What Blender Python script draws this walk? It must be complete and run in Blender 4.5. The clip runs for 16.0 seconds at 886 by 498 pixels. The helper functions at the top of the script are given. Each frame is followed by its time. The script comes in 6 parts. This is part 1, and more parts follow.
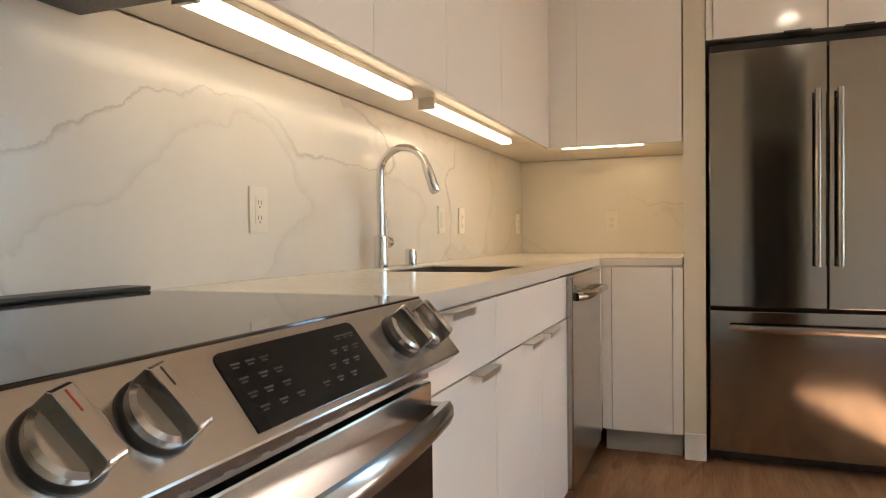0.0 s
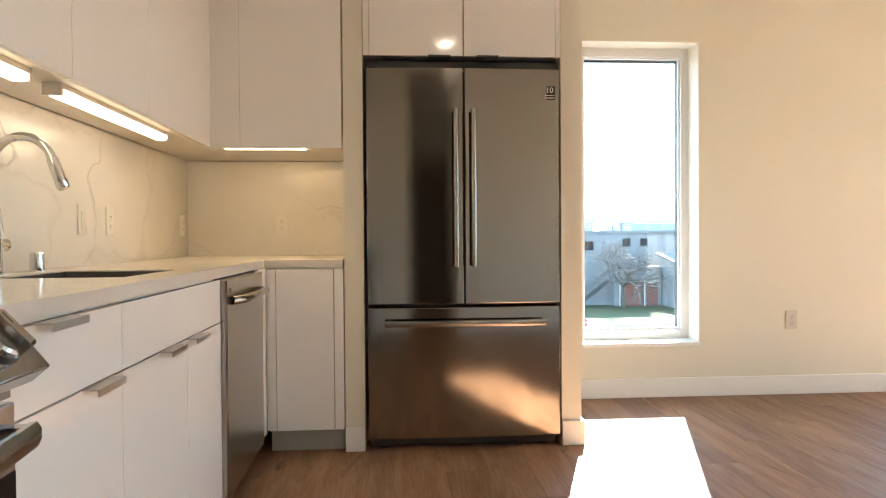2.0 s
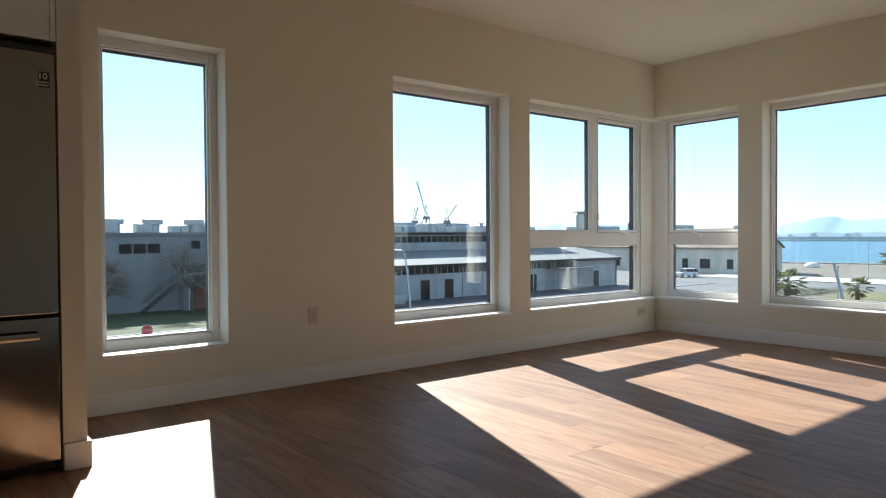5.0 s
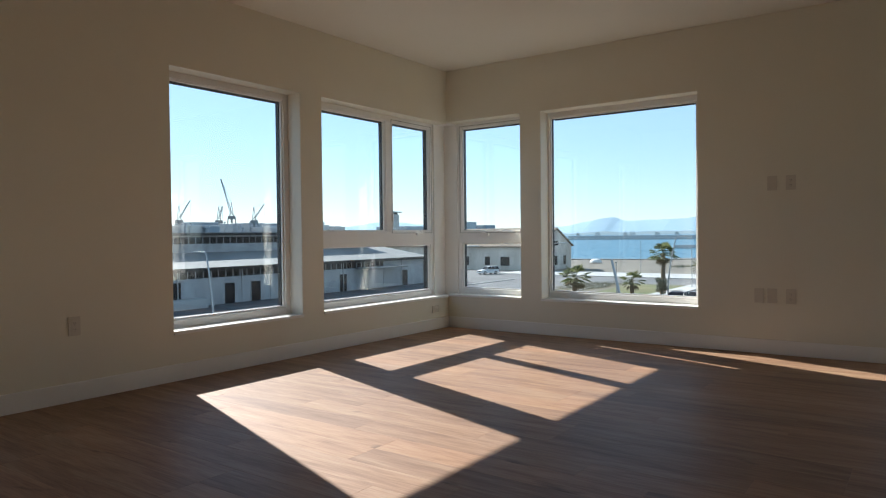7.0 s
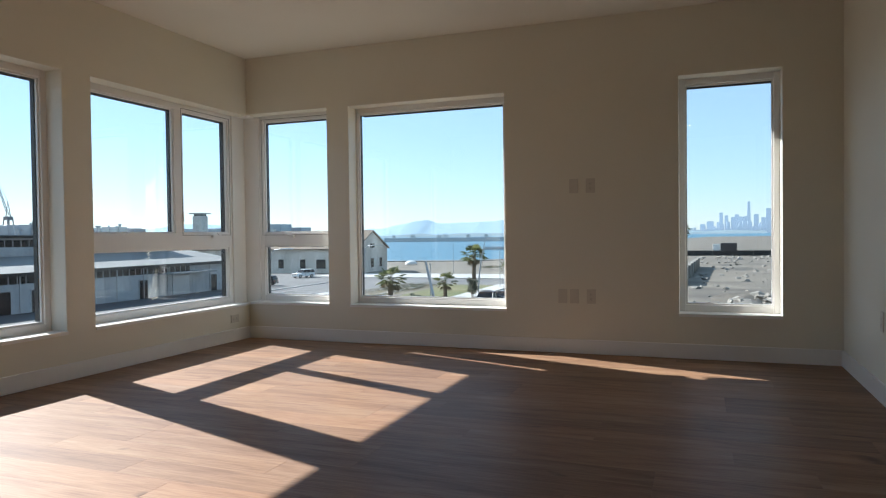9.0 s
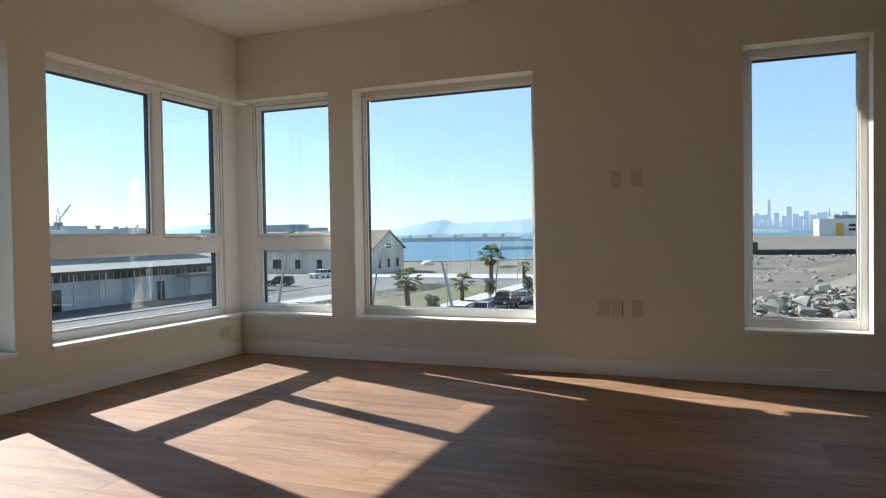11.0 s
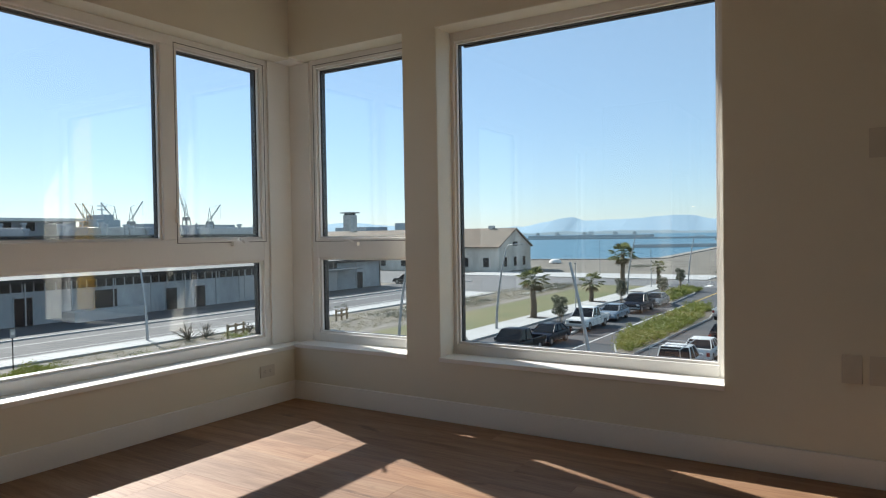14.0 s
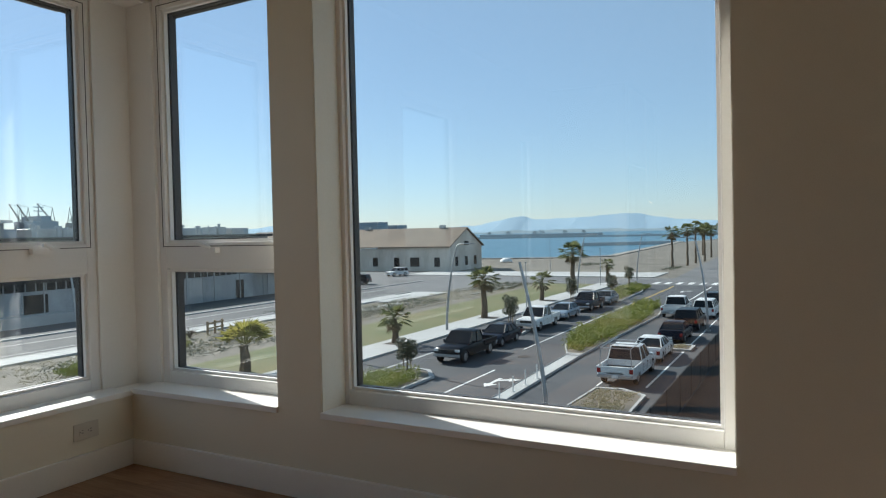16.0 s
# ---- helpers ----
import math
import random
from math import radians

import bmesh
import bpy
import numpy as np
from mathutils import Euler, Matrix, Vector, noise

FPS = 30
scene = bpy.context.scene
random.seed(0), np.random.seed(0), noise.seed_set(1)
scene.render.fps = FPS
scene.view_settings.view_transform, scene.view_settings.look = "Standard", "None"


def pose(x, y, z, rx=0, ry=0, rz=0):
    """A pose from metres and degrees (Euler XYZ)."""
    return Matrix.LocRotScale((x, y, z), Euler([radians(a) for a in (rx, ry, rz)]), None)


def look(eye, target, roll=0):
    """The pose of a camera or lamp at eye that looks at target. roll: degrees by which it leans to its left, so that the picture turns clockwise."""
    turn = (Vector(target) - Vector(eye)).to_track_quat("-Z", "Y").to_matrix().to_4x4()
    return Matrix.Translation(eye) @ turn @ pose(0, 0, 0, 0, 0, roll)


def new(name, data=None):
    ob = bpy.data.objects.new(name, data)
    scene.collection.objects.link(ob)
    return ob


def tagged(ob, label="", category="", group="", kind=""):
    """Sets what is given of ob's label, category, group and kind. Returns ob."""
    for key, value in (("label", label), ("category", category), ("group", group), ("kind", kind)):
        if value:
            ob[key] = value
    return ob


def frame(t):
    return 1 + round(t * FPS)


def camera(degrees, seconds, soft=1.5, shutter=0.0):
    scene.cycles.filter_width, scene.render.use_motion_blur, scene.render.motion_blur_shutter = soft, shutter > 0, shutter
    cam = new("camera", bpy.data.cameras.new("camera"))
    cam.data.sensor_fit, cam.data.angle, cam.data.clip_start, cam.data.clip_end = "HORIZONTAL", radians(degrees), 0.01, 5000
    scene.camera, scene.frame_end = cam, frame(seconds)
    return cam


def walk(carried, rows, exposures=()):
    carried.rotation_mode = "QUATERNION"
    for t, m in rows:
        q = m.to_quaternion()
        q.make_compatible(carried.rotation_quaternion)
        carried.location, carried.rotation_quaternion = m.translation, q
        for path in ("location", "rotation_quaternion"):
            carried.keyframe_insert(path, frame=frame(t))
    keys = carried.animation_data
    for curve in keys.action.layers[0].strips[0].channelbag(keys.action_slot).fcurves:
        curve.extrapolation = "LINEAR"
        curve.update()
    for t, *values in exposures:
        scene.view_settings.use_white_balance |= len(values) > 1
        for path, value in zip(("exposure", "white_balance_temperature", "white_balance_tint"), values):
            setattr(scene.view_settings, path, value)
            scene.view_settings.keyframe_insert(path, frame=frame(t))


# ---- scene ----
cam = camera(65.6, 16.0, soft=1.15)
PATH = [
    (0, (-6.483, -4.066, 0.981), (-7.207, -2.203, 0.946), -0.6),
    (0.5, (-6.491, -4.061, 0.977), (-6.993, -2.126, 0.943), -0.3),
    (1, (-6.465, -4.063, 0.980), (-6.815, -2.094, 0.945), -0.3),
    (1.5, (-6.419, -4.056, 0.982), (-6.558, -2.061, 0.946), -0.4),
    (2, (-6.364, -4.060, 0.978), (-6.221, -2.065, 0.944), -0.4),
    (2.5, (-6.301, -4.066, 0.99), (-5.891, -2.109, 0.947), -0.1),
    (3, (-6.268, -4.062, 0.968), (-5.645, -2.162, 0.935), -0.3),
    (3.5, (-6.24, -4.067, 0.972), (-5.468, -2.222, 0.935), -0.4),
    (4, (-6.211, -4.099, 0.981), (-5.303, -2.317, 0.941), -0.4),
    (4.5, (-6.169, -4.106, 0.991), (-5.093, -2.421, 0.949), -0.3),
    (5, (-6.132, -4.166, 0.983), (-4.883, -2.604, 0.946), -0.4),
    (7.5, (-5.946, -4.246, 0.986), (-4.283, -3.135, 0.946), -0.7),
    (8, (-5.878, -4.249, 0.968), (-4.193, -3.171, 0.933), -0.8),
    (8.5, (-5.776, -4.208, 0.956), (-4.039, -3.218, 0.924), -0.8),
    (9, (-5.641, -4.139, 0.982), (-3.768, -3.439, 0.941), -0.7),
    (11.5, (-4.606, -3.765, 1.005), (-2.768, -2.977, 0.964), -1.0),
    (12, (-4.315, -3.679, 1.046), (-2.557, -2.726, 1.007), -1.0),
    (12.5, (-4.055, -3.527, 1.059), (-2.345, -2.491, 1.02), -0.9),
    (13, (-3.79, -3.414, 1.052), (-2.087, -2.366, 1.012), -0.9),
    (13.5, (-3.501, -3.332, 1.051), (-1.815, -2.256, 1.011), -1.1),
    (14, (-3.197, -3.176, 1.033), (-1.51, -2.103, 0.991), -0.9),
    (14.5, (-2.929, -3.057, 1.035), (-1.208, -2.038, 0.992), -1.0),
    (15, (-2.628, -2.98, 1.051), (-0.9, -1.974, 1.007), -1.1),
    (15.5, (-2.375, -2.894, 1.036), (-0.644, -1.892, 0.992), -1.2),
    (16, (-2.103, -2.802, 1.036), (-0.345, -1.849, 0.99), -1.3),
]
EXPOSURES = [(0, 3.80, 6200, 9), (1.5, 4.02, 6180, 8), (2.2, 3.80, 6000, 7), (3.0, 3.03, 6240, 7.5), (3.5, 2.65, 6150, 8), (4.2, 2.0, 6080, 7.3), (5, 1.5, 6010, 7.8), (7.5, 1.15, 6020, 9), (9, 1.22, 5960, 9.8), (12.5, 1.02, 6190, 9.8), (14.5, 0.78, 6230, 9.8), (16, 0.63, 6170, 7.8)]
walk(cam, [(t, look(eye, target, roll)) for t, eye, target, roll in PATH], EXPOSURES)

# ---- world, sun, large lights ----
SUN_ELEV, SUN_AZ = 33.6, 19.1
world = bpy.data.worlds.new("sky")
scene.world = world
world.use_nodes = True
wn = world.node_tree.nodes
sky = wn.new("ShaderNodeTexSky")
sky.sky_type = "NISHITA"
sky.sun_disc = False
sky.sun_elevation, sky.sun_rotation = radians(SUN_ELEV), radians(SUN_AZ)
sky.air_density, sky.dust_density, sky.ozone_density = 1.0, 0.1, 4.5
wn["Background"].inputs["Strength"].default_value = 0.073
tint = wn.new("ShaderNodeMix")
tint.data_type, tint.blend_type = "RGBA", "MULTIPLY"
tint.inputs["Factor"].default_value = 1.0
tint.inputs["B"].default_value = (0.63, 0.62, 0.67, 1)
world.node_tree.links.new(sky.outputs[0], tint.inputs["A"])
haze = wn.new("ShaderNodeMix")      # pale sea haze over the whole sky
haze.data_type, haze.blend_type = "RGBA", "ADD"
haze.inputs["Factor"].default_value = 1.0
haze.inputs["B"].default_value = (2.02, 2.82, 3.15, 1)
world.node_tree.links.new(tint.outputs["Result"], haze.inputs["A"])
world.node_tree.links.new(haze.outputs["Result"], wn["Background"].inputs["Color"])
sun = new("sun", bpy.data.lights.new("sun", "SUN"))
sun.data.energy, sun.data.angle, sun.data.color = 5.0, radians(0.53), (1.0, 0.94, 0.85)
sa, se = radians(SUN_AZ), radians(SUN_ELEV)
sun.matrix_world = look((0, 0, 30), (-math.sin(sa) * math.cos(se) * 10, -math.cos(sa) * math.cos(se) * 10, 30 - math.sin(se) * 10))


# ---- shaping helpers ----
def box(bm, x0, x1, y0, y1, z0, z1, m=None):
    """A box into bm; returns its vertices."""
    vs = [bm.verts.new((x, y, z)) for x in (x0, x1) for y in (y0, y1) for z in (z0, z1)]
    for f in ((0, 1, 3, 2), (4, 6, 7, 5), (0, 4, 5, 1), (2, 3, 7, 6), (0, 2, 6, 4), (1, 5, 7, 3)):
        bm.faces.new([vs[i] for i in f])
    if m is not None:
        for v in vs:
            v.co = m @ v.co
    return vs


def tube(bm, points, radii, seg=10, cap=True):
    """A round tube along points with one radius for each."""
    pts = [Vector(p) for p in points]
    rings, side = [], None
    for i, p in enumerate(pts):
        d = (pts[min(i + 1, len(pts) - 1)] - pts[max(i - 1, 0)]).normalized()
        if side is None:
            side = d.orthogonal().normalized()
        side = (side - d * side.dot(d)).normalized()
        up = d.cross(side)
        r = radii[i] if isinstance(radii, (list, tuple)) else radii
        rings.append([bm.verts.new(p + (side * math.cos(a) + up * math.sin(a)) * r) for a in [2 * math.pi * k / seg for k in range(seg)]])
    for a, b in zip(rings, rings[1:]):
        for k in range(seg):
            bm.faces.new((a[k], a[(k + 1) % seg], b[(k + 1) % seg], b[k]))
    if cap:
        bm.faces.new(rings[0][::-1])
        bm.faces.new(rings[-1])


def prism(bm, outline, axis, a, b):
    """An outline of 2D points pushed from a to b along axis x, y or z."""
    def at(p, h):
        u, v = p
        return {"x": (h, u, v), "y": (u, h, v), "z": (u, v, h)}[axis]
    lo = [bm.verts.new(at(p, a)) for p in outline]
    hi = [bm.verts.new(at(p, b)) for p in outline]
    bm.faces.new(lo[::-1])
    bm.faces.new(hi)
    n = len(outline)
    for i in range(n):
        bm.faces.new((lo[i], lo[(i + 1) % n], hi[(i + 1) % n], hi[i]))


def part(name, bm, material, parent=None, label="", bevel=0.0, smooth=False, seg=2, crease=40):
    """Links a bmesh as one mesh object, under parent if given."""
    bmesh.ops.recalc_face_normals(bm, faces=bm.faces[:])
    if bevel:
        bmesh.ops.bevel(bm, geom=[e for e in bm.edges if len(e.link_faces) == 2 and e.calc_face_angle(0) > 0.6], offset=bevel, segments=seg, profile=0.6, affect="EDGES")
    me = bpy.data.meshes.new(name)
    bm.to_mesh(me)
    bm.free()
    if smooth:
        me.polygons.foreach_set("use_smooth", [True] * len(me.polygons))
        me.set_sharp_from_angle(angle=radians(crease))
    me.materials.append(material)
    ob = new(name, me)
    ob.parent = parent
    if label:
        tagged(ob, label)
    return ob


def boxes(name, lots, material, parent=None, label="", bevel=0.0, m=None):
    bm = bmesh.new()
    for b in lots:
        box(bm, *b, m)
    return part(name, bm, material, parent, label, bevel)


def thing(name, m, label, category, group="", kind=""):
    ob = new(name)
    ob.matrix_world = m
    return tagged(ob, label, category, group, kind)


# ---- materials ----
def nodes_of(name):
    mat = bpy.data.materials.new(name)
    mat.use_nodes = True
    nt = mat.node_tree
    return mat, nt, nt.nodes["Principled BSDF"]


def noise_node(nt, scale, detail=4.0, stretch=(1, 1, 1), rough=0.55):
    tc = nt.nodes.new("ShaderNodeTexCoord")
    mp = nt.nodes.new("ShaderNodeMapping")
    mp.inputs["Scale"].default_value = stretch
    nz = nt.nodes.new("ShaderNodeTexNoise")
    nz.inputs["Scale"].default_value = scale
    nz.inputs["Detail"].default_value = detail
    nz.inputs["Roughness"].default_value = rough
    nt.links.new(tc.outputs["Object"], mp.inputs[0])
    nt.links.new(mp.outputs[0], nz.inputs["Vector"])
    return nz


def ramp(nt, src, stops):
    r = nt.nodes.new("ShaderNodeValToRGB")
    el = r.color_ramp.elements
    while len(el) < len(stops):
        el.new(0.5)
    for e, (p, c) in zip(el, stops):
        e.position = p
        e.color = (*c, 1)
    nt.links.new(src, r.inputs[0])
    return r


def mixc(nt, fac, a, b, mode="MIX"):
    m = nt.nodes.new("ShaderNodeMix")
    m.data_type, m.blend_type = "RGBA", mode
    for sock, val in ((m.inputs["Factor"], fac), (m.inputs["A"], a), (m.inputs["B"], b)):
        if isinstance(val, (int, float)):
            sock.default_value = val
        elif isinstance(val, tuple):
            sock.default_value = (*val, 1)
        else:
            nt.links.new(val, sock)
    return m.outputs["Result"]


def bump(nt, bsdf, src, strength, distance=0.01):
    b = nt.nodes.new("ShaderNodeBump")
    b.inputs["Strength"].default_value = strength
    b.inputs["Distance"].default_value = distance
    nt.links.new(src, b.inputs["Height"])
    nt.links.new(b.outputs[0], bsdf.inputs["Normal"])


def mat_plain(name, c1, c2=None, rough=0.5, metal=0.0, scale=8.0, bumpy=0.0, fine=120.0, stretch=(1, 1, 1), coat=0.0, spec=0.5, vary=0.0, grit=0.14):
    """Two tones mixed by a coarse and a fine noise, with a fine relief."""
    mat, nt, p = nodes_of(name)
    c2 = c2 or tuple(v * 0.9 for v in c1)
    n1 = noise_node(nt, scale, 5, stretch)
    n2 = noise_node(nt, fine, 3, stretch)
    r1 = ramp(nt, n1.outputs["Fac"], [(0.35, c1), (0.7, c2)])
    col = mixc(nt, grit, r1.outputs[0], n2.outputs["Fac"], "OVERLAY")
    if vary:
        oi = nt.nodes.new("ShaderNodeObjectInfo")
        rv = ramp(nt, oi.outputs["Random"], [(0.0, (1 - vary,) * 3), (1.0, (1 + vary,) * 3)])
        col = mixc(nt, 1.0, col, rv.outputs[0], "MULTIPLY")
    nt.links.new(col, p.inputs["Base Color"])
    rr = ramp(nt, n2.outputs["Fac"], [(0.3, (max(rough - 0.4 * grit, 0.02),) * 3), (0.7, (min(rough + 0.4 * grit, 1),) * 3)])
    nt.links.new(rr.outputs[0], p.inputs["Roughness"])
    p.inputs["Metallic"].default_value = metal
    p.inputs["Coat Weight"].default_value = coat
    p.inputs["Coat Roughness"].default_value = 0.05
    p.inputs["Specular IOR Level"].default_value = spec
    if bumpy:
        bump(nt, p, n2.outputs["Fac"], bumpy, 0.004)
    return mat


M_WALL = mat_plain("wall_paint", (0.77, 0.735, 0.625), (0.75, 0.715, 0.605), 0.6, scale=1.5, bumpy=0.12, fine=260)
M_CEIL = mat_plain("ceiling_paint", (0.80, 0.77, 0.69), (0.78, 0.75, 0.67), 0.8, scale=1.2, bumpy=0.15, fine=220)
M_TRIM = mat_plain("trim_paint", (0.86, 0.85, 0.82), (0.84, 0.83, 0.80), 0.35, scale=3, fine=90)
M_LINER = mat_plain("reveal_pale_tone", (0.80, 0.775, 0.69), (0.78, 0.755, 0.67), 0.5, scale=3, fine=90)
M_VINYL = mat_plain("window_vinyl", (0.84, 0.83, 0.81), (0.82, 0.81, 0.79), 0.35, scale=4, fine=80)
M_BLACK = mat_plain("black_gasket", (0.012, 0.012, 0.014), (0.02, 0.02, 0.022), 0.5)
M_FIN = mat_plain("yellow_fin_paint", (0.62, 0.36, 0.03), (0.58, 0.33, 0.03), 0.45, scale=3)
M_SUNTRIM = mat_plain("sun_trim_grey", (0.35, 0.35, 0.36), (0.30, 0.30, 0.31), 0.6)


def mat_glass():
    mat, nt, p = nodes_of("window_glass")
    nt.nodes.remove(p)
    tr = nt.nodes.new("ShaderNodeBsdfTransparent")
    tr.inputs[0].default_value = (0.965, 0.98, 0.975, 1)
    gl = nt.nodes.new("ShaderNodeBsdfGlossy")
    gl.inputs["Roughness"].default_value = 0.01
    lw = nt.nodes.new("ShaderNodeLayerWeight")
    pw = nt.nodes.new("ShaderNodeMath")
    pw.operation = "POWER"
    pw.inputs[1].default_value = 4.0
    nt.links.new(lw.outputs["Facing"], pw.inputs[0])
    fr = nt.nodes.new("ShaderNodeMath")
    fr.operation = "MULTIPLY_ADD"
    fr.inputs[1].default_value, fr.inputs[2].default_value = 0.45, 0.062
    nt.links.new(pw.outputs[0], fr.inputs[0])
    mx = nt.nodes.new("ShaderNodeMixShader")
    nt.links.new(fr.outputs[0], mx.inputs[0])
    nt.links.new(tr.outputs[0], mx.inputs[1])
    nt.links.new(gl.outputs[0], mx.inputs[2])
    nt.links.new(mx.outputs[0], nt.nodes["Material Output"].inputs[0])
    return mat


M_GLASS = mat_glass()


def mat_wood_floor():
    mat, nt, p = nodes_of("plank_floor")
    oi = nt.nodes.new("ShaderNodeObjectInfo")
    tc = nt.nodes.new("ShaderNodeTexCoord")
    sh = nt.nodes.new("ShaderNodeVectorMath")
    sh.operation = "MULTIPLY_ADD"
    cm = nt.nodes.new("ShaderNodeCombineXYZ")
    for k in range(3):
        nt.links.new(oi.outputs["Random"], cm.inputs[k])
    nt.links.new(cm.outputs[0], sh.inputs[0])
    sh.inputs[1].default_value = (37.0, 91.0, 13.0)
    nt.links.new(tc.outputs["Object"], sh.inputs[2])
    def grain(scale, detail, stretch):
        mp = nt.nodes.new("ShaderNodeMapping")
        mp.inputs["Scale"].default_value = stretch
        nz = nt.nodes.new("ShaderNodeTexNoise")
        nz.inputs["Scale"].default_value = scale
        nz.inputs["Detail"].default_value = detail
        nz.inputs["Distortion"].default_value = 0.6
        nt.links.new(sh.outputs[0], mp.inputs[0])
        nt.links.new(mp.outputs[0], nz.inputs["Vector"])
        return nz
    g1 = grain(3.0, 6, (4.5, 0.55, 1))
    g2 = grain(14.0, 5, (9.0, 0.5, 1))
    g3 = grain(2.2, 3, (3.0, 1.1, 1))
    base = ramp(nt, g1.outputs["Fac"], [(0.28, (0.208, 0.108, 0.056)), (0.52, (0.294, 0.171, 0.096)), (0.78, (0.36, 0.236, 0.144))])
    fine = ramp(nt, g2.outputs["Fac"], [(0.35, (0.72, 0.69, 0.67)), (0.6, (1.0, 1.0, 1.0))])
    col = mixc(nt, 0.7, base.outputs[0], fine.outputs[0], "MULTIPLY")
    knots = ramp(nt, g3.outputs["Fac"], [(0.24, (0.35, 0.28, 0.24)), (0.34, (1, 1, 1))])
    col = mixc(nt, 0.8, col, knots.outputs[0], "MULTIPLY")
    tone = ramp(nt, oi.outputs["Random"], [(0.0, (0.82, 0.80, 0.80)), (0.5, (1.0, 1.0, 1.0)), (1.0, (1.16, 1.12, 1.08))])
    col = mixc(nt, 1.0, col, tone.outputs[0], "MULTIPLY")
    nt.links.new(col, p.inputs["Base Color"])
    rr = ramp(nt, g2.outputs["Fac"], [(0.3, (0.66,) * 3), (0.7, (0.58,) * 3)])
    nt.links.new(rr.outputs[0], p.inputs["Roughness"])
    p.inputs["Specular IOR Level"].default_value = 0.4
    p.inputs["Coat Weight"].default_value = 0.12
    p.inputs["Coat Roughness"].default_value = 0.3
    bump(nt, p, g2.outputs["Fac"], 0.12, 0.002)
    return mat


M_PLANK = mat_wood_floor()

# ---- the room ----
X0, Y0, H, T = -7.75, -5.11, 2.716, 0.26     # kitchen side, far wall behind, ceiling, wall thickness
SILL, HEAD = 0.335, 2.165


def wall_with_openings(name, along, face, out, a, b, openings, label):
    """A wall along x or y; openings are (from, to, sill, head)."""
    bm = bmesh.new()
    def put(u0, u1, z0, z1):
        if u1 - u0 > 1e-4 and z1 - z0 > 1e-4:
            lo, hi = min(face, out), max(face, out)
            box(bm, *((u0, u1, lo, hi, z0, z1) if along == "x" else (lo, hi, u0, u1, z0, z1)))
    u = a
    for o0, o1, z0, z1 in sorted(openings):
        put(u, o0, -0.2, H + 0.25)
        put(o0, o1, -0.2, z0)
        put(o0, o1, z1, H + 0.25)
        u = o1
    put(u, b, -0.2, H + 0.25)
    return tagged(part(name, bm, M_WALL), label, "wall", kind="structure")


W1 = (-5.234, -4.509, 0.325, 2.15)
W2 = (-3.262, -2.074, SILL, HEAD)
W3 = (-1.836, 0.0, SILL, HEAD)
W4 = (-0.888, 0.0, 0.345, 2.178)
W5 = (-2.60, -1.11, 0.345, 2.178)
W6 = (-4.717, -3.984, 0.343, 2.195)
wall_with_openings("wall_north", "x", 0.0, T, X0 - 0.3, 0.0, [W1, W2, W3], "warm white painted drywall window wall")
wall_with_openings("wall_east", "y", 0.0, T, Y0 - 0.3, 0.0, [W4, W5, W6], "warm white painted drywall window wall")
bmc = bmesh.new()
box(bmc, 0.0, T, 0.0, T, -0.2, SILL)
box(bmc, 0.0, T, 0.0, T, HEAD, H + 0.25)
box(bmc, -0.055, T, 0.135, T, SILL, HEAD)
box(bmc, 0.135, T, -0.035, 0.135, SILL, HEAD)
tagged(part("wall_corner_post", bmc, M_TRIM), "white recessed drywall post between the corner windows", "wall", kind="structure")
HALL = (-6.52, -5.72, -0.2, H)
wall_with_openings("wall_south", "x", Y0, Y0 - 0.2, X0 - 0.3, 0.0, [HALL], "warm white painted drywall wall with a hall opening")
M_WOODP = mat_plain("dark_wood_panel", (0.075, 0.040, 0.026), (0.055, 0.030, 0.020), 0.35, scale=3, fine=30, stretch=(6, 6, 0.4))
for name, b in (("wall_hall", (HALL[0] - 0.1, HALL[0], Y0 - 1.80, Y0 - 0.2, -0.2, H)), ("wall_hall", (HALL[1], HALL[1] + 0.1, Y0 - 1.80, Y0 - 0.2, -0.2, H)), ("wall_hall_end", (HALL[0], HALL[1], Y0 - 1.90, Y0 - 1.80, -0.2, H))):
    tagged(boxes(name, [b], M_WALL), "plain painted wall of a dim hall", "wall", kind="structure")
tagged(boxes("hall_floor", [(HALL[0], HALL[1], Y0 - 1.80, Y0, -0.2, -0.002)], M_PLANK), "brown wood-look floor of the dim hall", "floor", kind="structure")
tagged(boxes("hall_ceiling", [(HALL[0] - 0.1, HALL[1] + 0.1, Y0 - 1.90, Y0 - 0.2, H, H + 0.2)], M_CEIL), "painted ceiling of the dim hall", "ceiling", kind="structure")
hd = tagged(new("door_1"), "dark brown wood door at the end of the hall", "door", kind="structure")
boxes("door_leaf", [(HALL[0] + 0.03, HALL[1] - 0.03, Y0 - 1.80, Y0 - 1.76, 0.005, 2.1)], M_WOODP, hd, bevel=0.003)
for q in ((HALL[0], HALL[0] + 0.03, 0.0, 2.13), (HALL[1] - 0.03, HALL[1], 0.0, 2.13), (HALL[0] + 0.03, HALL[1] - 0.03, 2.1, 2.13)):
    boxes("door_frame", [(q[0], q[1], Y0 - 1.80, Y0 - 1.74, q[2], q[3])], M_TRIM, hd)
wall_with_openings("wall_west", "y", X0, X0 - 0.2, Y0 - 0.3, 0.0, [], "warm white painted drywall wall")
tagged(boxes("ceiling", [(X0 - 0.2, T, Y0 - 0.2, T, H, H + 0.2)], M_CEIL), "smooth white painted ceiling", "ceiling", kind="structure")

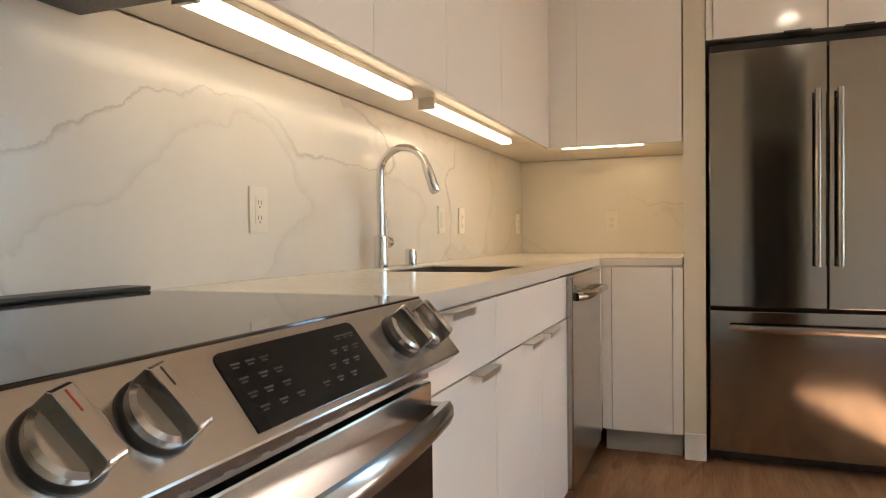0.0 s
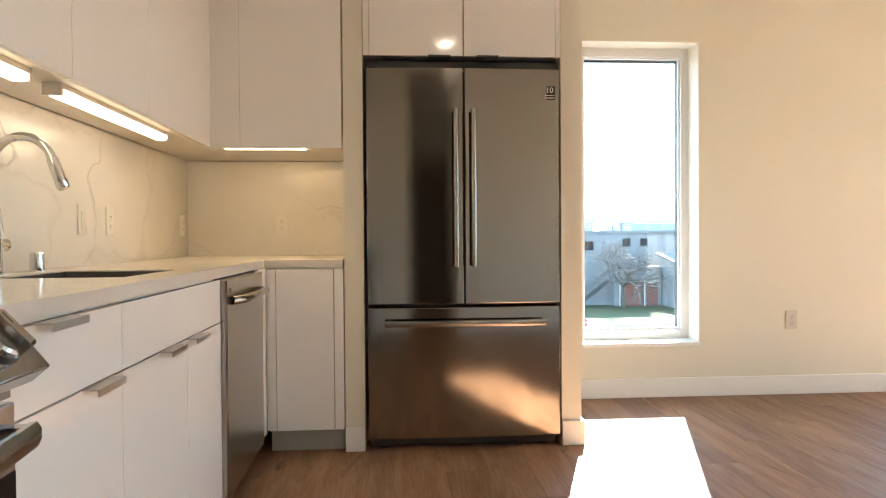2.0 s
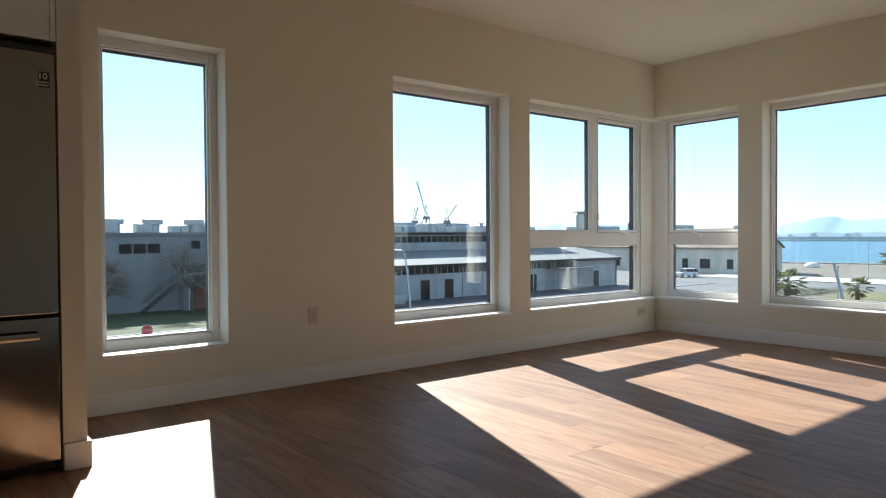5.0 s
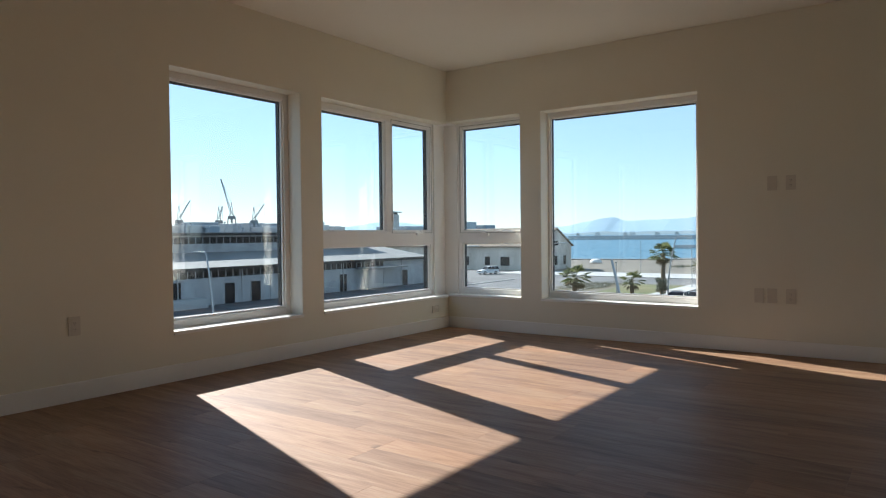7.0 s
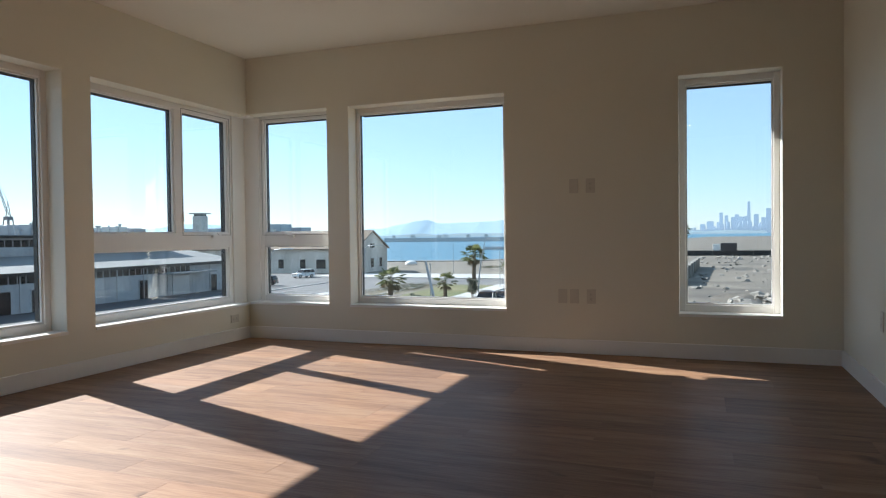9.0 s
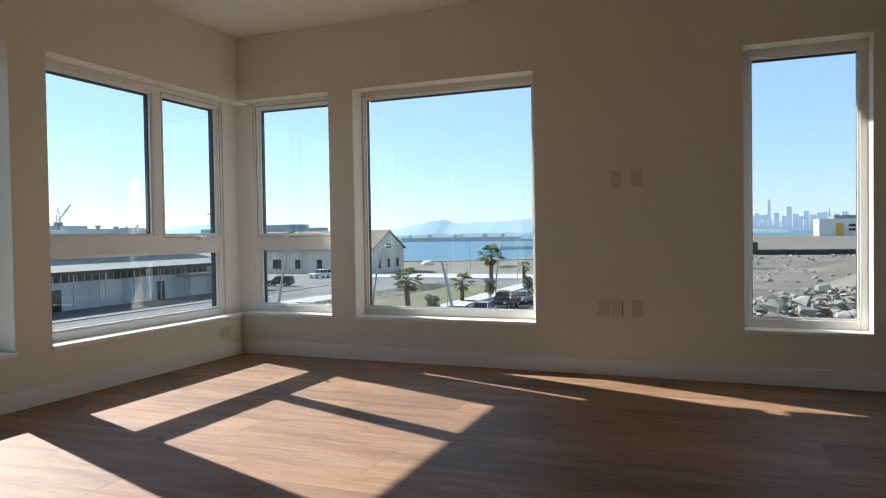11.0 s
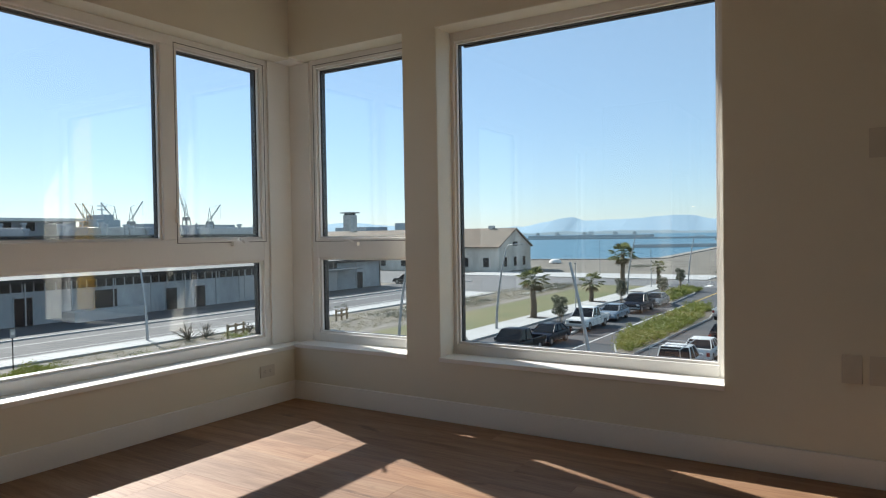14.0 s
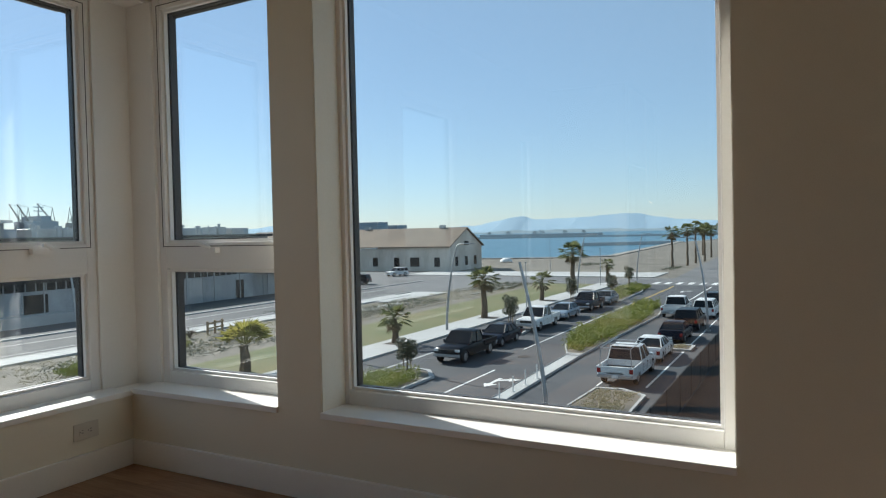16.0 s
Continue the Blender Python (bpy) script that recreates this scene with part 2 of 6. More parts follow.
# baseboards with a small eased top
def baseboard(name, x0, x1, y0, y1):
    tagged(boxes(name, [(x0, x1, y0, y1, 0.0, 0.115)], M_TRIM, bevel=0.004), "white painted baseboard", "baseboard", kind="structure")

baseboard("baseboard", -5.47, -0.016, -0.016, 0.0)
baseboard("baseboard", -0.016, 0.0, Y0 + 0.016, 0.0)
baseboard("baseboard", HALL[1], 0.0, Y0, Y0 + 0.016)
baseboard("baseboard", X0, HALL[0], Y0, Y0 + 0.016)


# ---- windows ----
def window(name, wall, opening, mullion=None, rail=None, label="", left_post=0.0, right_post=0.0, slim=0.0):
    """A white vinyl window in its reveal; u runs along the wall, d outwards."""
    u0, u1, z0, z1 = opening
    u0, u1 = u0 + left_post, u1 - right_post
    root = tagged(new(name), label, "window", kind="structure")
    def tr(u, v, d0, d1, za, zb):
        return (u, v, d0, d1, za, zb) if wall == "n" else (d0, d1, u, v, za, zb)
    F0, F1, FW, FH = 0.15, 0.215, 0.050, 0.054
    FR = FW - slim
    bars = [(u0, u0 + FW, z0, z1), (u1 - FR, u1, z0, z1), (u0 + FW, u1 - FR, z0, z0 + FH + 0.008), (u0 + FW, u1 - FR, z1 - FH, z1)]
    cells = [(u0 + FW, u1 - FR, z0 + FH + 0.008, z1 - FH)]
    if rail:
        r0, r1 = rail
        bars.append((u0 + FW, u1 - FW, r0, r1))
        a, b, lo, hi = cells[0]
        cells = [(a, b, lo, r0)]
        if mullion:
            m0, m1 = mullion
            bars.append((m0, m1, r1, hi))
            cells += [(a, m0, r1, hi), (m1, b, r1, hi)]
        else:
            cells.append((a, b, r1, hi))
    for i, (a, b, lo, hi) in enumerate(bars):
        part_name = "window_frame" if i < 4 else ("transom" if i == 4 else "mullion")
        boxes(part_name, [tr(a, b, F0, F1, lo, hi)], M_VINYL, root, bevel=0.005)
    for k, (a, b, lo, hi) in enumerate(cells):
        g = 0.012
        pane = boxes("pane", [tr(a - 0.004, b + 0.004, 0.186, 0.198, lo - 0.004, hi + 0.004)], M_GLASS, root)
        pane.visible_shadow = False
        if k == len(cells) - 1 and rail:
            # thin dark joint between frame and casement sash
            o = 0.020
            for q in ((a - o, a - o + 0.003, lo - o, hi + o), (b + o - 0.003, b + o, lo - o, hi + o), (a - o, b + o, lo - o, lo - o + 0.003), (a - o, b + o, hi + o - 0.003, hi + o)):
                boxes("sash_joint", [tr(q[0], q[1], 0.1485, 0.152, q[2], q[3])], M_BLACK, pane)
        for q in ((a, a + g, lo, hi), (b - g, b, lo, hi), (a + g, b - g, lo, lo + g), (a + g, b - g, hi - g, hi)):
            boxes("bead", [tr(q[0], q[1], 0.168, 0.186, q[2], q[3])], M_VINYL, pane)
        bm = bmesh.new()
        for q in ((a - 0.003, a + g, lo, hi), (b - g, b + 0.003, lo, hi), (a, b, lo - 0.003, lo + g), (a, b, hi - g, hi + 0.003)):
            box(bm, *tr(q[0], q[1], 0.199, 0.222, q[2], q[3]))
        part("spacer", bm, M_BLACK, pane)
    bm = bmesh.new()
    for q in ((u0, u0 + 0.05, z0, z1), (u1 - 0.05 + slim, u1, z0, z1), (u0 + 0.05, u1 - 0.05, z0, z0 + 0.05), (u0 + 0.05, u1 - 0.05, z1 - 0.072, z1)):
        box(bm, *tr(q[0], q[1], 0.222, 0.248, q[2], q[3]))
    for a, b, lo, hi in bars[4:]:
        box(bm, *tr(a + 0.006, b - 0.006, 0.222, 0.247, lo + 0.006, hi - 0.006))
    part("outer_frame", bm, M_BLACK, root, "black outer frame")
    # unseen ledge added above the head to block high sun and shorten floor patches
    if wall == "n":
        boxes("sun_trim_ledge", [(u0 - 0.05, u1 + 0.05, T, 0.466, z1, z1 + 0.03)], M_SUNTRIM, root, "unseen grey ledge over the head, added to shorten sun patches")
    else:
        boxes("sun_trim_ledge", [(T, 0.385, u0 - 0.04, u1 + 0.04, z1, z1 + 0.03)], M_SUNTRIM, root, "unseen grey ledge over the head, added to shorten sun patches")
    if wall == "n":
        sill = (u0 - 0.0, u1 + right_post, -0.012, F0, z0 - 0.018, z0 + 0.006)
    else:
        sill = (-0.012, F0, u0, u1 + right_post, z0 - 0.018, z0 + 0.006)
    boxes("window_sill", [sill], M_TRIM, root, bevel=0.003)
    if not left_post and not right_post:
        # thin added strips line the reveals in a tone paler than the wall
        for q in ((u0, u0 + 0.004, z0 + 0.006, z1), (u1 - 0.004, u1, z0 + 0.006, z1), (u0 + 0.004, u1 - 0.004, z1 - 0.004, z1)):
            boxes("jamb_liner", [tr(q[0], q[1], 0.003, F0, q[2], q[3])], M_LINER, root)
    return root


window("window_1", "n", W1, label="tall fixed white vinyl window with a painted sill")
window("window_2", "n", W2, label="large fixed white vinyl window with a painted sill")
w3 = window("window_3", "n", W3, (-0.826, -0.722), (0.885, 1.025), "white vinyl window with a casement and a lower pane", 0.0, 0.05)
w4 = window("window_4", "e", W4, None, (0.893, 1.02), "narrow white vinyl corner window with a lower pane", 0.0, 0.03)
window("window_5", "e", W5, label="large fixed white vinyl picture window with a sill", slim=0.026)
fin = tagged(boxes("window_fin", [(T, T + 0.20, -2.68, -2.615, 0.30, 2.22)], M_FIN, bevel=0.004), "yellow painted metal fin beside the picture window", "window fin", kind="structure")
window("window_6", "e", W6, label="tall fixed white vinyl window with a painted sill")

# ---- outside: ground and buildings, street plan set out from the window corner ----
G = -6.8
def gx(x):
    return 1.083 * x + 0.174
def gy(y):
    return 1.083 * y + 0.232

# ---- kitchen materials ----
def mat_marble():
    mat, nt, p = nodes_of("veined_quartz")
    warp = noise_node(nt, 5.0, 6)
    tc = nt.nodes.new("ShaderNodeTexCoord")
    add = nt.nodes.new("ShaderNodeVectorMath")
    add.operation = "MULTIPLY_ADD"
    nt.links.new(warp.outputs["Color"], add.inputs[0])
    add.inputs[1].default_value = (0.15, 0.15, 0.15)
    nt.links.new(tc.outputs["Object"], add.inputs[2])
    def veins(scale, width, seed):
        mp = nt.nodes.new("ShaderNodeMapping")
        mp.inputs["Location"].default_value = (seed, seed * 0.7, seed * 1.3)
        mp.inputs["Rotation"].default_value = (0.5, 0.2, 0.3)
        mp.inputs["Scale"].default_value = (0.6, 0.42, 1.0)
        nt.links.new(add.outputs[0], mp.inputs[0])
        nz = nt.nodes.new("ShaderNodeTexNoise")
        nz.inputs["Scale"].default_value = scale
        nz.inputs["Detail"].default_value = 1.5
        nt.links.new(mp.outputs[0], nz.inputs["Vector"])
        return ramp(nt, nz.outputs["Fac"], [(0.5 - width, (0, 0, 0)), (0.5 - width * 0.2, (0.55,) * 3), (0.5, (1, 1, 1)), (0.5 + width * 0.15, (0.2,) * 3), (0.5 + width * 0.6, (0, 0, 0))])
    v1, v2 = veins(1.5, 0.007, 3.1), veins(2.0, 0.020, 7.7)
    mask = ramp(nt, noise_node(nt, 1.3, 2).outputs["Fac"], [(0.42, (0, 0, 0)), (0.6, (1, 1, 1))])
    cloud = ramp(nt, noise_node(nt, 2.5, 5).outputs["Fac"], [(0.3, (0.74, 0.715, 0.675)), (0.7, (0.80, 0.775, 0.735))])
    f1 = mixc(nt, 1.0, v1.outputs[0], mask.outputs[0], "MULTIPLY")
    col = mixc(nt, f1, cloud.outputs[0], (0.54, 0.51, 0.48))
    f2 = mixc(nt, 1.0, v2.outputs[0], (0.28, 0.28, 0.28), "MULTIPLY")
    col = mixc(nt, f2, col, (0.50, 0.46, 0.42))
    nt.links.new(col, p.inputs["Base Color"])
    p.inputs["Roughness"].default_value = 0.17
    p.inputs["Specular IOR Level"].default_value = 0.3
    return mat


def mat_steel(name, base, rough, along="z", streak=0.012, tan="X"):
    """Brushed steel with fine lines along one axis."""
    mat, nt, p = nodes_of(name)
    st = {"z": (60, 60, 0.6), "x": (1.2, 90, 90), "y": (60, 0.6, 60)}[along]
    n = noise_node(nt, 6, 3, st)
    blot = noise_node(nt, 2.0, 3)
    c = ramp(nt, n.outputs["Fac"], [(0.3, tuple(v * 0.95 for v in base)), (0.7, base)])
    nt.links.new(c.outputs[0], p.inputs["Base Color"])
    r = ramp(nt, n.outputs["Fac"], [(0.3, (rough - 0.02,) * 3), (0.7, (rough + 0.02,) * 3)])
    rb = mixc(nt, 0.08, r.outputs[0], blot.outputs["Fac"], "OVERLAY")
    nt.links.new(rb, p.inputs["Roughness"])
    p.inputs["Metallic"].default_value = 1.0
    p.inputs["Anisotropic"].default_value = 0.7
    tg = nt.nodes.new("ShaderNodeTangent")
    tg.direction_type, tg.axis = "RADIAL", tan
    nt.links.new(tg.outputs[0], p.inputs["Tangent"])
    sheet_wave = noise_node(nt, 1.0, 2, (9, 9, 0.22) if along == "x" else (2, 2, 2))
    both = nt.nodes.new("ShaderNodeMath")
    both.operation = "MULTIPLY_ADD"
    both.inputs[1].default_value = 9.0 if along == "x" else 1.0
    nt.links.new(sheet_wave.outputs["Fac"], both.inputs[0])
    nt.links.new(n.outputs["Fac"], both.inputs[2])
    bump(nt, p, both.outputs[0], max(streak, 0.012) if along == "x" else streak, 0.0006 if along != "x" else 0.004)
    return mat


def mat_glow(name, color, strength):
    mat, nt, p = nodes_of(name)
    p.inputs["Base Color"].default_value = (*color, 1)
    p.inputs["Emission Color"].default_value = (*color, 1)
    p.inputs["Emission Strength"].default_value = strength
    return mat


M_MARBLE = mat_marble()
M_COUNTER = mat_plain("quartz_counter", (0.74, 0.70, 0.64), (0.70, 0.66, 0.60), 0.16, scale=5, fine=60, grit=0.03)
M_LACQ = mat_plain("white_gloss_lacquer", (0.90, 0.885, 0.855), (0.89, 0.875, 0.845), 0.10, scale=2, fine=50, coat=0.3, grit=0.03)
M_CARC = mat_plain("cabinet_carcass", (0.66, 0.62, 0.56), (0.62, 0.58, 0.52), 0.4, scale=4)
M_GAP = mat_plain("shadow_gap_board", (0.05, 0.045, 0.04), (0.04, 0.036, 0.032), 0.7)
M_KICK = mat_plain("toe_kick", (0.50, 0.47, 0.43), (0.45, 0.42, 0.38), 0.5, scale=5)
M_STEEL = mat_steel("brushed_steel", (0.335, 0.305, 0.27), 0.10, "x")
M_HANDLE = mat_plain("handle_steel", (0.40, 0.375, 0.345), (0.37, 0.345, 0.32), 0.26, 1.0, scale=8, fine=60, grit=0.03)
M_STEELDW = mat_steel("brushed_steel_dishwasher", (0.45, 0.425, 0.39), 0.22, "y", tan="Y")
M_STEELH = mat_steel("brushed_steel_range", (0.50, 0.49, 0.475), 0.19, "y", tan="Y")
M_STEELD = mat_steel("dark_steel", (0.22, 0.21, 0.20), 0.3, "y")
M_KNOB = mat_plain("knob_steel", (0.52, 0.51, 0.50), (0.49, 0.48, 0.47), 0.17, 1.0, scale=8, fine=40, grit=0.03)
M_BASIN = mat_plain("sink_steel", (0.07, 0.066, 0.062), (0.05, 0.047, 0.044), 0.5, 0.4, scale=6, grit=0.05)
M_CHROME = mat_plain("chrome", (0.75, 0.75, 0.75), (0.72, 0.72, 0.72), 0.08, 1.0, scale=10, grit=0.03)
M_SATIN = mat_plain("satin_nickel", (0.55, 0.53, 0.50), (0.50, 0.48, 0.45), 0.3, 1.0, scale=30, grit=0.03)
M_BGLASS = mat_plain("black_ceramic_glass", (0.012, 0.012, 0.013), (0.016, 0.016, 0.017), 0.05, scale=6, spec=0.42, grit=0.03)
M_TOUCH = mat_plain("black_touch_glass", (0.008, 0.008, 0.009), (0.011, 0.011, 0.012), 0.12, scale=6, spec=0.15, grit=0.03)
M_BPLAST = mat_plain("black_plastic", (0.02, 0.02, 0.02), (0.03, 0.03, 0.03), 0.4)
M_PRINT = mat_plain("grey_print", (0.042, 0.042, 0.044), (0.034, 0.034, 0.036), 0.5)
M_PLATE_W = mat_plain("wall_plate", (0.63, 0.585, 0.50), (0.61, 0.565, 0.48), 0.4, scale=10, grit=0.03)
M_RED = mat_plain("red_mark", (0.45, 0.04, 0.03), (0.40, 0.03, 0.03), 0.5)
M_PLATE = mat_plain("switch_plate", (0.80, 0.77, 0.71), (0.78, 0.75, 0.69), 0.35, scale=10, grit=0.03)
M_PLATE_D = mat_plain("outlet_slots", (0.10, 0.09, 0.08), (0.08, 0.07, 0.06), 0.5)
M_LED = mat_glow("led_diffuser", (1.0, 0.76, 0.47), 0.5)
M_LEDB = mat_glow("led_diffuser_corner", (1.0, 0.68, 0.36), 3.3)
M_DOWN = mat_glow("downlight_lens", (1.0, 0.82, 0.60), 6.0)

# ---- kitchen: the left run along the west wall ----
K = pose(-7.54, -0.30, 0)


def at_k(x, y, z):
    return K @ Matrix.Translation((x, y, z))


bs = thing("backsplash", at_k(0, 0, 0), "cream veined quartz slab backsplash on the wall", "backsplash", kind="structure")
boxes("slab", [(-0.02, 0.0, -4.6, 0.276, 0.88, 1.42)], M_MARBLE, bs, bevel=0.001)
bs2 = tagged(new("backsplash_return"), "cream veined quartz slab backsplash above the corner", "backsplash", kind="structure")
boxes("slab", [(-7.54, -6.59, -0.022, -0.002, 0.88, 1.42)], M_MARBLE, bs2, bevel=0.001)
tagged(boxes("wall_kitchen", [(-0.22, -0.02, -4.75, 0.298, 0.0, 2.716)], M_WALL, m=K), "plain painted wall behind the kitchen", "wall", kind="structure")

# worktop: one L-shaped slab with a cut-out for the sink
def kp(x, y):
    v = K @ Vector((x, y, 0))
    return (v.x, v.y)

SX0, SX1, SY0, SY1 = 0.13, 0.475, -1.92, -1.49
ct = tagged(new("worktop"), "cream quartz L-shaped worktop with an undermount sink cut-out", "countertop")
bm = bmesh.new()
e = kp(0.59, -0.61)
for poly in ([kp(0, -2.748), kp(0.59, -2.748), kp(0.59, SY0), kp(0, SY0)], [kp(0, SY0), kp(SX0, SY0), kp(SX0, SY1), kp(0, SY1)], [kp(SX1, SY0), kp(0.59, SY0), kp(0.59, SY1), kp(SX1, SY1)], [kp(0, SY1), kp(0.59, SY1), kp(0.59, -0.61), kp(0, -0.61)], [kp(0, -0.61), e, (-6.595, e[1]), (-6.595, -0.024), kp(0, 0.276)]):
    prism(bm, poly, "z", 0.846, 0.88)
bmesh.ops.remove_doubles(bm, verts=bm.verts[:], dist=0.0005)
part("slab", bm, M_COUNTER, ct)
sink = thing("kitchen_sink", at_k(0, 0, 0), "brushed steel undermount sink set in the worktop", "sink")
bm = bmesh.new()
loops = []
for inset, z in ((0.0005, 0.876), (-0.010, 0.844), (-0.010, 0.650), (0.0, 0.662), (0.004, 0.842), (0.004, 0.876)):
    loops.append([bm.verts.new(p) for p in ((SX0 + inset, SY0 + inset, z), (SX1 - inset, SY0 + inset, z), (SX1 - inset, SY1 - inset, z), (SX0 + inset, SY1 - inset, z))])
for l0, l1 in zip(loops, loops[1:] + loops[:1]):
    if l0 is loops[2]:
        continue
    for k in range(4):
        bm.faces.new((l0[k], l0[(k + 1) % 4], l1[(k + 1) % 4], l1[k]))
bm.faces.new(loops[2])
bm.faces.new(loops[3])
part("basin", bm, M_BASIN, sink)
bm = bmesh.new()
tube(bm, [(0.3, -1.70, 0.66), (0.3, -1.70, 0.664)], 0.045, 20)
part("drain", bm, M_CHROME, sink, "round chrome drain", smooth=True)

# tall pull-down tap
fa = thing("kitchen_tap", at_k(0.06, -1.757, 0.88), "chrome pull-down kitchen tap with a high arched spout", "tap")
bm = bmesh.new()
tube(bm, [(0, 0, 0), (0, 0, 0.004), (0, 0, 0.006), (0, 0, 0.105), (0, 0, 0.108)], [0.027, 0.027, 0.0235, 0.0235, 0.019], 24)
part("body", bm, M_CHROME, fa, smooth=True)
bm = bmesh.new()
arc = [(0, 0, 0.105), (0, 0, 0.20), (0, 0, 0.305)]
for k in range(1, 13):
    a = math.pi * (1 - k / 12 * 0.90)
    arc.append((0.083 + 0.083 * math.cos(a), 0, 0.305 + 0.083 * math.sin(a)))
tube(bm, arc, 0.0125, 16)
part("spout", bm, M_CHROME, fa, smooth=True)
x1, z1 = arc[-1][0], arc[-1][2]
bm = bmesh.new()
tube(bm, [(x1, 0, z1), (x1 + 0.004, 0, z1 - 0.012), (x1 + 0.03, 0, z1 - 0.085), (x1 + 0.032, 0, z1 - 0.09)], [0.0145, 0.016, 0.017, 0.013], 16)
part("spray_head", bm, M_CHROME, fa, smooth=True)
bm = bmesh.new()
tube(bm, [(0, 0.02, 0.085), (0, 0.058, 0.085), (0, 0.061, 0.085)], [0.0195, 0.0195, 0.017], 20)
tube(bm, [(0, 0.044, 0.095), (-0.004, 0.045, 0.15), (-0.008, 0.044, 0.188)], [0.0085, 0.0075, 0.0065], 12)
part("lever", bm, M_CHROME, fa, smooth=True)
ag = thing("air_gap_cap", at_k(0.065, -1.53, 0.88), "small chrome cylinder cap on the worktop", "sink fitting")
bm = bmesh.new()
tube(bm, [(0, 0, 0), (0, 0, 0.004), (0, 0, 0.004), (0, 0, 0.056), (0, 0, 0.06)], [0.026, 0.026, 0.021, 0.021, 0.017], 20)
part("cap", bm, M_CHROME, ag, smooth=True)


def pull(parent, y0, y1, z, x=0.602):
    """An edge pull: a thin metal lip hooked over a front."""
    bm = bmesh.new()
    box(bm, x - 0.004, x + 0.028, y0, y1, z - 0.001, z + 0.002)
    box(bm, x + 0.025, x + 0.028, y0, y1, z - 0.012, z - 0.001)
    return part("pull", bm, M_SATIN, parent, "satin metal edge pull")


def base_unit(y0, y1, fronts, label):
    u = thing("base_cabinet", at_k(0, 0, 0), label, "cabinet", "base cabinets")
    boxes("carcass", [(0.03, 0.578, y0 + 0.001, y1 - 0.001, 0.10, 0.845)], M_CARC, u)
    boxes("toe_kick", [(0.03, 0.53, y0 + 0.001, y1 - 0.001, 0.0, 0.10)], M_KICK, u)
    for a, b, z0, z1, pl, nm in fronts:
        f = boxes(nm, [(0.581, 0.60, a + 0.0015, b - 0.0015, z0, z1)], M_LACQ, u, bevel=0.0012)
        if pl:
            pull(f, pl[0], pl[1], z1)
    return u


base_unit(-2.748, -2.262, [(-2.748, -2.262, 0.702, 0.842, (-2.615, -2.485), "drawer_front"), (-2.748, -2.262, 0.105, 0.698, (-2.448, -2.318), "cabinet_door")], "glossy white handleless base cabinet with a top drawer")
base_unit(-2.262, -1.432, [(-2.262, -1.432, 0.702, 0.842, None, "false_front"), (-2.262, -1.805, 0.105, 0.698, (-2.02, -1.895), "cabinet_door"), (-1.805, -1.432, 0.105, 0.698, (-1.80, -1.67), "cabinet_door")], "glossy white two-door sink base cabinet")
fl = thing("filler_panel", at_k(0, 0, 0), "glossy white filler strip beside the dishwasher", "cabinet")
boxes("strip", [(0.03, 0.60, -0.792, -0.625, 0.10, 0.845)], M_LACQ, fl, bevel=0.001)
rb = tagged(new("base_cabinet"), "glossy white corner base cabinet with a plain door", "cabinet", "base cabinets")
boxes("carcass", [(-6.93, -6.60, -0.90, -0.03, 0.10, 0.845)], M_CARC, rb)
boxes("cabinet_door", [(-6.895, -6.638, -0.922, -0.903, 0.108, 0.838)], M_LACQ, rb, bevel=0.0012)
boxes("filler", [(-6.939, -6.898, -0.915, -0.90, 0.108, 0.838)], M_LACQ, rb)
boxes("filler", [(-6.634, -6.594, -0.915, -0.90, 0.108, 0.838)], M_LACQ, rb)
boxes("toe_kick", [(-6.93, -6.60, -0.86, -0.32, 0.0, 0.10)], M_KICK, rb)

# dishwasher
dw = thing("dishwasher", at_k(-0.012, 0.091, 0), "stainless steel built-in dishwasher with a bar handle", "dishwasher")
boxes("tub", [(0.05, 0.60, -1.52, -0.885, 0.10, 0.843)], M_BPLAST, dw)
door = boxes("door", [(0.602, 0.632, -1.518, -0.887, 0.105, 0.84)], M_STEELDW, dw, bevel=0.006)
bm = bmesh.new()
tube(bm, [(0.632, -1.44, 0.765), (0.664, -1.41, 0.767), (0.672, -1.2, 0.768), (0.664, -0.99, 0.767), (0.632, -0.96, 0.765)], [0.016, 0.015, 0.014, 0.015, 0.016], 12)
part("handle", bm, M_STEEL, door, "curved steel bar handle", smooth=True)
boxes("control_mark", [(0.632, 0.6328, -1.49, -1.45, 0.805, 0.809), (0.632, 0.6328, -1.49, -1.45, 0.797, 0.80)], M_BPLAST, door)
boxes("kick_plate", [(0.05, 0.555, -1.52, -0.885, 0.0, 0.098)], M_BPLAST, dw)

# range
rg = thing("range", at_k(-0.026, -3.13, 0), "stainless steel slide-in electric range with front knobs", "range")
boxes("body", [(0.03, 0.618, -0.378, 0.378, 0.06, 0.86)], M_STEELD, rg)
boxes("cooktop", [(0.03, 0.648, -0.38, 0.38, 0.862, 0.886)], M_BGLASS, rg, "black ceramic glass cooktop", bevel=0.003)
boxes("rear_vent", [(0.03, 0.098, -0.375, 0.375, 0.886, 0.895)], M_BPLAST, rg, bevel=0.004)
bm = bmesh.new()
prism(bm, [(0.649, 0.884), (0.716, 0.80), (0.69, 0.778), (0.62, 0.778), (0.62, 0.861), (0.649, 0.861)], "y", -0.38, 0.38)
panel = part("control_panel", bm, M_STEELH, rg, bevel=0.003)
SL = Matrix(((0.6236, 0, 0.7818, 0.649), (0, 1, 0, 0), (-0.7818, 0, 0.6236, 0.884), (0, 0, 0, 1)))
bm = bmesh.new()
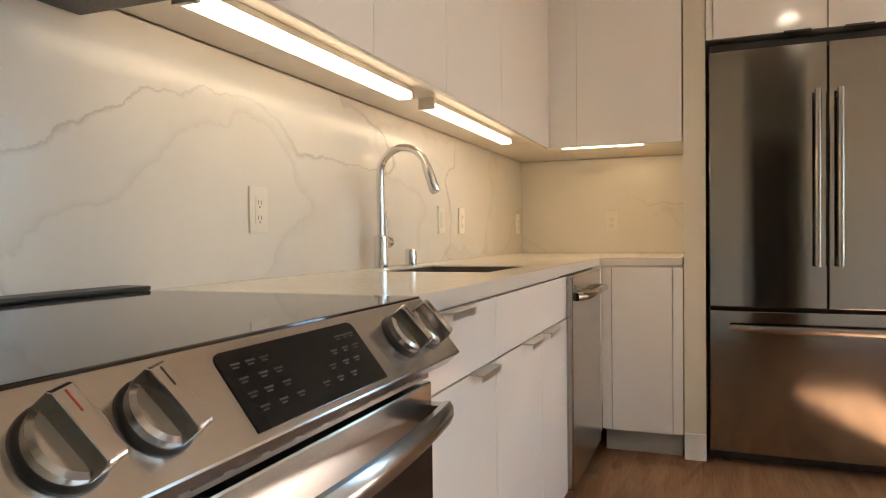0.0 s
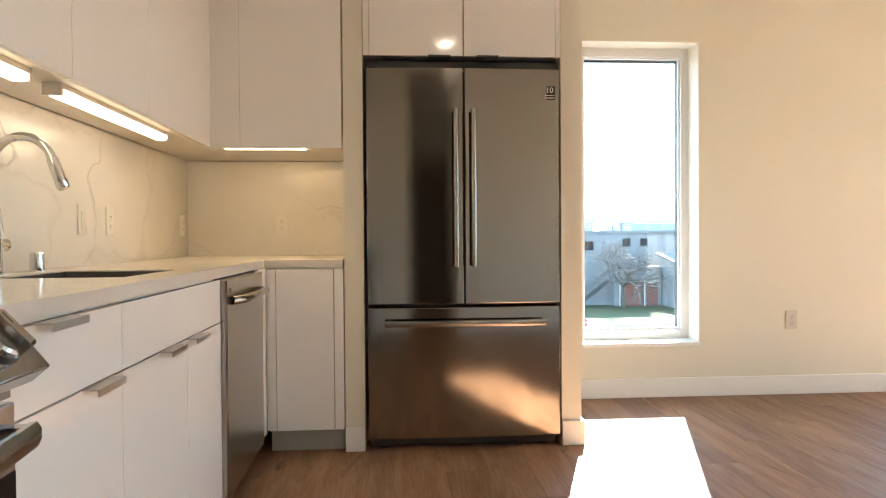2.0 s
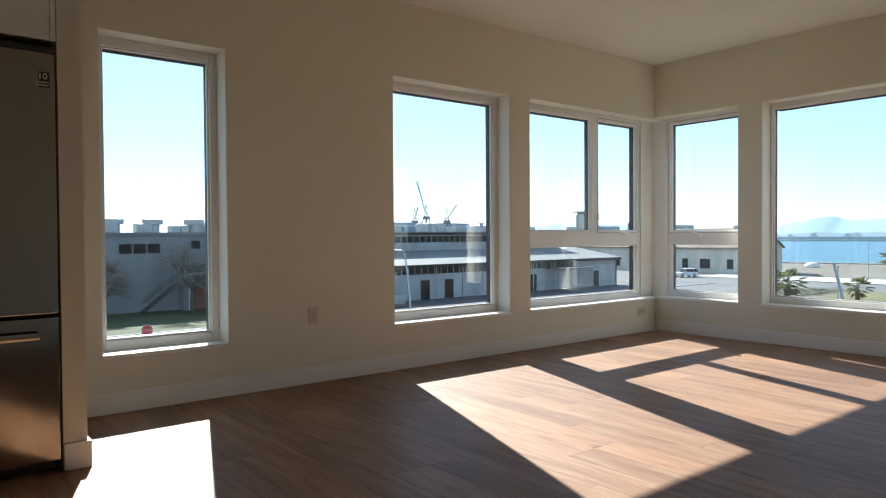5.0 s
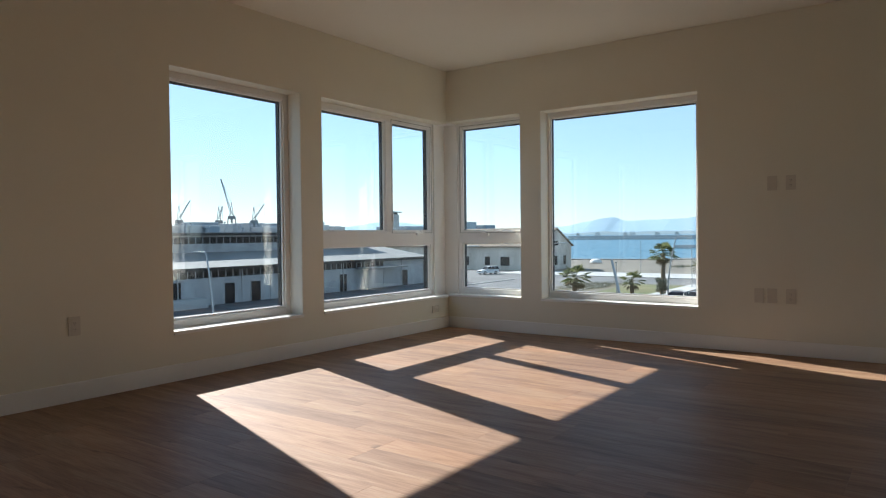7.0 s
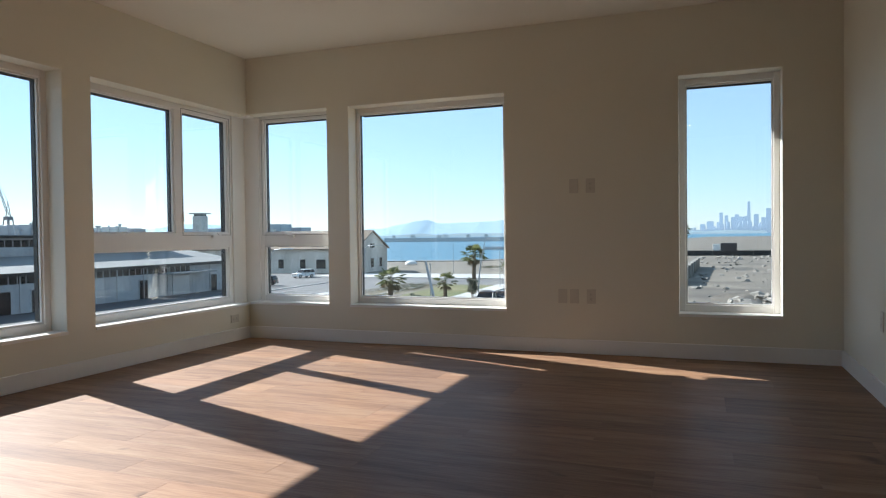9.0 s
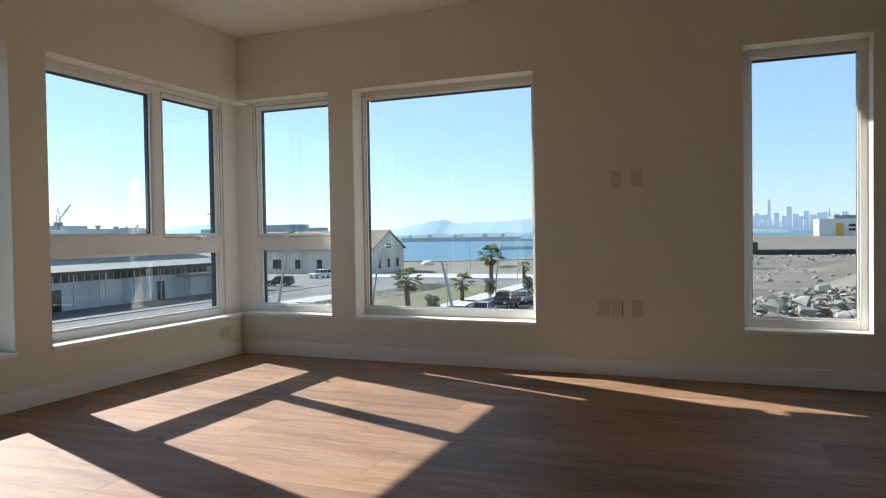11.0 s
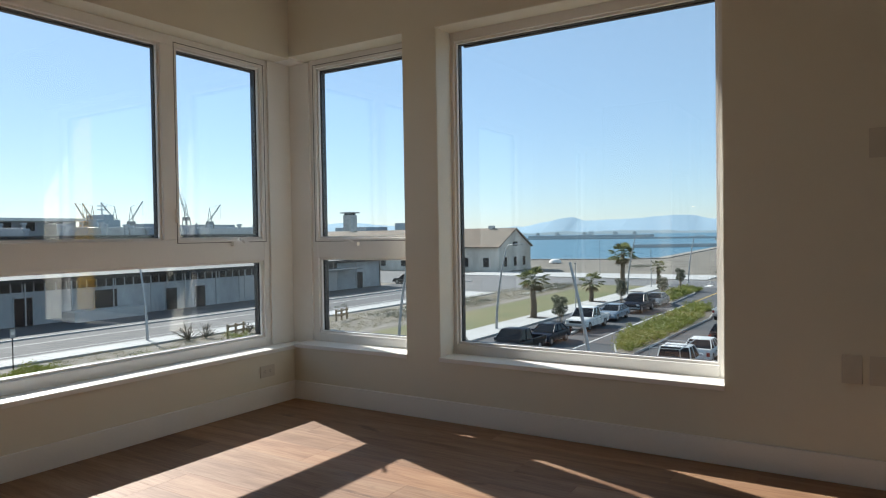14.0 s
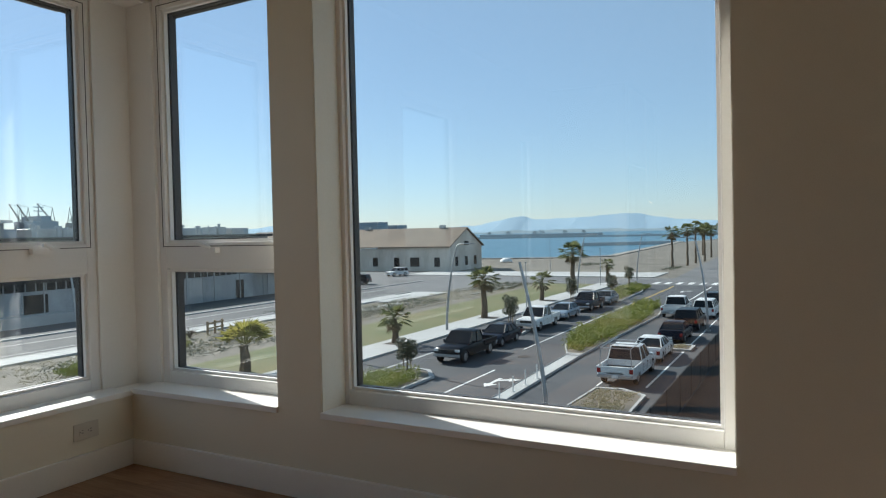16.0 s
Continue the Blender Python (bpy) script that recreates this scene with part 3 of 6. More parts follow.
corner = [(0.097, -0.13), (0.097, 0.13)] + [(0.022 - 0.010 * math.sin(q), 0.12 + 0.010 * math.cos(q)) for q in (0, 0.5, 1.05, math.pi / 2)] + [(0.022 - 0.010 * math.cos(q), -0.12 - 0.010 * math.sin(q)) for q in (0, 0.5, 1.05, math.pi / 2)]
prism(bm, corner, "z", -0.002, 0.0012)
for v in bm.verts:
    v.co = SL @ v.co
disp = part("display", bm, M_TOUCH, panel, "black glass touch display")
bm = bmesh.new()
for r, (ys, s0) in enumerate((((-0.115, -0.092, -0.07, 0.075, 0.09, 0.105), 0.026), ((-0.115, -0.085, -0.06, 0.05, 0.075, 0.1), 0.042), ((-0.115, -0.09, -0.06, 0.03, 0.06, 0.085), 0.058), ((-0.11, -0.08, -0.05, 0.0, 0.03, 0.06), 0.074))):
    for y in ys:
        box(bm, s0, s0 + 0.0022, y, y + 0.014, 0.0012, 0.0015, SL)
        box(bm, s0 + 0.004, s0 + 0.0058, y + 0.001, y + 0.010, 0.0012, 0.0015, SL)
tagged(part("legend_print", bm, M_PRINT, disp), kind="stuff")
for y in (-0.305, -0.222, 0.232, 0.31):
    c = SL @ Vector((0.052, y, 0))
    n = SL.to_3x3() @ Vector((0, 0, 1))
    bm = bmesh.new()
    tube(bm, [c, c + n * 0.003, c + n * 0.006], [0.0345, 0.0345, 0.032], 32)
    part("knob_base", bm, M_BPLAST, panel, smooth=True)
    bm = bmesh.new()
    tube(bm, [c + n * 0.006, c + n * 0.0062, c + n * 0.014, c + n * 0.0175, c + n * 0.0178], [0.028, 0.0315, 0.0315, 0.0275, 0.020], 36)
    knob = part("knob", bm, M_KNOB, panel, "round steel knob with a raised grip", smooth=True, crease=25)
    tilt = Matrix.Translation(c) @ SL.to_3x3().to_4x4() @ pose(0, 0, 0, 0, 0, 12)
    bm = bmesh.new()
    prism(bm, [(-0.0315, 0.010), (0.0315, 0.010), (0.0315, 0.031), (0.028, 0.034), (-0.028, 0.034), (-0.0315, 0.031)], "y", -0.0095, 0.0095)
    for v in bm.verts:
        if v.co.z < 0.02:
            v.co.y *= 1.12
        v.co = tilt @ v.co
    part("grip", bm, M_KNOB, knob, bevel=0.0014)
    bm = bmesh.new()
    box(bm, -0.026, -0.008, -0.0006, 0.0006, 0.0339, 0.0345, tilt)
    part("pointer", bm, M_RED if y == -0.305 else M_BPLAST, knob, "thin red pointer line" if y == -0.305 else "thin dark pointer line")
boxes("vent_strip", [(0.615, 0.664, -0.372, 0.372, 0.758, 0.777)], M_STEELD, rg)
for k in range(12):
    boxes("vent_slot", [(0.663, 0.6655, -0.34 + k * 0.058, -0.34 + k * 0.058 + 0.042, 0.764, 0.772)], M_BPLAST, rg)
od = boxes("oven_door", [(0.618, 0.668, -0.376, 0.376, 0.205, 0.752)], M_STEELH, rg, bevel=0.004)
boxes("oven_window", [(0.666, 0.6695, -0.372, 0.372, 0.215, 0.655)], M_BGLASS, od, "black oven door glass")
pts = []
for k in range(13):
    u = k / 12 * 2 - 1
    pts.append((0.70 + 0.030 * (1 - u * u) , u * 0.365, 0.708 + 0.004 * (1 - u * u)))
bm = bmesh.new()
rings = []
for p in pts:
    rings.append([bm.verts.new((p[0] + dx, p[1], p[2] + dz)) for dx, dz in ((-0.007, -0.016), (0.004, -0.018), (0.009, -0.006), (0.009, 0.008), (0.003, 0.017), (-0.007, 0.016))])
for a, b in zip(rings, rings[1:]):
    for k in range(6):
        bm.faces.new((a[k], a[(k + 1) % 6], b[(k + 1) % 6], b[k]))
bm.faces.new(rings[0][::-1])
bm.faces.new(rings[-1])
for s in (-1, 1):
    box(bm, 0.668, 0.699, s * 0.352 - 0.012, s * 0.352 + 0.012, 0.694, 0.722)
part("door_handle", bm, M_STEELH, od, "bowed steel handle", smooth=True)
boxes("drawer", [(0.618, 0.664, -0.376, 0.376, 0.07, 0.198)], M_STEELH, rg, bevel=0.004)
for a in (0.08, 0.56):
    for b in (-0.34, 0.34):
        bm = bmesh.new()
        tube(bm, [(a, b, 0), (a, b, 0.06)], 0.018, 10)
        part("foot", bm, M_BPLAST, rg)
base_unit(-4.55, -3.505, [(-4.55, -4.03, 0.105, 0.842, None, "cabinet_door"), (-4.03, -3.505, 0.105, 0.842, None, "cabinet_door")], "glossy white handleless base cabinet beyond the range")
ct2 = thing("worktop", at_k(0, 0, 0), "cream quartz worktop beyond the range", "countertop")
boxes("slab", [(0.0, 0.59, -4.55, -3.503, 0.846, 0.88)], M_COUNTER, ct2)

# wall cabinets
def wall_unit(y0, y1, label="glossy white handleless wall cabinet to the ceiling"):
    u = thing("wall_cabinet", at_k(0, 0, 0), label, "cabinet", "wall cabinets")
    boxes("carcass", [(0.0, 0.34, y0 + 0.0008, y1 - 0.0008, 1.424, 2.70)], M_CARC, u)
    boxes("cabinet_door", [(0.342, 0.36, y0 + 0.0012, y1 - 0.0012, 1.388, 2.69)], M_LACQ, u, bevel=0.0012)


for a, b in ((-2.822, -2.385), (-2.385, -1.93), (-1.93, -1.375), (-1.375, -0.586)):
    wall_unit(a, b)
cu = tagged(new("wall_cabinet"), "glossy white corner wall cabinet beside the refrigerator", "cabinet", "wall cabinets")
boxes("carcass", [(-7.18, -6.595, -0.878, -0.024, 1.424, 2.70)], M_CARC, cu)
boxes("carcass", [(-7.54, -7.182, -0.884, -0.024, 1.424, 2.70)], M_CARC, cu)
boxes("cabinet_door", [(-7.05, -6.597, -0.90, -0.882, 1.386, 2.69)], M_LACQ, cu, bevel=0.0012)
boxes("filler", [(-7.182, -7.0508, -0.90, -0.882, 1.386, 2.69)], M_LACQ, cu)

mw = thing("range_hood", at_k(0, -3.22, 1.385), "black microwave hood above the range", "microwave")
boxes("body", [(0.0, 0.36, -0.38, 0.38, 0.0, 0.42)], M_BPLAST, mw, bevel=0.006)
boxes("door", [(0.362, 0.395, -0.38, 0.24, 0.02, 0.41)], M_BGLASS, mw, bevel=0.004)
boxes("control_strip", [(0.362, 0.392, 0.245, 0.38, 0.02, 0.41)], M_BGLASS, mw, bevel=0.004)
hu = thing("wall_cabinet", at_k(0, 0, 0), "glossy white wall cabinet above the hood", "cabinet", "wall cabinets")
boxes("carcass", [(0.0, 0.34, -3.60, -2.823, 1.81, 2.70)], M_CARC, hu)
boxes("cabinet_door", [(0.342, 0.36, -3.60, -2.824, 1.808, 2.69)], M_LACQ, hu, bevel=0.0012)


def led_bar(m, length, glow=M_LED):
    """A slim under-cabinet lamp: housing, end caps, diffuser."""
    b = thing("under_cabinet_light", m, "white slim under-cabinet lamp glowing warm", "lamp", "under-cabinet lamps")
    boxes("housing", [(-0.012, 0.040, -length / 2, length / 2, -0.016, 0.0)], M_PLATE, b, bevel=0.002)
    for s in (-1, 1):
        boxes("end_cap", [(-0.012, 0.042, s * length / 2 - 0.012 if s > 0 else s * length / 2 - 0.001, s * length / 2 + 0.001 if s > 0 else s * length / 2 + 0.012, -0.036, 0.0)], M_PLATE, b, bevel=0.002)
    bm = bmesh.new()
    prism(bm, [(-0.006, -0.016), (0.040, -0.016), (0.040, -0.028), (0.034, -0.036), (0.0, -0.036), (-0.006, -0.030)], "y", -length / 2 + 0.012, length / 2 - 0.012)
    part("diffuser", bm, glow, b, "glowing warm white diffuser")


led_bar(at_k(0.20, -2.355, 1.424), 0.925)
led_bar(at_k(0.20, -1.273, 1.424), 0.925)
led_bar(pose(-6.946, -0.83, 1.424, 0, 0, -90), 0.385, M_LEDB)

# refrigerator
fx0, fx1, fm = -6.485, -5.595, -6.04
fg = thing("refrigerator", pose(fm, -0.5, 0), "stainless steel french-door refrigerator with a bottom freezer drawer", "refrigerator")
boxes("cabinet_body", [(-0.443, 0.443, -0.345, 0.17, 0.03, 1.75)], M_BPLAST, fg)


def bowed(x0, x1, z0, z1):
    """A door skin bowed gently outwards across the full width."""
    bm = bmesh.new()
    n = 14
    pts = []
    for k in range(n + 1):
        x = x0 + (x1 - x0) * k / n
        pts.append((x, -0.412 - 0.014 * (1 - (x / 0.445) ** 2)))
    prism(bm, pts + [(x1, -0.35), (x0, -0.35)], "z", z0, z1)
    return bm


for nm, a, b, z0, z1 in (("door", -0.445, -0.004, 0.672, 1.75), ("door", 0.004, 0.445, 0.672, 1.75), ("freezer_drawer", -0.445, 0.445, 0.055, 0.656)):
    d = part(nm, bowed(a, b, z0, z1), M_STEEL, fg, bevel=0.004, smooth=True, crease=12)
    if nm == "door":
        s = -1 if a < -0.1 else 1
        x = s * 0.040
        bm = bmesh.new()
        prism(bm, [(x - 0.0125, -0.463), (x + 0.0125, -0.463)] + [(x + 0.0125 * math.cos(q), -0.466 - 0.014 * math.sin(q)) for q in (0.0, 0.35, 0.7, 1.05, 1.4, math.pi - 1.4, math.pi - 1.05, math.pi - 0.7, math.pi - 0.35, math.pi)], "z", 0.845, 1.556)
        for z in (0.862, 1.525):
            box(bm, x - 0.008, x + 0.008, -0.468, -0.424, z, z + 0.016)
        part("handle", bm, M_HANDLE, d, "upright steel bar handle with a rounded face", smooth=True, crease=30)
    else:
        bm = bmesh.new()
        rings = []
        for k in range(15):
            u = k / 7 - 1
            p = Vector((u * 0.368, -0.452 - 0.022 * (1 - u * u), 0.588))
            rings.append([bm.verts.new(p + Vector((0, dy, dz))) for dy, dz in ((0.008, -0.014), (-0.006, -0.015), (-0.010, -0.004), (-0.008, 0.012), (0.008, 0.014))])
        for r0, r1 in zip(rings, rings[1:]):
            for k in range(5):
                bm.faces.new((r0[k], r0[(k + 1) % 5], r1[(k + 1) % 5], r1[k]))
        bm.faces.new(rings[0])
        bm.faces.new(rings[-1][::-1])
        for s in (-1, 1):
            box(bm, s * 0.352 - 0.014, s * 0.352 + 0.014, -0.455, -0.418, 0.58, 0.598)
        part("handle", bm, M_HANDLE, d, "long bowed steel drawer handle", smooth=True)
boxes("top_hinge_cover", [(-0.44, 0.44, -0.38, 0.10, 1.752, 1.79)], M_BPLAST, fg, bevel=0.005)
boxes("base_grille", [(-0.43, 0.43, -0.37, -0.30, 0.012, 0.05)], M_BPLAST, fg)
st = boxes("sticker", [(0.375, 0.425, -0.4155, -0.4145, 1.61, 1.672)], M_BPLAST, fg, "small black sticker")
boxes("print_bar", [(0.378, 0.422, -0.4165, -0.4155, 1.628, 1.631), (0.378, 0.422, -0.4165, -0.4155, 1.616, 1.62)], M_PLATE, st)
for i in range(4):
    bm = bmesh.new()
    a, b = (-0.38 if i % 2 else 0.38), (-0.33 if i < 2 else 0.12)
    tube(bm, [(a, b, 0), (a, b, 0.03)], 0.02, 10)
    part("foot", bm, M_BPLAST, fg)


def lettering(text, m, size, depth, material, parent, name):
    cu = bpy.data.curves.new(name, "FONT")
    cu.body, cu.size, cu.extrude, cu.align_x, cu.align_y = text, size, depth, "CENTER", "CENTER"
    tmp = bpy.data.objects.new(name, cu)
    me = bpy.data.meshes.new_from_object(tmp)
    bpy.data.objects.remove(tmp)
    me.materials.append(material)
    ob = new(name, me)
    ob.parent, ob.matrix_basis = parent, m
    return ob


lettering("10", pose(0.40, -0.4162, 1.653, 90, 0, 0), 0.036, 0.0005, M_PLATE, st, "numeral")

oc = tagged(new("wall_cabinet"), "glossy white two-door cabinet above the refrigerator", "cabinet", "wall cabinets")
boxes("carcass", [(-6.497, -5.588, -0.89, -0.285, 1.815, 2.70)], M_CARC, oc)
for a, b, p0 in ((-6.468, -6.042, -6.20), (-6.036, -5.612, -5.98)):
    d = boxes("cabinet_door", [(a, b, -0.912, -0.893, 1.808, 2.69)], M_LACQ, oc, bevel=0.0012)
    boxes("pull", [(p0, p0 + 0.10, -0.938, -0.905, 1.802, 1.8055), (p0, p0 + 0.10, -0.938, -0.935, 1.797, 1.802)], M_BPLAST, d, "black metal edge pull")
boxes("filler", [(-6.497, -6.471, -0.907, -0.893, 1.808, 2.69)], M_LACQ, oc)
boxes("filler", [(-5.609, -5.588, -0.907, -0.893, 1.808, 2.69)], M_LACQ, oc)
for a, b in ((-6.59, -6.50), (-5.583, -5.49)):
    tagged(boxes("wall_pier", [(a, b, -0.895, 0.0, 0.0, H)], M_WALL), "narrow painted pier beside the refrigerator", "wall", kind="structure")
    tagged(boxes("baseboard", [(a - (0.0 if a < -6 else 0.0), b + (0.0 if a < -6 else 0.014), -0.911, -0.895, 0.0, 0.115)], M_TRIM, bevel=0.003), "white painted baseboard", "baseboard", kind="structure")
tagged(boxes("baseboard", [(-5.49, -5.476, -0.895, -0.016, 0.0, 0.115)], M_TRIM, bevel=0.003), "white painted baseboard", "baseboard", kind="structure")

# recessed downlight in the ceiling
dl = thing("downlight", pose(-5.89, -3.94, H), "round white recessed ceiling downlight switched on", "lamp")
bm = bmesh.new()
tube(bm, [(0, 0, -0.006), (0, 0, 0.002)], 0.09, 32)
part("trim_ring", bm, M_TRIM, dl, smooth=True)
bm = bmesh.new()
tube(bm, [(0, 0, -0.009), (0, 0, -0.0062)], 0.07, 32)
part("lens", bm, M_DOWN, dl, "glowing lens", smooth=True)


# ---- outlets and switch plates ----
def plate(m, kind, label, group="wall plates", M_PLATE=M_PLATE):
    """A wall plate in local x (across), z (up), facing -y."""
    p = thing("wall_outlet" if kind != "switch" else "light_switch", m, label, "outlet" if kind != "switch" else "switch", group)
    boxes("cover", [(-0.036, 0.036, -0.006, 0.0, -0.058, 0.058)], M_PLATE, p, bevel=0.002)
    if kind == "duplex":
        boxes("insert", [(-0.017, 0.017, -0.008, -0.006, -0.034, 0.034)], M_PLATE, p, bevel=0.001)
        for z in (-0.019, 0.019):
            for x in (-0.007, 0.005):
                boxes("slot", [(x, x + 0.002, -0.0085, -0.008, z - 0.005, z + 0.005)], M_PLATE_D, p)
            boxes("ground_slot", [(-0.002, 0.002, -0.0085, -0.008, z - 0.013, z - 0.009)], M_PLATE_D, p)
    elif kind == "switch":
        boxes("rocker", [(-0.016, 0.016, -0.009, -0.006, -0.033, 0.033)], M_PLATE, p, bevel=0.0015)
    return p


for y, kd in ((-2.328, "duplex"), (-1.07, "switch"), (-0.818, "duplex"), (0.16, "duplex")):
    plate(at_k(0.0, y, 1.053) @ pose(0, 0, 0, 0, 0, 90), kd, "cream wall plate on the veined backsplash")
plate(pose(-7.009, -0.022, 1.059), "duplex", "cream duplex outlet on the veined backsplash")
plate(pose(-3.929, 0.0, 0.456), "duplex", "white duplex outlet on the painted wall", M_PLATE=M_PLATE_W)
plate(pose(-0.237, 0.0, 0.213, 0, 90, 0), "duplex", "white duplex outlet set sideways near the corner", M_PLATE=M_PLATE_W)
for y, z, kd in ((-3.176, 1.367, "blank"), (-3.311, 1.367, "duplex"), (-3.08, 0.467, "blank"), (-3.176, 0.467, "blank"), (-3.312, 0.467, "duplex")):
    plate(pose(0.0, y, z, 0, 0, -90), kd, "white wall plate on the shaded wall", M_PLATE=M_PLATE_W)
plate(pose(-1.122, Y0, 0.459, 0, 0, 180), "duplex", "white duplex outlet on the painted wall", M_PLATE=M_PLATE_W)

# casement hardware
def crank(parent, m):
    bm = bmesh.new()
    box(bm, -0.065, 0.055, -0.026, 0.0, -0.014, 0.010)
    tube(bm, [(0.02, -0.022, 0.008), (-0.005, -0.036, 0.022), (-0.03, -0.042, 0.026)], [0.009, 0.008, 0.009], 8)
    for v in bm.verts:
        v.co = m @ v.co
    part("crank_handle", bm, M_VINYL, parent, "folding white crank handle", bevel=0.001)


crank(w3, pose(-0.30, 0.15, 0.998))
crank(w4, pose(0.15, -0.375, 0.985, 0, 0, -90))
boxes("lock_lever", [(-0.752, -0.738, 0.132, 0.15, 1.12, 1.20)], M_VINYL, w3, bevel=0.003)
def mat_asphalt():
    return mat_plain("asphalt", (0.050, 0.054, 0.061), (0.072, 0.075, 0.080), 0.85, scale=0.25, bumpy=0.3, fine=14)


M_ASPH = mat_asphalt()
M_ASPHM = mat_plain("street_asphalt", (0.095, 0.098, 0.103), (0.075, 0.077, 0.081), 0.9, scale=0.15, bumpy=0.3, fine=8)
M_ASPH2 = mat_plain("worn_asphalt", (0.150, 0.152, 0.155), (0.105, 0.107, 0.110), 0.9, scale=0.12, bumpy=0.3, fine=8)
M_GROUND = mat_plain("dry_ground", (0.19, 0.17, 0.138), (0.098, 0.088, 0.070), 0.95, scale=0.16, bumpy=0.5, fine=1.8, grit=0.4)
M_SAND = mat_plain("pale_dirt", (0.19, 0.165, 0.13), (0.075, 0.066, 0.054), 0.95, scale=0.12, bumpy=0.6, fine=1.6, stretch=(1, 0.5, 1), grit=0.4)
M_SOIL = mat_plain("dark_soil", (0.05, 0.039, 0.03), (0.03, 0.024, 0.02), 0.95, scale=0.4, bumpy=0.5, fine=4, grit=0.35)
M_GRASS = mat_plain("mown_grass", (0.088, 0.108, 0.032), (0.17, 0.148, 0.066), 0.95, scale=0.18, bumpy=0.5, fine=3, grit=0.35)
M_GRASSD = mat_plain("dark_grass", (0.055, 0.075, 0.028), (0.085, 0.085, 0.04), 0.95, scale=0.3, bumpy=0.5, fine=5)
M_CONC = mat_plain("pale_concrete", (0.45, 0.45, 0.44), (0.37, 0.37, 0.36), 0.85, scale=0.3, bumpy=0.2, fine=7)
M_KERB = mat_plain("kerb_concrete", (0.40, 0.40, 0.395), (0.33, 0.33, 0.325), 0.85, scale=0.8, fine=9)
M_LINE = mat_plain("road_paint", (0.72, 0.72, 0.70), (0.60, 0.60, 0.58), 0.7, scale=1.5, fine=20)
M_YELLOW = mat_plain("yellow_paint", (0.60, 0.42, 0.08), (0.52, 0.36, 0.07), 0.7, scale=1.5)
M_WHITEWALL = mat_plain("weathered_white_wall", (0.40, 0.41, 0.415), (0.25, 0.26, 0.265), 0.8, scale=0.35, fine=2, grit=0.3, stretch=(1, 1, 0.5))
M_GREYWALL = mat_plain("mottled_grey_wall", (0.24, 0.25, 0.26), (0.15, 0.157, 0.165), 0.85, scale=0.3, fine=2, grit=0.3, stretch=(1, 1, 0.5))
M_HANGAR = mat_plain("faded_stucco", (0.68, 0.625, 0.55), (0.46, 0.415, 0.355), 0.85, scale=0.35, fine=1.6, stretch=(1, 1, 0.4), grit=0.35)
M_ROOFB = mat_plain("brown_roofing", (0.205, 0.155, 0.112), (0.13, 0.10, 0.075), 0.85, scale=0.3, fine=2, grit=0.3)
M_ROOFG = mat_plain("pale_roofing", (0.21, 0.22, 0.225), (0.15, 0.16, 0.165), 0.85, scale=0.2, fine=3)
M_DARKWIN = mat_plain("dark_window_glass", (0.012, 0.014, 0.018), (0.02, 0.023, 0.027), 0.08, scale=0.8, spec=0.14, grit=0.04)
M_RUST = mat_plain("rust_red_paint", (0.22, 0.07, 0.045), (0.17, 0.06, 0.04), 0.7, scale=2)
M_GALV = mat_plain("galvanised_steel", (0.42, 0.43, 0.44), (0.34, 0.35, 0.36), 0.45, 0.7, scale=2)
M_WATER = mat_plain("bay_water", (0.020, 0.105, 0.165), (0.026, 0.125, 0.185), 0.3, scale=0.015, bumpy=0.8, fine=0.35, spec=0.3)
M_BARK = mat_plain("bark", (0.12, 0.10, 0.08), (0.08, 0.068, 0.055), 0.95, scale=3, bumpy=0.5, fine=20)
M_TWIG = mat_plain("grey_twigs", (0.17, 0.155, 0.14), (0.12, 0.11, 0.10), 0.95, scale=3)
M_STRAWT = mat_plain("dry_twigs", (0.20, 0.16, 0.11), (0.14, 0.11, 0.08), 0.95, scale=3)
M_PALMT = mat_plain("palm_trunk", (0.17, 0.125, 0.085), (0.11, 0.085, 0.06), 0.95, scale=4, bumpy=0.5, fine=14, stretch=(1, 1, 4))
M_DRYFR = mat_plain("dry_frond", (0.20, 0.15, 0.08), (0.15, 0.115, 0.06), 0.8, scale=2)
M_TYRE = mat_plain("tyre_rubber", (0.018, 0.018, 0.018), (0.025, 0.025, 0.025), 0.85)
M_RIM = mat_plain("alloy_rim", (0.45, 0.45, 0.46), (0.38, 0.38, 0.39), 0.3, 0.9)
M_LAMPW = mat_plain("headlight_glass", (0.70, 0.70, 0.68), (0.6, 0.6, 0.58), 0.1)
M_LAMPR = mat_plain("tail_light", (0.30, 0.02, 0.02), (0.25, 0.02, 0.02), 0.2)
M_ROCK = mat_plain("broken_concrete", (0.33, 0.305, 0.265), (0.15, 0.14, 0.125), 0.9, scale=0.8, fine=6)
M_BROWNC = mat_plain("dark_container_paint", (0.055, 0.042, 0.038), (0.04, 0.032, 0.03), 0.6, scale=1)
M_TARP = mat_plain("blue_tarp", (0.28, 0.48, 0.62), (0.22, 0.40, 0.55), 0.5, scale=1)
M_WOOD = mat_plain("raw_timber", (0.34, 0.24, 0.14), (0.26, 0.18, 0.10), 0.8, scale=2)
M_MESH = mat_plain("black_screen", (0.018, 0.019, 0.020), (0.03, 0.03, 0.03), 0.8, scale=3)
M_SHIP = mat_plain("grey_ship_paint", (0.32, 0.35, 0.38), (0.26, 0.29, 0.32), 0.7, scale=0.1)
M_CRANE = mat_plain("crane_steel", (0.26, 0.255, 0.25), (0.21, 0.205, 0.20), 0.6, scale=0.3)


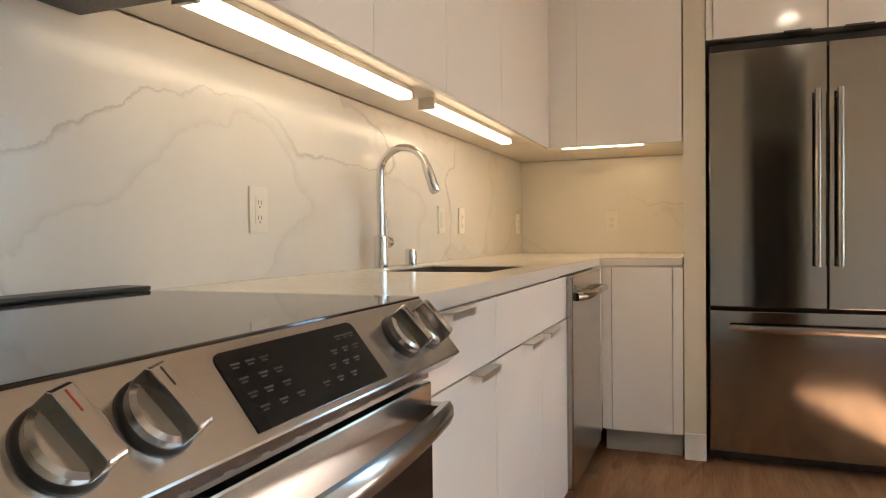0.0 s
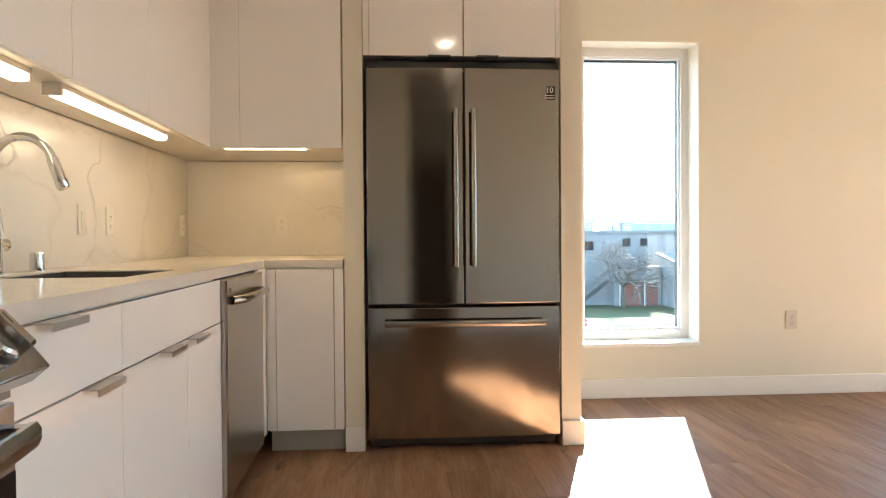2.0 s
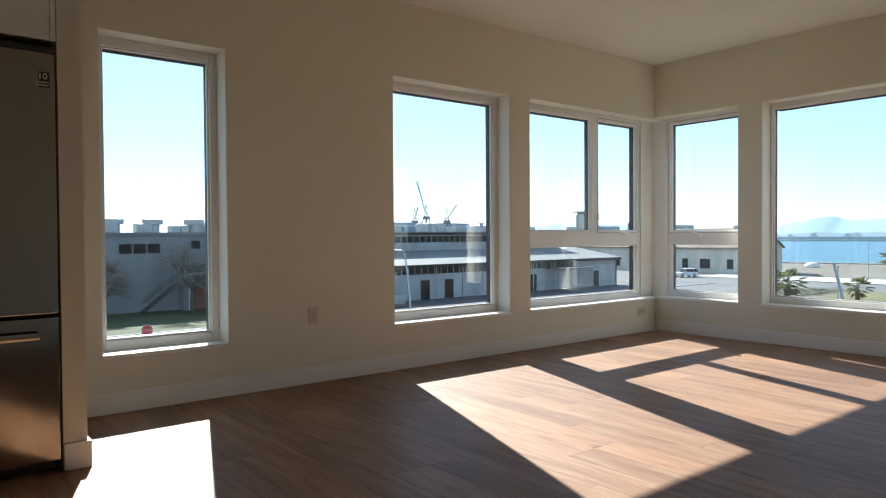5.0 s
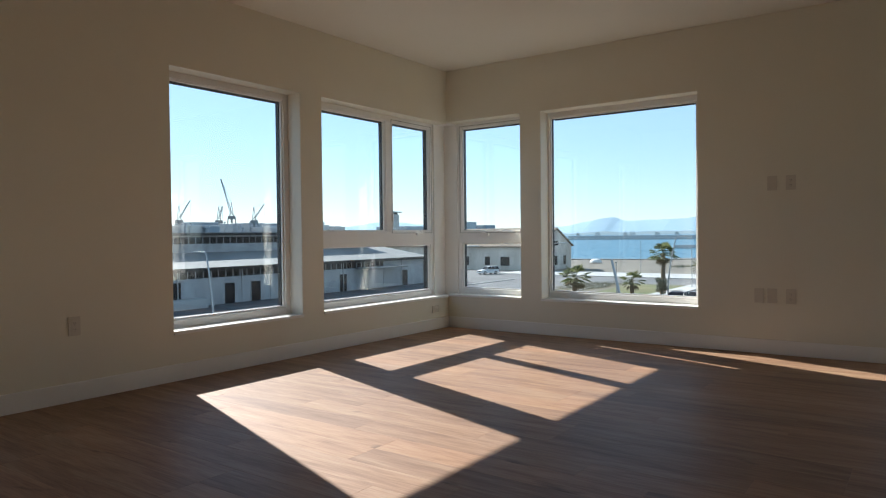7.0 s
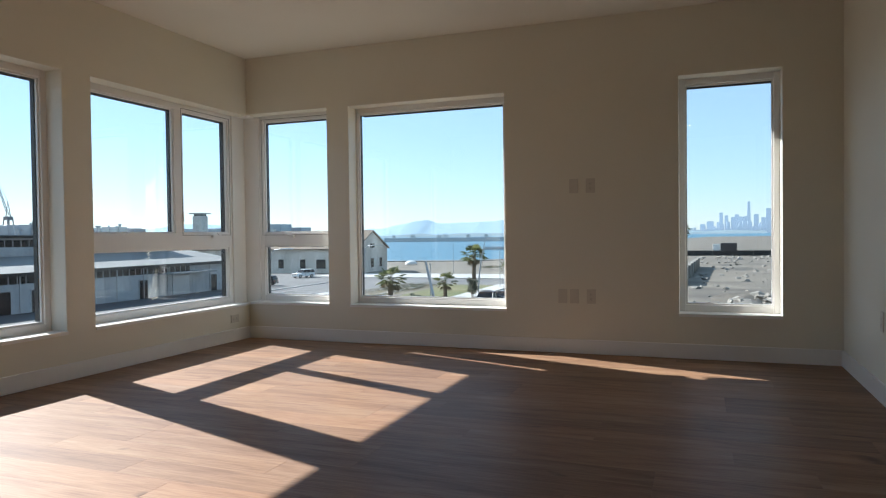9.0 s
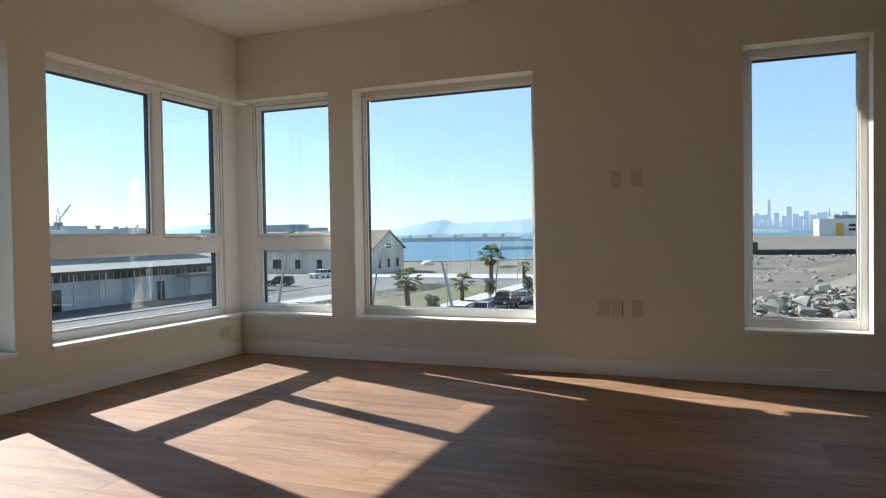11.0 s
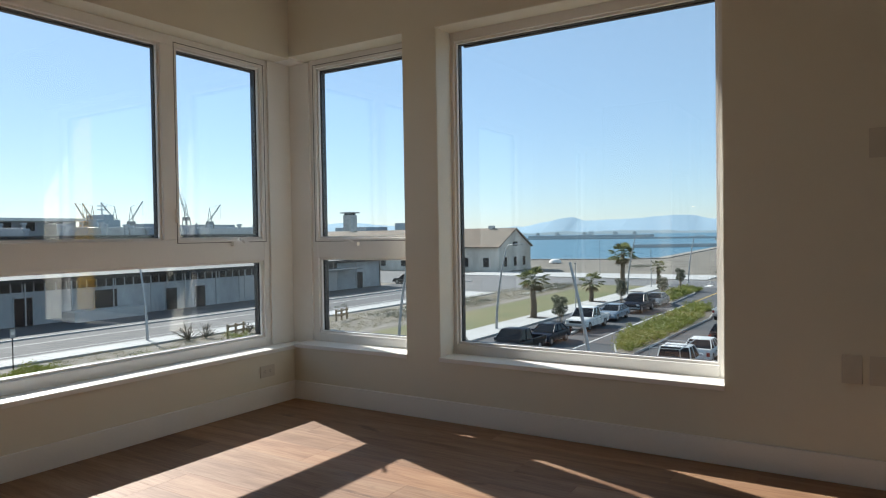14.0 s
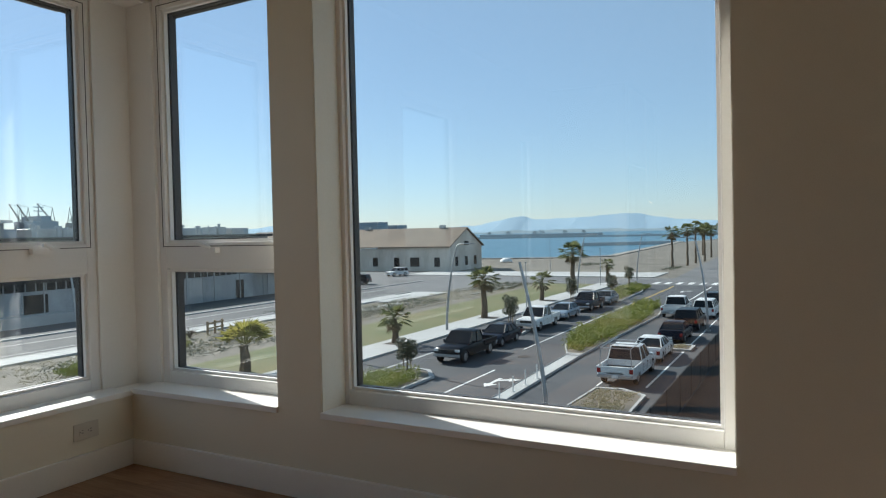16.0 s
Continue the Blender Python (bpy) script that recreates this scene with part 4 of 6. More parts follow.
def mat_leaf(name, c1, c2, through_light=0.5):
    """Thin leaves that let part of the light through."""
    mat = mat_plain(name, c1, c2, 0.6, scale=1.5)
    nt = mat.node_tree
    p = nt.nodes["Principled BSDF"]
    tl = nt.nodes.new("ShaderNodeBsdfTranslucent")
    nt.links.new(p.inputs["Base Color"].links[0].from_socket, tl.inputs[0])
    mx = nt.nodes.new("ShaderNodeMixShader")
    mx.inputs[0].default_value = through_light
    nt.links.new(p.outputs[0], mx.inputs[1])
    nt.links.new(tl.outputs[0], mx.inputs[2])
    nt.links.new(mx.outputs[0], nt.nodes["Material Output"].inputs[0])
    return mat


M_FROND = mat_leaf("palm_frond", (0.115, 0.14, 0.055), (0.17, 0.175, 0.075))
M_FRONDY = mat_leaf("bright_palm_frond", (0.27, 0.27, 0.06), (0.36, 0.31, 0.08))
M_SHRUB = mat_leaf("shrub_leaf", (0.15, 0.20, 0.025), (0.29, 0.28, 0.04))
M_LEAF = mat_leaf("dark_leaf", (0.035, 0.05, 0.024), (0.06, 0.075, 0.034), 0.3)
M_STRAW = mat_leaf("dry_straw", (0.30, 0.26, 0.15), (0.24, 0.22, 0.11))


# distance haze is painted: a bluish base colour plus a faint glow
def mat_haze_glow(name, c, glow):
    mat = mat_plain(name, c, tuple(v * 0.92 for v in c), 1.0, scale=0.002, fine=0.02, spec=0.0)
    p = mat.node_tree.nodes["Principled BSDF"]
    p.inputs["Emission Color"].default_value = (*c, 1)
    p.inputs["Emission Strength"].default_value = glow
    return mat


M_HILL = mat_haze_glow("hazy_hills", (0.24, 0.33, 0.40), 0.36)
M_CITY = mat_haze_glow("hazy_city", (0.29, 0.36, 0.43), 0.47)
M_FARLAND = mat_haze_glow("hazy_shore", (0.17, 0.22, 0.25), 0.35)

# ground: one sheet with the bay cut out of it
def sheet(name, outline, z0, z1, material, label, category, kind="structure", parent=None):
    bm = bmesh.new()
    prism(bm, outline, "z", z0, z1)
    ob = part(name, bm, material, parent)
    return tagged(ob, label, category, kind=kind) if parent is None else ob


sheet("ground", [(-400, -2500), (1150, -2500), (1150, -20), (400, 62), (196, 48), (184, 60), (178, 85), (176, 400), (176, 2500), (-400, 2500)], G - 3, G, M_GROUND, "dry bare ground with sparse worn grass", "ground")
tagged(boxes("water", [(-400, 4950, -4900, 4900, G - 4, G - 1.6)], M_WATER), "blue bay water with small ripples", "water", kind="structure")
sheet("sand_lot", [(gx(25), gy(1.2)), (gx(500), gy(0.5)), (1100, -60), (1100, -900), (gx(25), -400)], G, G + 0.03, M_SAND, "pale graded dirt lot with tyre tracks", "ground")
# dark soil sheet; its tone also stands in for the fence's shade
sheet("shaded_soil_strip", [(gx(10), gy(-7)), (gx(64), gy(-7)), (gx(60), gy(1.88)), (gx(10), gy(1.88))], G, G + 0.05, M_SOIL, "bare soil behind the site fence, darkened for the fence's shade", "ground")
# bank of riprap along the water
sheet("shore_bank", [(400, 62), (196, 48), (184, 60), (178, 85), (176, 400), (179, 400), (181, 86), (187, 62), (198, 51), (400, 66)], G - 3, G + 0.25, M_ROCK, "grey stone bank along the water", "bank")
sheet("road", [(gx(8), gy(1.9)), (gx(88), gy(1.9)), (gx(88), gy(19.9)), (gx(8), gy(19.9))], G, G + 0.02, M_ASPH, "dark asphalt street with parking lanes", "road")
sheet("cross_road", [(gx(88), gy(-20)), (gx(100), gy(-20)), (gx(100), gy(75)), (gx(88), gy(75))], G, G + 0.016, M_ASPH2, "pale worn cross street", "road")
sheet("boulevard", [(gx(100), gy(6)), (gx(330), gy(14)), (gx(330), gy(24)), (gx(100), gy(15))], G, G + 0.018, M_ASPH2, "pale street running along the shore", "road")
sheet("north_road", [(-200, gy(41)), (gx(88), gy(41)), (gx(88), gy(49.5)), (-200, gy(49.5))], G, G + 0.02, M_ASPHM, "worn grey asphalt street", "road")
sheet("yard", [(gx(22), gy(50.3)), (gx(88), gy(50.3)), (gx(88), gy(58)), (gx(22), gy(58))], G, G + 0.025, M_ASPH, "dark asphalt yard before the warehouse", "road")
sheet("parking_lot", [(gx(62), gy(38)), (gx(88), gy(33)), (gx(110), gy(50)), (gx(108), gy(100)), (gx(84), gy(100)), (gx(80), gy(52))], G, G + 0.03, M_ASPH2, "pale cracked parking lot", "road")
sheet("lawn", [(gx(20), gy(22.7)), (gx(87.5), gy(22.7)), (gx(87.5), gy(30)), (gx(20), gy(28.5))], G, G + 0.04, M_GRASS, "dry green mown grass strip", "lawn")
sheet("verge", [(-60, gy(50.2)), (gx(21.5), gy(50.2)), (gx(21.5), gy(66)), (-60, gy(66))], G, G + 0.05, M_GRASSD, "green grass before the white building", "lawn")
pv = tagged(new("pavement"), "pale concrete pavement with tree wells", "pavement", kind="structure")
px0, n = gx(14), 0
while px0 < gx(87):
    boxes("slab", [(px0, px0 + 2.98, gy(19.95), gy(22.6), G, G + 0.15)], M_CONC, pv, bevel=0.015)
    px0 += 3.0
for a in (35.7, 49.7, 64.5, 77.3):
    boxes("tree_well", [(gx(a) - 0.75, gx(a) + 0.75, gy(20.4), gy(21.9), G + 0.1, G + 0.156)], M_SOIL, pv)
pl = tagged(new("promenade"), "pale concrete promenade near the water", "pavement", kind="structure")
for k in range(10):
    boxes("slab", [(gx(101), gx(112), gy(18) + k * 4.6, gy(18) + k * 4.6 + 4.57, G, G + 0.12)], M_CONC, pl)
for a, b, c, d in ((50.5, 58.8, 34.4, 36.0), (59.0, 71.0, 36.2, 40.6), (70, 84, 32.2, 32.8)):
    tagged(boxes("concrete_pad", [(gx(a), gx(b), gy(c), gy(d), G, G + 0.10)], M_CONC), "old pale concrete pad in the dirt", "pavement", kind="structure")
nw = tagged(new("north_pavement"), "pale concrete pavement beside the worn street", "pavement", kind="structure")
for k in range(34):
    boxes("slab", [(-30 + k * 3.0, -27.02 + k * 3.0, gy(38.8), gy(40.9), G, G + 0.14)], M_CONC, nw, bevel=0.012)
sheet("north_kerb", [(-200, gy(40.92)), (gx(70), gy(40.92)), (gx(70), gy(41.1)), (-200, gy(41.1))], G, G + 0.15, M_KERB, "pale concrete kerb and gutter", "kerb")
sheet("north_kerb", [(-200, gy(49.5)), (gx(88), gy(49.5)), (gx(88), gy(49.8)), (-200, gy(49.8))], G, G + 0.14, M_KERB, "pale concrete kerb and gutter", "kerb")


def island(name, outline, fill, label):
    """A kerbed island: raised rim with an earth or concrete bed inside."""
    pts = [Vector((gx(a), gy(b))) for a, b in outline]
    c = sum(pts, Vector((0, 0))) / len(pts)
    root = tagged(new(name), label, "traffic island", "kerbed islands")
    inner = []
    for p in pts:
        d = (c - p)
        inner.append(p + d.normalized() * min(0.28, d.length * 0.4))
    n = len(pts)
    for i in range(n):
        j = (i + 1) % n
        bm = bmesh.new()
        prism(bm, [tuple(pts[i]), tuple(pts[j]), tuple(inner[j]), tuple(inner[i])], "z", G, G + 0.16)
        part("kerb", bm, M_KERB, root)
    bm = bmesh.new()
    prism(bm, [tuple(p) for p in inner], "z", G, G + 0.12)
    part("bed", bm, fill, root)
    return root


island("median", [(36, 9.0), (55.5, 8.5), (61, 9.2), (64, 10.6), (62, 11.8), (43.2, 11.6), (39, 11.0), (36, 9.9)], M_GROUND, "kerbed median planted with low green shrubs")
island("median_nose", [(20, 8.7), (35.9, 9.0), (35.9, 9.85), (20, 9.35)], M_CONC, "narrow concrete median strip with posts")
island("planter", [(21.5, 14.0), (27.6, 13.95), (28.9, 14.9), (29.2, 16.2), (27.3, 17.6), (21.5, 17.8)], M_GROUND, "kerbed corner planter with yellow-green shrubs")
island("planter", [(42.2, 15.2), (44.4, 15.4), (45.0, 16.6), (44.0, 17.8), (42.4, 17.8)], M_GROUND, "small kerbed tree island between parked cars")
island("planter", [(59.4, 16.0), (61.0, 16.2), (61.4, 17.2), (60.6, 18.4), (59.4, 18.4)], M_GROUND, "small kerbed tree island between parked cars")
island("planter", [(66, 14.2), (78, 14.6), (84, 16.0), (84, 17.6), (67, 18.2)], M_GROUND, "kerbed planter with low green shrubs")
island("planter", [(21.5, 3.5), (27.6, 3.6), (28.5, 4.8), (28.3, 6.0), (21.5, 6.3)], M_SAND, "kerbed dirt island with dry grass")
island("planter", [(39.6, 3.6), (41.4, 3.6), (41.6, 4.4), (40.8, 5.4), (39.6, 5.4)], M_SAND, "kerbed dirt island with dry grass")

# road markings
mk = tagged(new("road_markings"), "white painted lines, arrows and crosswalk bars", "road marking", kind="structure")
for a, b, c, d in ((24.5, 30.6, 11.95, 12.07), (37.0, 66.0, 12.9, 13.0), (29.5, 66.0, 3.95, 4.06), (-20.0, 86.0, 46.9, 47.0), (-20.0, 86.0, 42.6, 42.68), (64, 86, 8.2, 8.35), (64, 86, 12.6, 12.75), (29, 66.0, 6.1, 6.2), (20.0, 34.0, 17.6, 17.7)):
    boxes("line", [(gx(a), gx(b), gy(c), gy(d), G + 0.02, G + 0.026)], M_LINE if c != 12.6 else M_YELLOW, mk)
for k in range(8):
    boxes("crosswalk_bar", [(gx(89.3), gx(92.6), gy(5.2 + k * 1.45), gy(5.2 + k * 1.45 + 0.62), G + 0.022, G + 0.028)], M_LINE, mk)


def arrow(x, y, ang):
    bm = bmesh.new()
    prism(bm, [(-0.9, -0.09), (0.5, -0.09), (0.5, -0.35), (1.25, 0.02), (0.5, 0.42), (0.5, 0.11), (-0.25, 0.11), (-0.55, 0.62), (-0.32, 0.72), (-0.95, 1.15), (-1.05, 0.45), (-0.83, 0.55), (-0.6, 0.11), (-0.9, 0.11)], "z", G + 0.02, G + 0.026)
    m = pose(gx(x), gy(y), 0, 0, 0, ang)
    for v in bm.verts:
        v.co = m @ v.co
    part("arrow", bm, M_LINE, mk)


arrow(28.0, 10.9, 180)
arrow(74.0, 10.5, 180)
arrow(79.0, 10.5, 180)
bm = bmesh.new()
tube(bm, [(gx(34.7), gy(12.0), G + 0.02), (gx(34.7), gy(12.0), G + 0.03)], 0.42, 24)
tagged(part("manhole_cover", bm, M_TYRE), "dark round iron manhole cover in the street", "manhole cover")
for k in range(4):
    bo = thing("delineator_post", pose(gx(24.6 + k * 1.5), gy(9.1), G + 0.12), "thin white flexible post on the median", "bollard", "median posts")
    bm = bmesh.new()
    tube(bm, [(0, 0, 0), (0, 0, 0.03), (0, 0, 0.031), (0, 0, 0.75)], [0.10, 0.10, 0.035, 0.03], 10)
    part("post", bm, M_LINE, bo)


# ---- plants ----
def leaf_cloud(bm, rng, centre, radii, count, size):
    """Many small bent leaves in an uneven volume."""
    c = Vector(centre)
    for _ in range(count):
        while True:
            p = Vector((rng.uniform(-1, 1), rng.uniform(-1, 1), rng.uniform(-1, 1)))
            if p.length < 1 and noise.noise(p * 2.2 + c) > -0.22:
                break
        p = Vector((p.x * radii[0], p.y * radii[1], p.z * radii[2])) + c
        d = Vector((rng.gauss(0, 1), rng.gauss(0, 1), rng.gauss(0.2, 0.7))).normalized()
        s = d.orthogonal().normalized()
        l, w = size * rng.uniform(0.6, 1.4), size * rng.uniform(0.25, 0.45)
        v = [bm.verts.new(q) for q in (p - d * l, p + s * w, p + d * l, p - s * w)]
        bm.faces.new((v[0], v[1], v[2]))
        bm.faces.new((v[0], v[2], v[3]))


def shrub_bed(name, areas, seed, size, height, density, material, label):
    """Low planting: stuff, one object."""
    rng = random.Random(seed)
    bm = bmesh.new()
    for x0, x1, y0, y1 in areas:
        n = int((x1 - x0) * (y1 - y0) * density)
        for _ in range(n):
            x, y = gx(rng.uniform(x0, x1)), gy(rng.uniform(y0, y1))
            h = height * (0.55 + 0.6 * noise.noise(Vector((x * 0.8, y * 0.8, seed))) + rng.uniform(-0.1, 0.2))
            leaf_cloud(bm, rng, (x, y, G + 0.1 + max(h, 0.1) * 0.55), (0.28, 0.28, max(h, 0.15) * 0.55), 9, size)
    me = bpy.data.meshes.new(name)
    bm.to_mesh(me)
    bm.free()
    me.materials.append(material)
    tagged(new(name, me), label, "shrubs", kind="stuff")


shrub_bed("median_shrubs", [(36.9, 38.6, 9.35, 10.3), (38.6, 41, 9.25, 10.9), (41, 56, 9.0, 11.4), (56, 62.5, 9.6, 11.5)], 3, 0.085, 1.05, 60, M_SHRUB, "dense low yellow-green shrubs along the median")
shrub_bed("planter_shrubs", [(21.8, 26.8, 14.3, 16.6)], 5, 0.075, 0.85, 75, M_SHRUB, "yellow-green shrubs in the corner planter")
shrub_bed("far_planter_shrubs", [(67, 83, 14.8, 17.4)], 6, 0.12, 0.8, 26, M_SHRUB, "low green shrubs in a far planter")
shrub_bed("dirt_island_grass", [(21.8, 27.8, 4.0, 5.8), (39.8, 41.2, 3.9, 5.1)], 7, 0.06, 0.30, 26, M_STRAW, "dry grass tufts on the dirt islands")
shrub_bed("verge_shrubs", [(20.2, 22.2, 30.9, 33.2), (14, 17, 33, 35), (28.2, 29.4, 33.2, 34.4)], 8, 0.075, 0.95, 95, M_SHRUB, "yellow-green wild shrubs on the verge")
shrub_bed("dark_scrub", [(20.3, 22.2, 33.4, 35.2), (24, 34, 29.5, 34.5), (131, 139, 36, 39.5), (118, 128, 18.3, 20.4), (44, 62, 31, 36), (74, 86, 30.5, 35), (46, 50, 42.2, 43)], 10, 0.08, 0.5, 7, M_LEAF, "low dark green scrub on bare ground")
shrub_bed("wild_grass", [(18, 46, 30, 38.5), (46, 86, 30.2, 37)], 9, 0.06, 0.2, 5.0, M_STRAW, "dry tufts of wild grass on bare ground")


def palm(x, y, height, spread, seed, label, dry=0.25, fronds=30, lowest=-0.35, stem=0.0, leaf=None):
    """A fan palm: ringed trunk, skirt of dry leaves and a round crown."""
    rng = random.Random(seed)
    t = thing("palm_tree", pose(gx(x), gy(y), G), label, "palm tree", "palms")
    bm = bmesh.new()
    r = stem or 0.16 + height * 0.018
    k = max(5, int(height * 2))
    tube(bm, [(0.03 * math.sin(i), 0.03 * math.cos(i * 1.3), height * i / k) for i in range(k + 1)], [r * (1.35 - 0.45 * i / k + (0.07 if i % 2 else 0)) for i in range(k + 1)], 10)
    part("trunk", bm, M_PALMT, t, smooth=True)
    for nm, count, mat, lo, hi, ln in (("crown", fronds, leaf or M_FROND, lowest, 1.35, spread), ("dry_skirt", int(fronds * dry) + (3 if dry else 0), M_DRYFR, -1.2, -0.5, spread * 0.75)):
        if not count:
            continue
        bm = bmesh.new()
        for f in range(count):
            az, el = rng.uniform(0, 2 * math.pi), lo + (hi - lo) * ((f + 0.5) / count)
            d = Vector((math.cos(az) * math.cos(el), math.sin(az) * math.cos(el), math.sin(el)))
            side = Vector((-math.sin(az), math.cos(az), 0))
            up = side.cross(d)
            l = ln * rng.uniform(0.75, 1.1)
            base = Vector((0, 0, height)) + d * 0.1
            hub = base + d * l * 0.5 + Vector((0, 0, -0.04 * l))
            tube(bm, [base, hub], [0.02, 0.012], 4, False)
            for q in range(11):
                a = (q - 5) / 5 * 1.25
                tip = hub + (d * math.cos(a) + side * math.sin(a)) * l * 0.55 * rng.uniform(0.85, 1.1) + up * 0.03 + Vector((0, 0, -0.16 * l))
                w = side * 0.035 * l * math.cos(a * 0.6) + d * 0.03 * l * math.sin(-a)
                mid = hub.lerp(tip, 0.5) + Vector((0, 0, 0.05 * l))
                vs = [bm.verts.new(p) for p in (hub, mid + w, tip, mid - w)]
                bm.faces.new((vs[0], vs[1], vs[2]))
                bm.faces.new((vs[0], vs[2], vs[3]))
        part(nm, bm, mat, t)


palm(49.7, 21.5, 3.6, 1.5, 1, "stout fan palm with a ragged green crown")
palm(35.7, 21.4, 1.9, 1.25, 2, "young fan palm in a tree well by the pavement", 0.15, 22)
palm(77.3, 22.7, 5.0, 1.9, 3, "thick-trunked fan palm beside the pavement", 0.4)
palm(64.5, 21.9, 2.3, 1.5, 4, "young fan palm with drooping green leaves", 0.1, 20)
palm(92.0, 22.5, 2.6, 1.3, 5, "small fan palm near the promenade", 0.1, 18)
palm(25.0, 24.1, 1.6, 1.8, 6, "short yellow-green fan palm on rough ground", 0, 34, 0.5, 0.26, M_FRONDY)
for i, (a, b) in enumerate(((126.4, 19.9), (134.8, 18.6), (144.3, 18.5), (152, 17.8), (160, 18.9), (172, 19.0), (186, 22.8), (205, 20.8))):
    palm(a, b, 6.9 + (i * 7 % 5) * 0.25, 1.9, 20 + i, "tall slender fan palm along the shore street", 0.5, 22, -0.35, 0.19)


for i, (a, b) in enumerate(((136, -0.6), (141, -0.2), (147, -0.9), (153, 0.1), (160, -0.5))):
    palm(a, b, 7.6 + (i * 3 % 4) * 0.35, 1.7, 40 + i, "tall slender fan palm beside the dug pit", 0.5, 22, -0.35, 0.19)


def small_tree(x, y, height, seed, label):
    rng = random.Random(seed)
    t = thing("young_tree", pose(gx(x), gy(y), G + 0.12), label, "tree", "street trees")
    bm = bmesh.new()
    tube(bm, [(0, 0, 0), (0.03, 0.0, height * 0.35), (0.0, 0.04, height * 0.7)], [0.05, 0.04, 0.025], 7)
    for k in range(5):
        a = k * 1.3
        tube(bm, [(0.02, 0.02, height * (0.4 + 0.06 * k)), (0.35 * math.cos(a), 0.35 * math.sin(a), height * (0.62 + 0.06 * k))], [0.02, 0.008], 5)
    part("trunk", bm, M_BARK, t)
    bm = bmesh.new()
    for k in range(7):
        a = k * 2.4
        leaf_cloud(bm, rng, (0.32 * math.cos(a), 0.32 * math.sin(a), height * (0.5 + 0.07 * k)), (0.36, 0.36, 0.34), 260, 0.085)
    part("crown", bm, M_LEAF, t)
    for s in (-0.4, 0.4):
        bm = bmesh.new()
        tube(bm, [(s, 0, 0), (s, 0, height * 0.55)], 0.03, 6)
        part("stake", bm, M_WOOD, t)


small_tree(28.2, 15.9, 1.75, 31, "young staked tree in the corner planter")
small_tree(43.7, 16.6, 2.7, 32, "small dark green street tree")
small_tree(60.4, 17.4, 2.9, 33, "small dark green street tree")
small_tree(69.6, 16.0, 2.6, 34, "small dark green street tree")
small_tree(81.8, 17.1, 2.8, 35, "small dark green street tree")


def bare_tree(x, y, height, seed, label):
    """A leafless spreading tree grown by forking limbs."""
    rng = random.Random(seed)
    t = thing("bare_tree", pose(gx(x), gy(y), G), label, "tree", "bare trees")
    trunk, limbs, twigs = bmesh.new(), bmesh.new(), bmesh.new()
    def grow(p, d, ln, r, depth):
        q = p + d * ln
        bmx = trunk if depth == 0 else (limbs if depth < 3 else twigs)
        r = max(r, 0.016)
        tube(bmx, [p, p.lerp(q, 0.5) + Vector((rng.gauss(0, 0.05), rng.gauss(0, 0.05), 0)) * ln, q], [r, r * 0.85, r * 0.68], 6 if depth < 3 else 3, depth < 3)
        if depth >= 7:
            return
        for k in range(4 if depth < 2 else 3 if depth < 5 else 2):
            nd = (d + Vector((rng.gauss(0, 0.75), rng.gauss(0, 0.75), rng.gauss(0.02, 0.33)))).normalized()
            grow(q, nd, ln * rng.uniform(0.62, 0.85), r * 0.62, depth + 1)
    grow(Vector((0, 0, 0)), Vector((0, 0, 1)), height * 0.19, 0.30, 0)
    part("trunk", trunk, M_BARK, t)
    part("limbs", limbs, M_BARK, t)
    part("twigs", twigs, M_TWIG, t)


def dry_bush(x, y, size, seed, label):
    """Dry twigs spraying up from one root."""
    rng = random.Random(seed)
    t = thing("dry_bush", pose(gx(x), gy(y), G), label, "bush", "dry bushes")
    bm = bmesh.new()
    for k in range(34):
        az, el = rng.uniform(0, 2 * math.pi), rng.uniform(0.35, 1.4)
        d = Vector((math.cos(az) * math.cos(el), math.sin(az) * math.cos(el), math.sin(el)))
        ln = size * rng.uniform(0.6, 1.1)
        q = d * ln * 0.55 + Vector((0, 0, 0.05))
        tube(bm, [(0, 0, 0), q, d * ln + Vector((rng.gauss(0, 0.12), rng.gauss(0, 0.12), -0.05))], [0.03, 0.02, 0.008], 4, False)
        for m in range(2):
            tube(bm, [q, q + (d + Vector((rng.gauss(0, 0.6), rng.gauss(0, 0.6), rng.gauss(0, 0.3)))).normalized() * ln * 0.4], [0.016, 0.006], 3, False)
    part("twigs", bm, M_STRAWT, t)


dry_bush(28.3, 38.4, 1.5, 51, "leafless dry bush on the rough verge")
dry_bush(29.6, 38.2, 1.2, 52, "leafless dry bush on the rough verge")
dry_bush(33.0, 37.4, 0.9, 53, "small leafless dry bush on the rough verge")
bare_tree(16.6, 62.5, 12.5, 41, "leafless spreading tree before the white building")
bare_tree(8.4, 62.0, 9.5, 42, "leafless spreading tree before the white building")


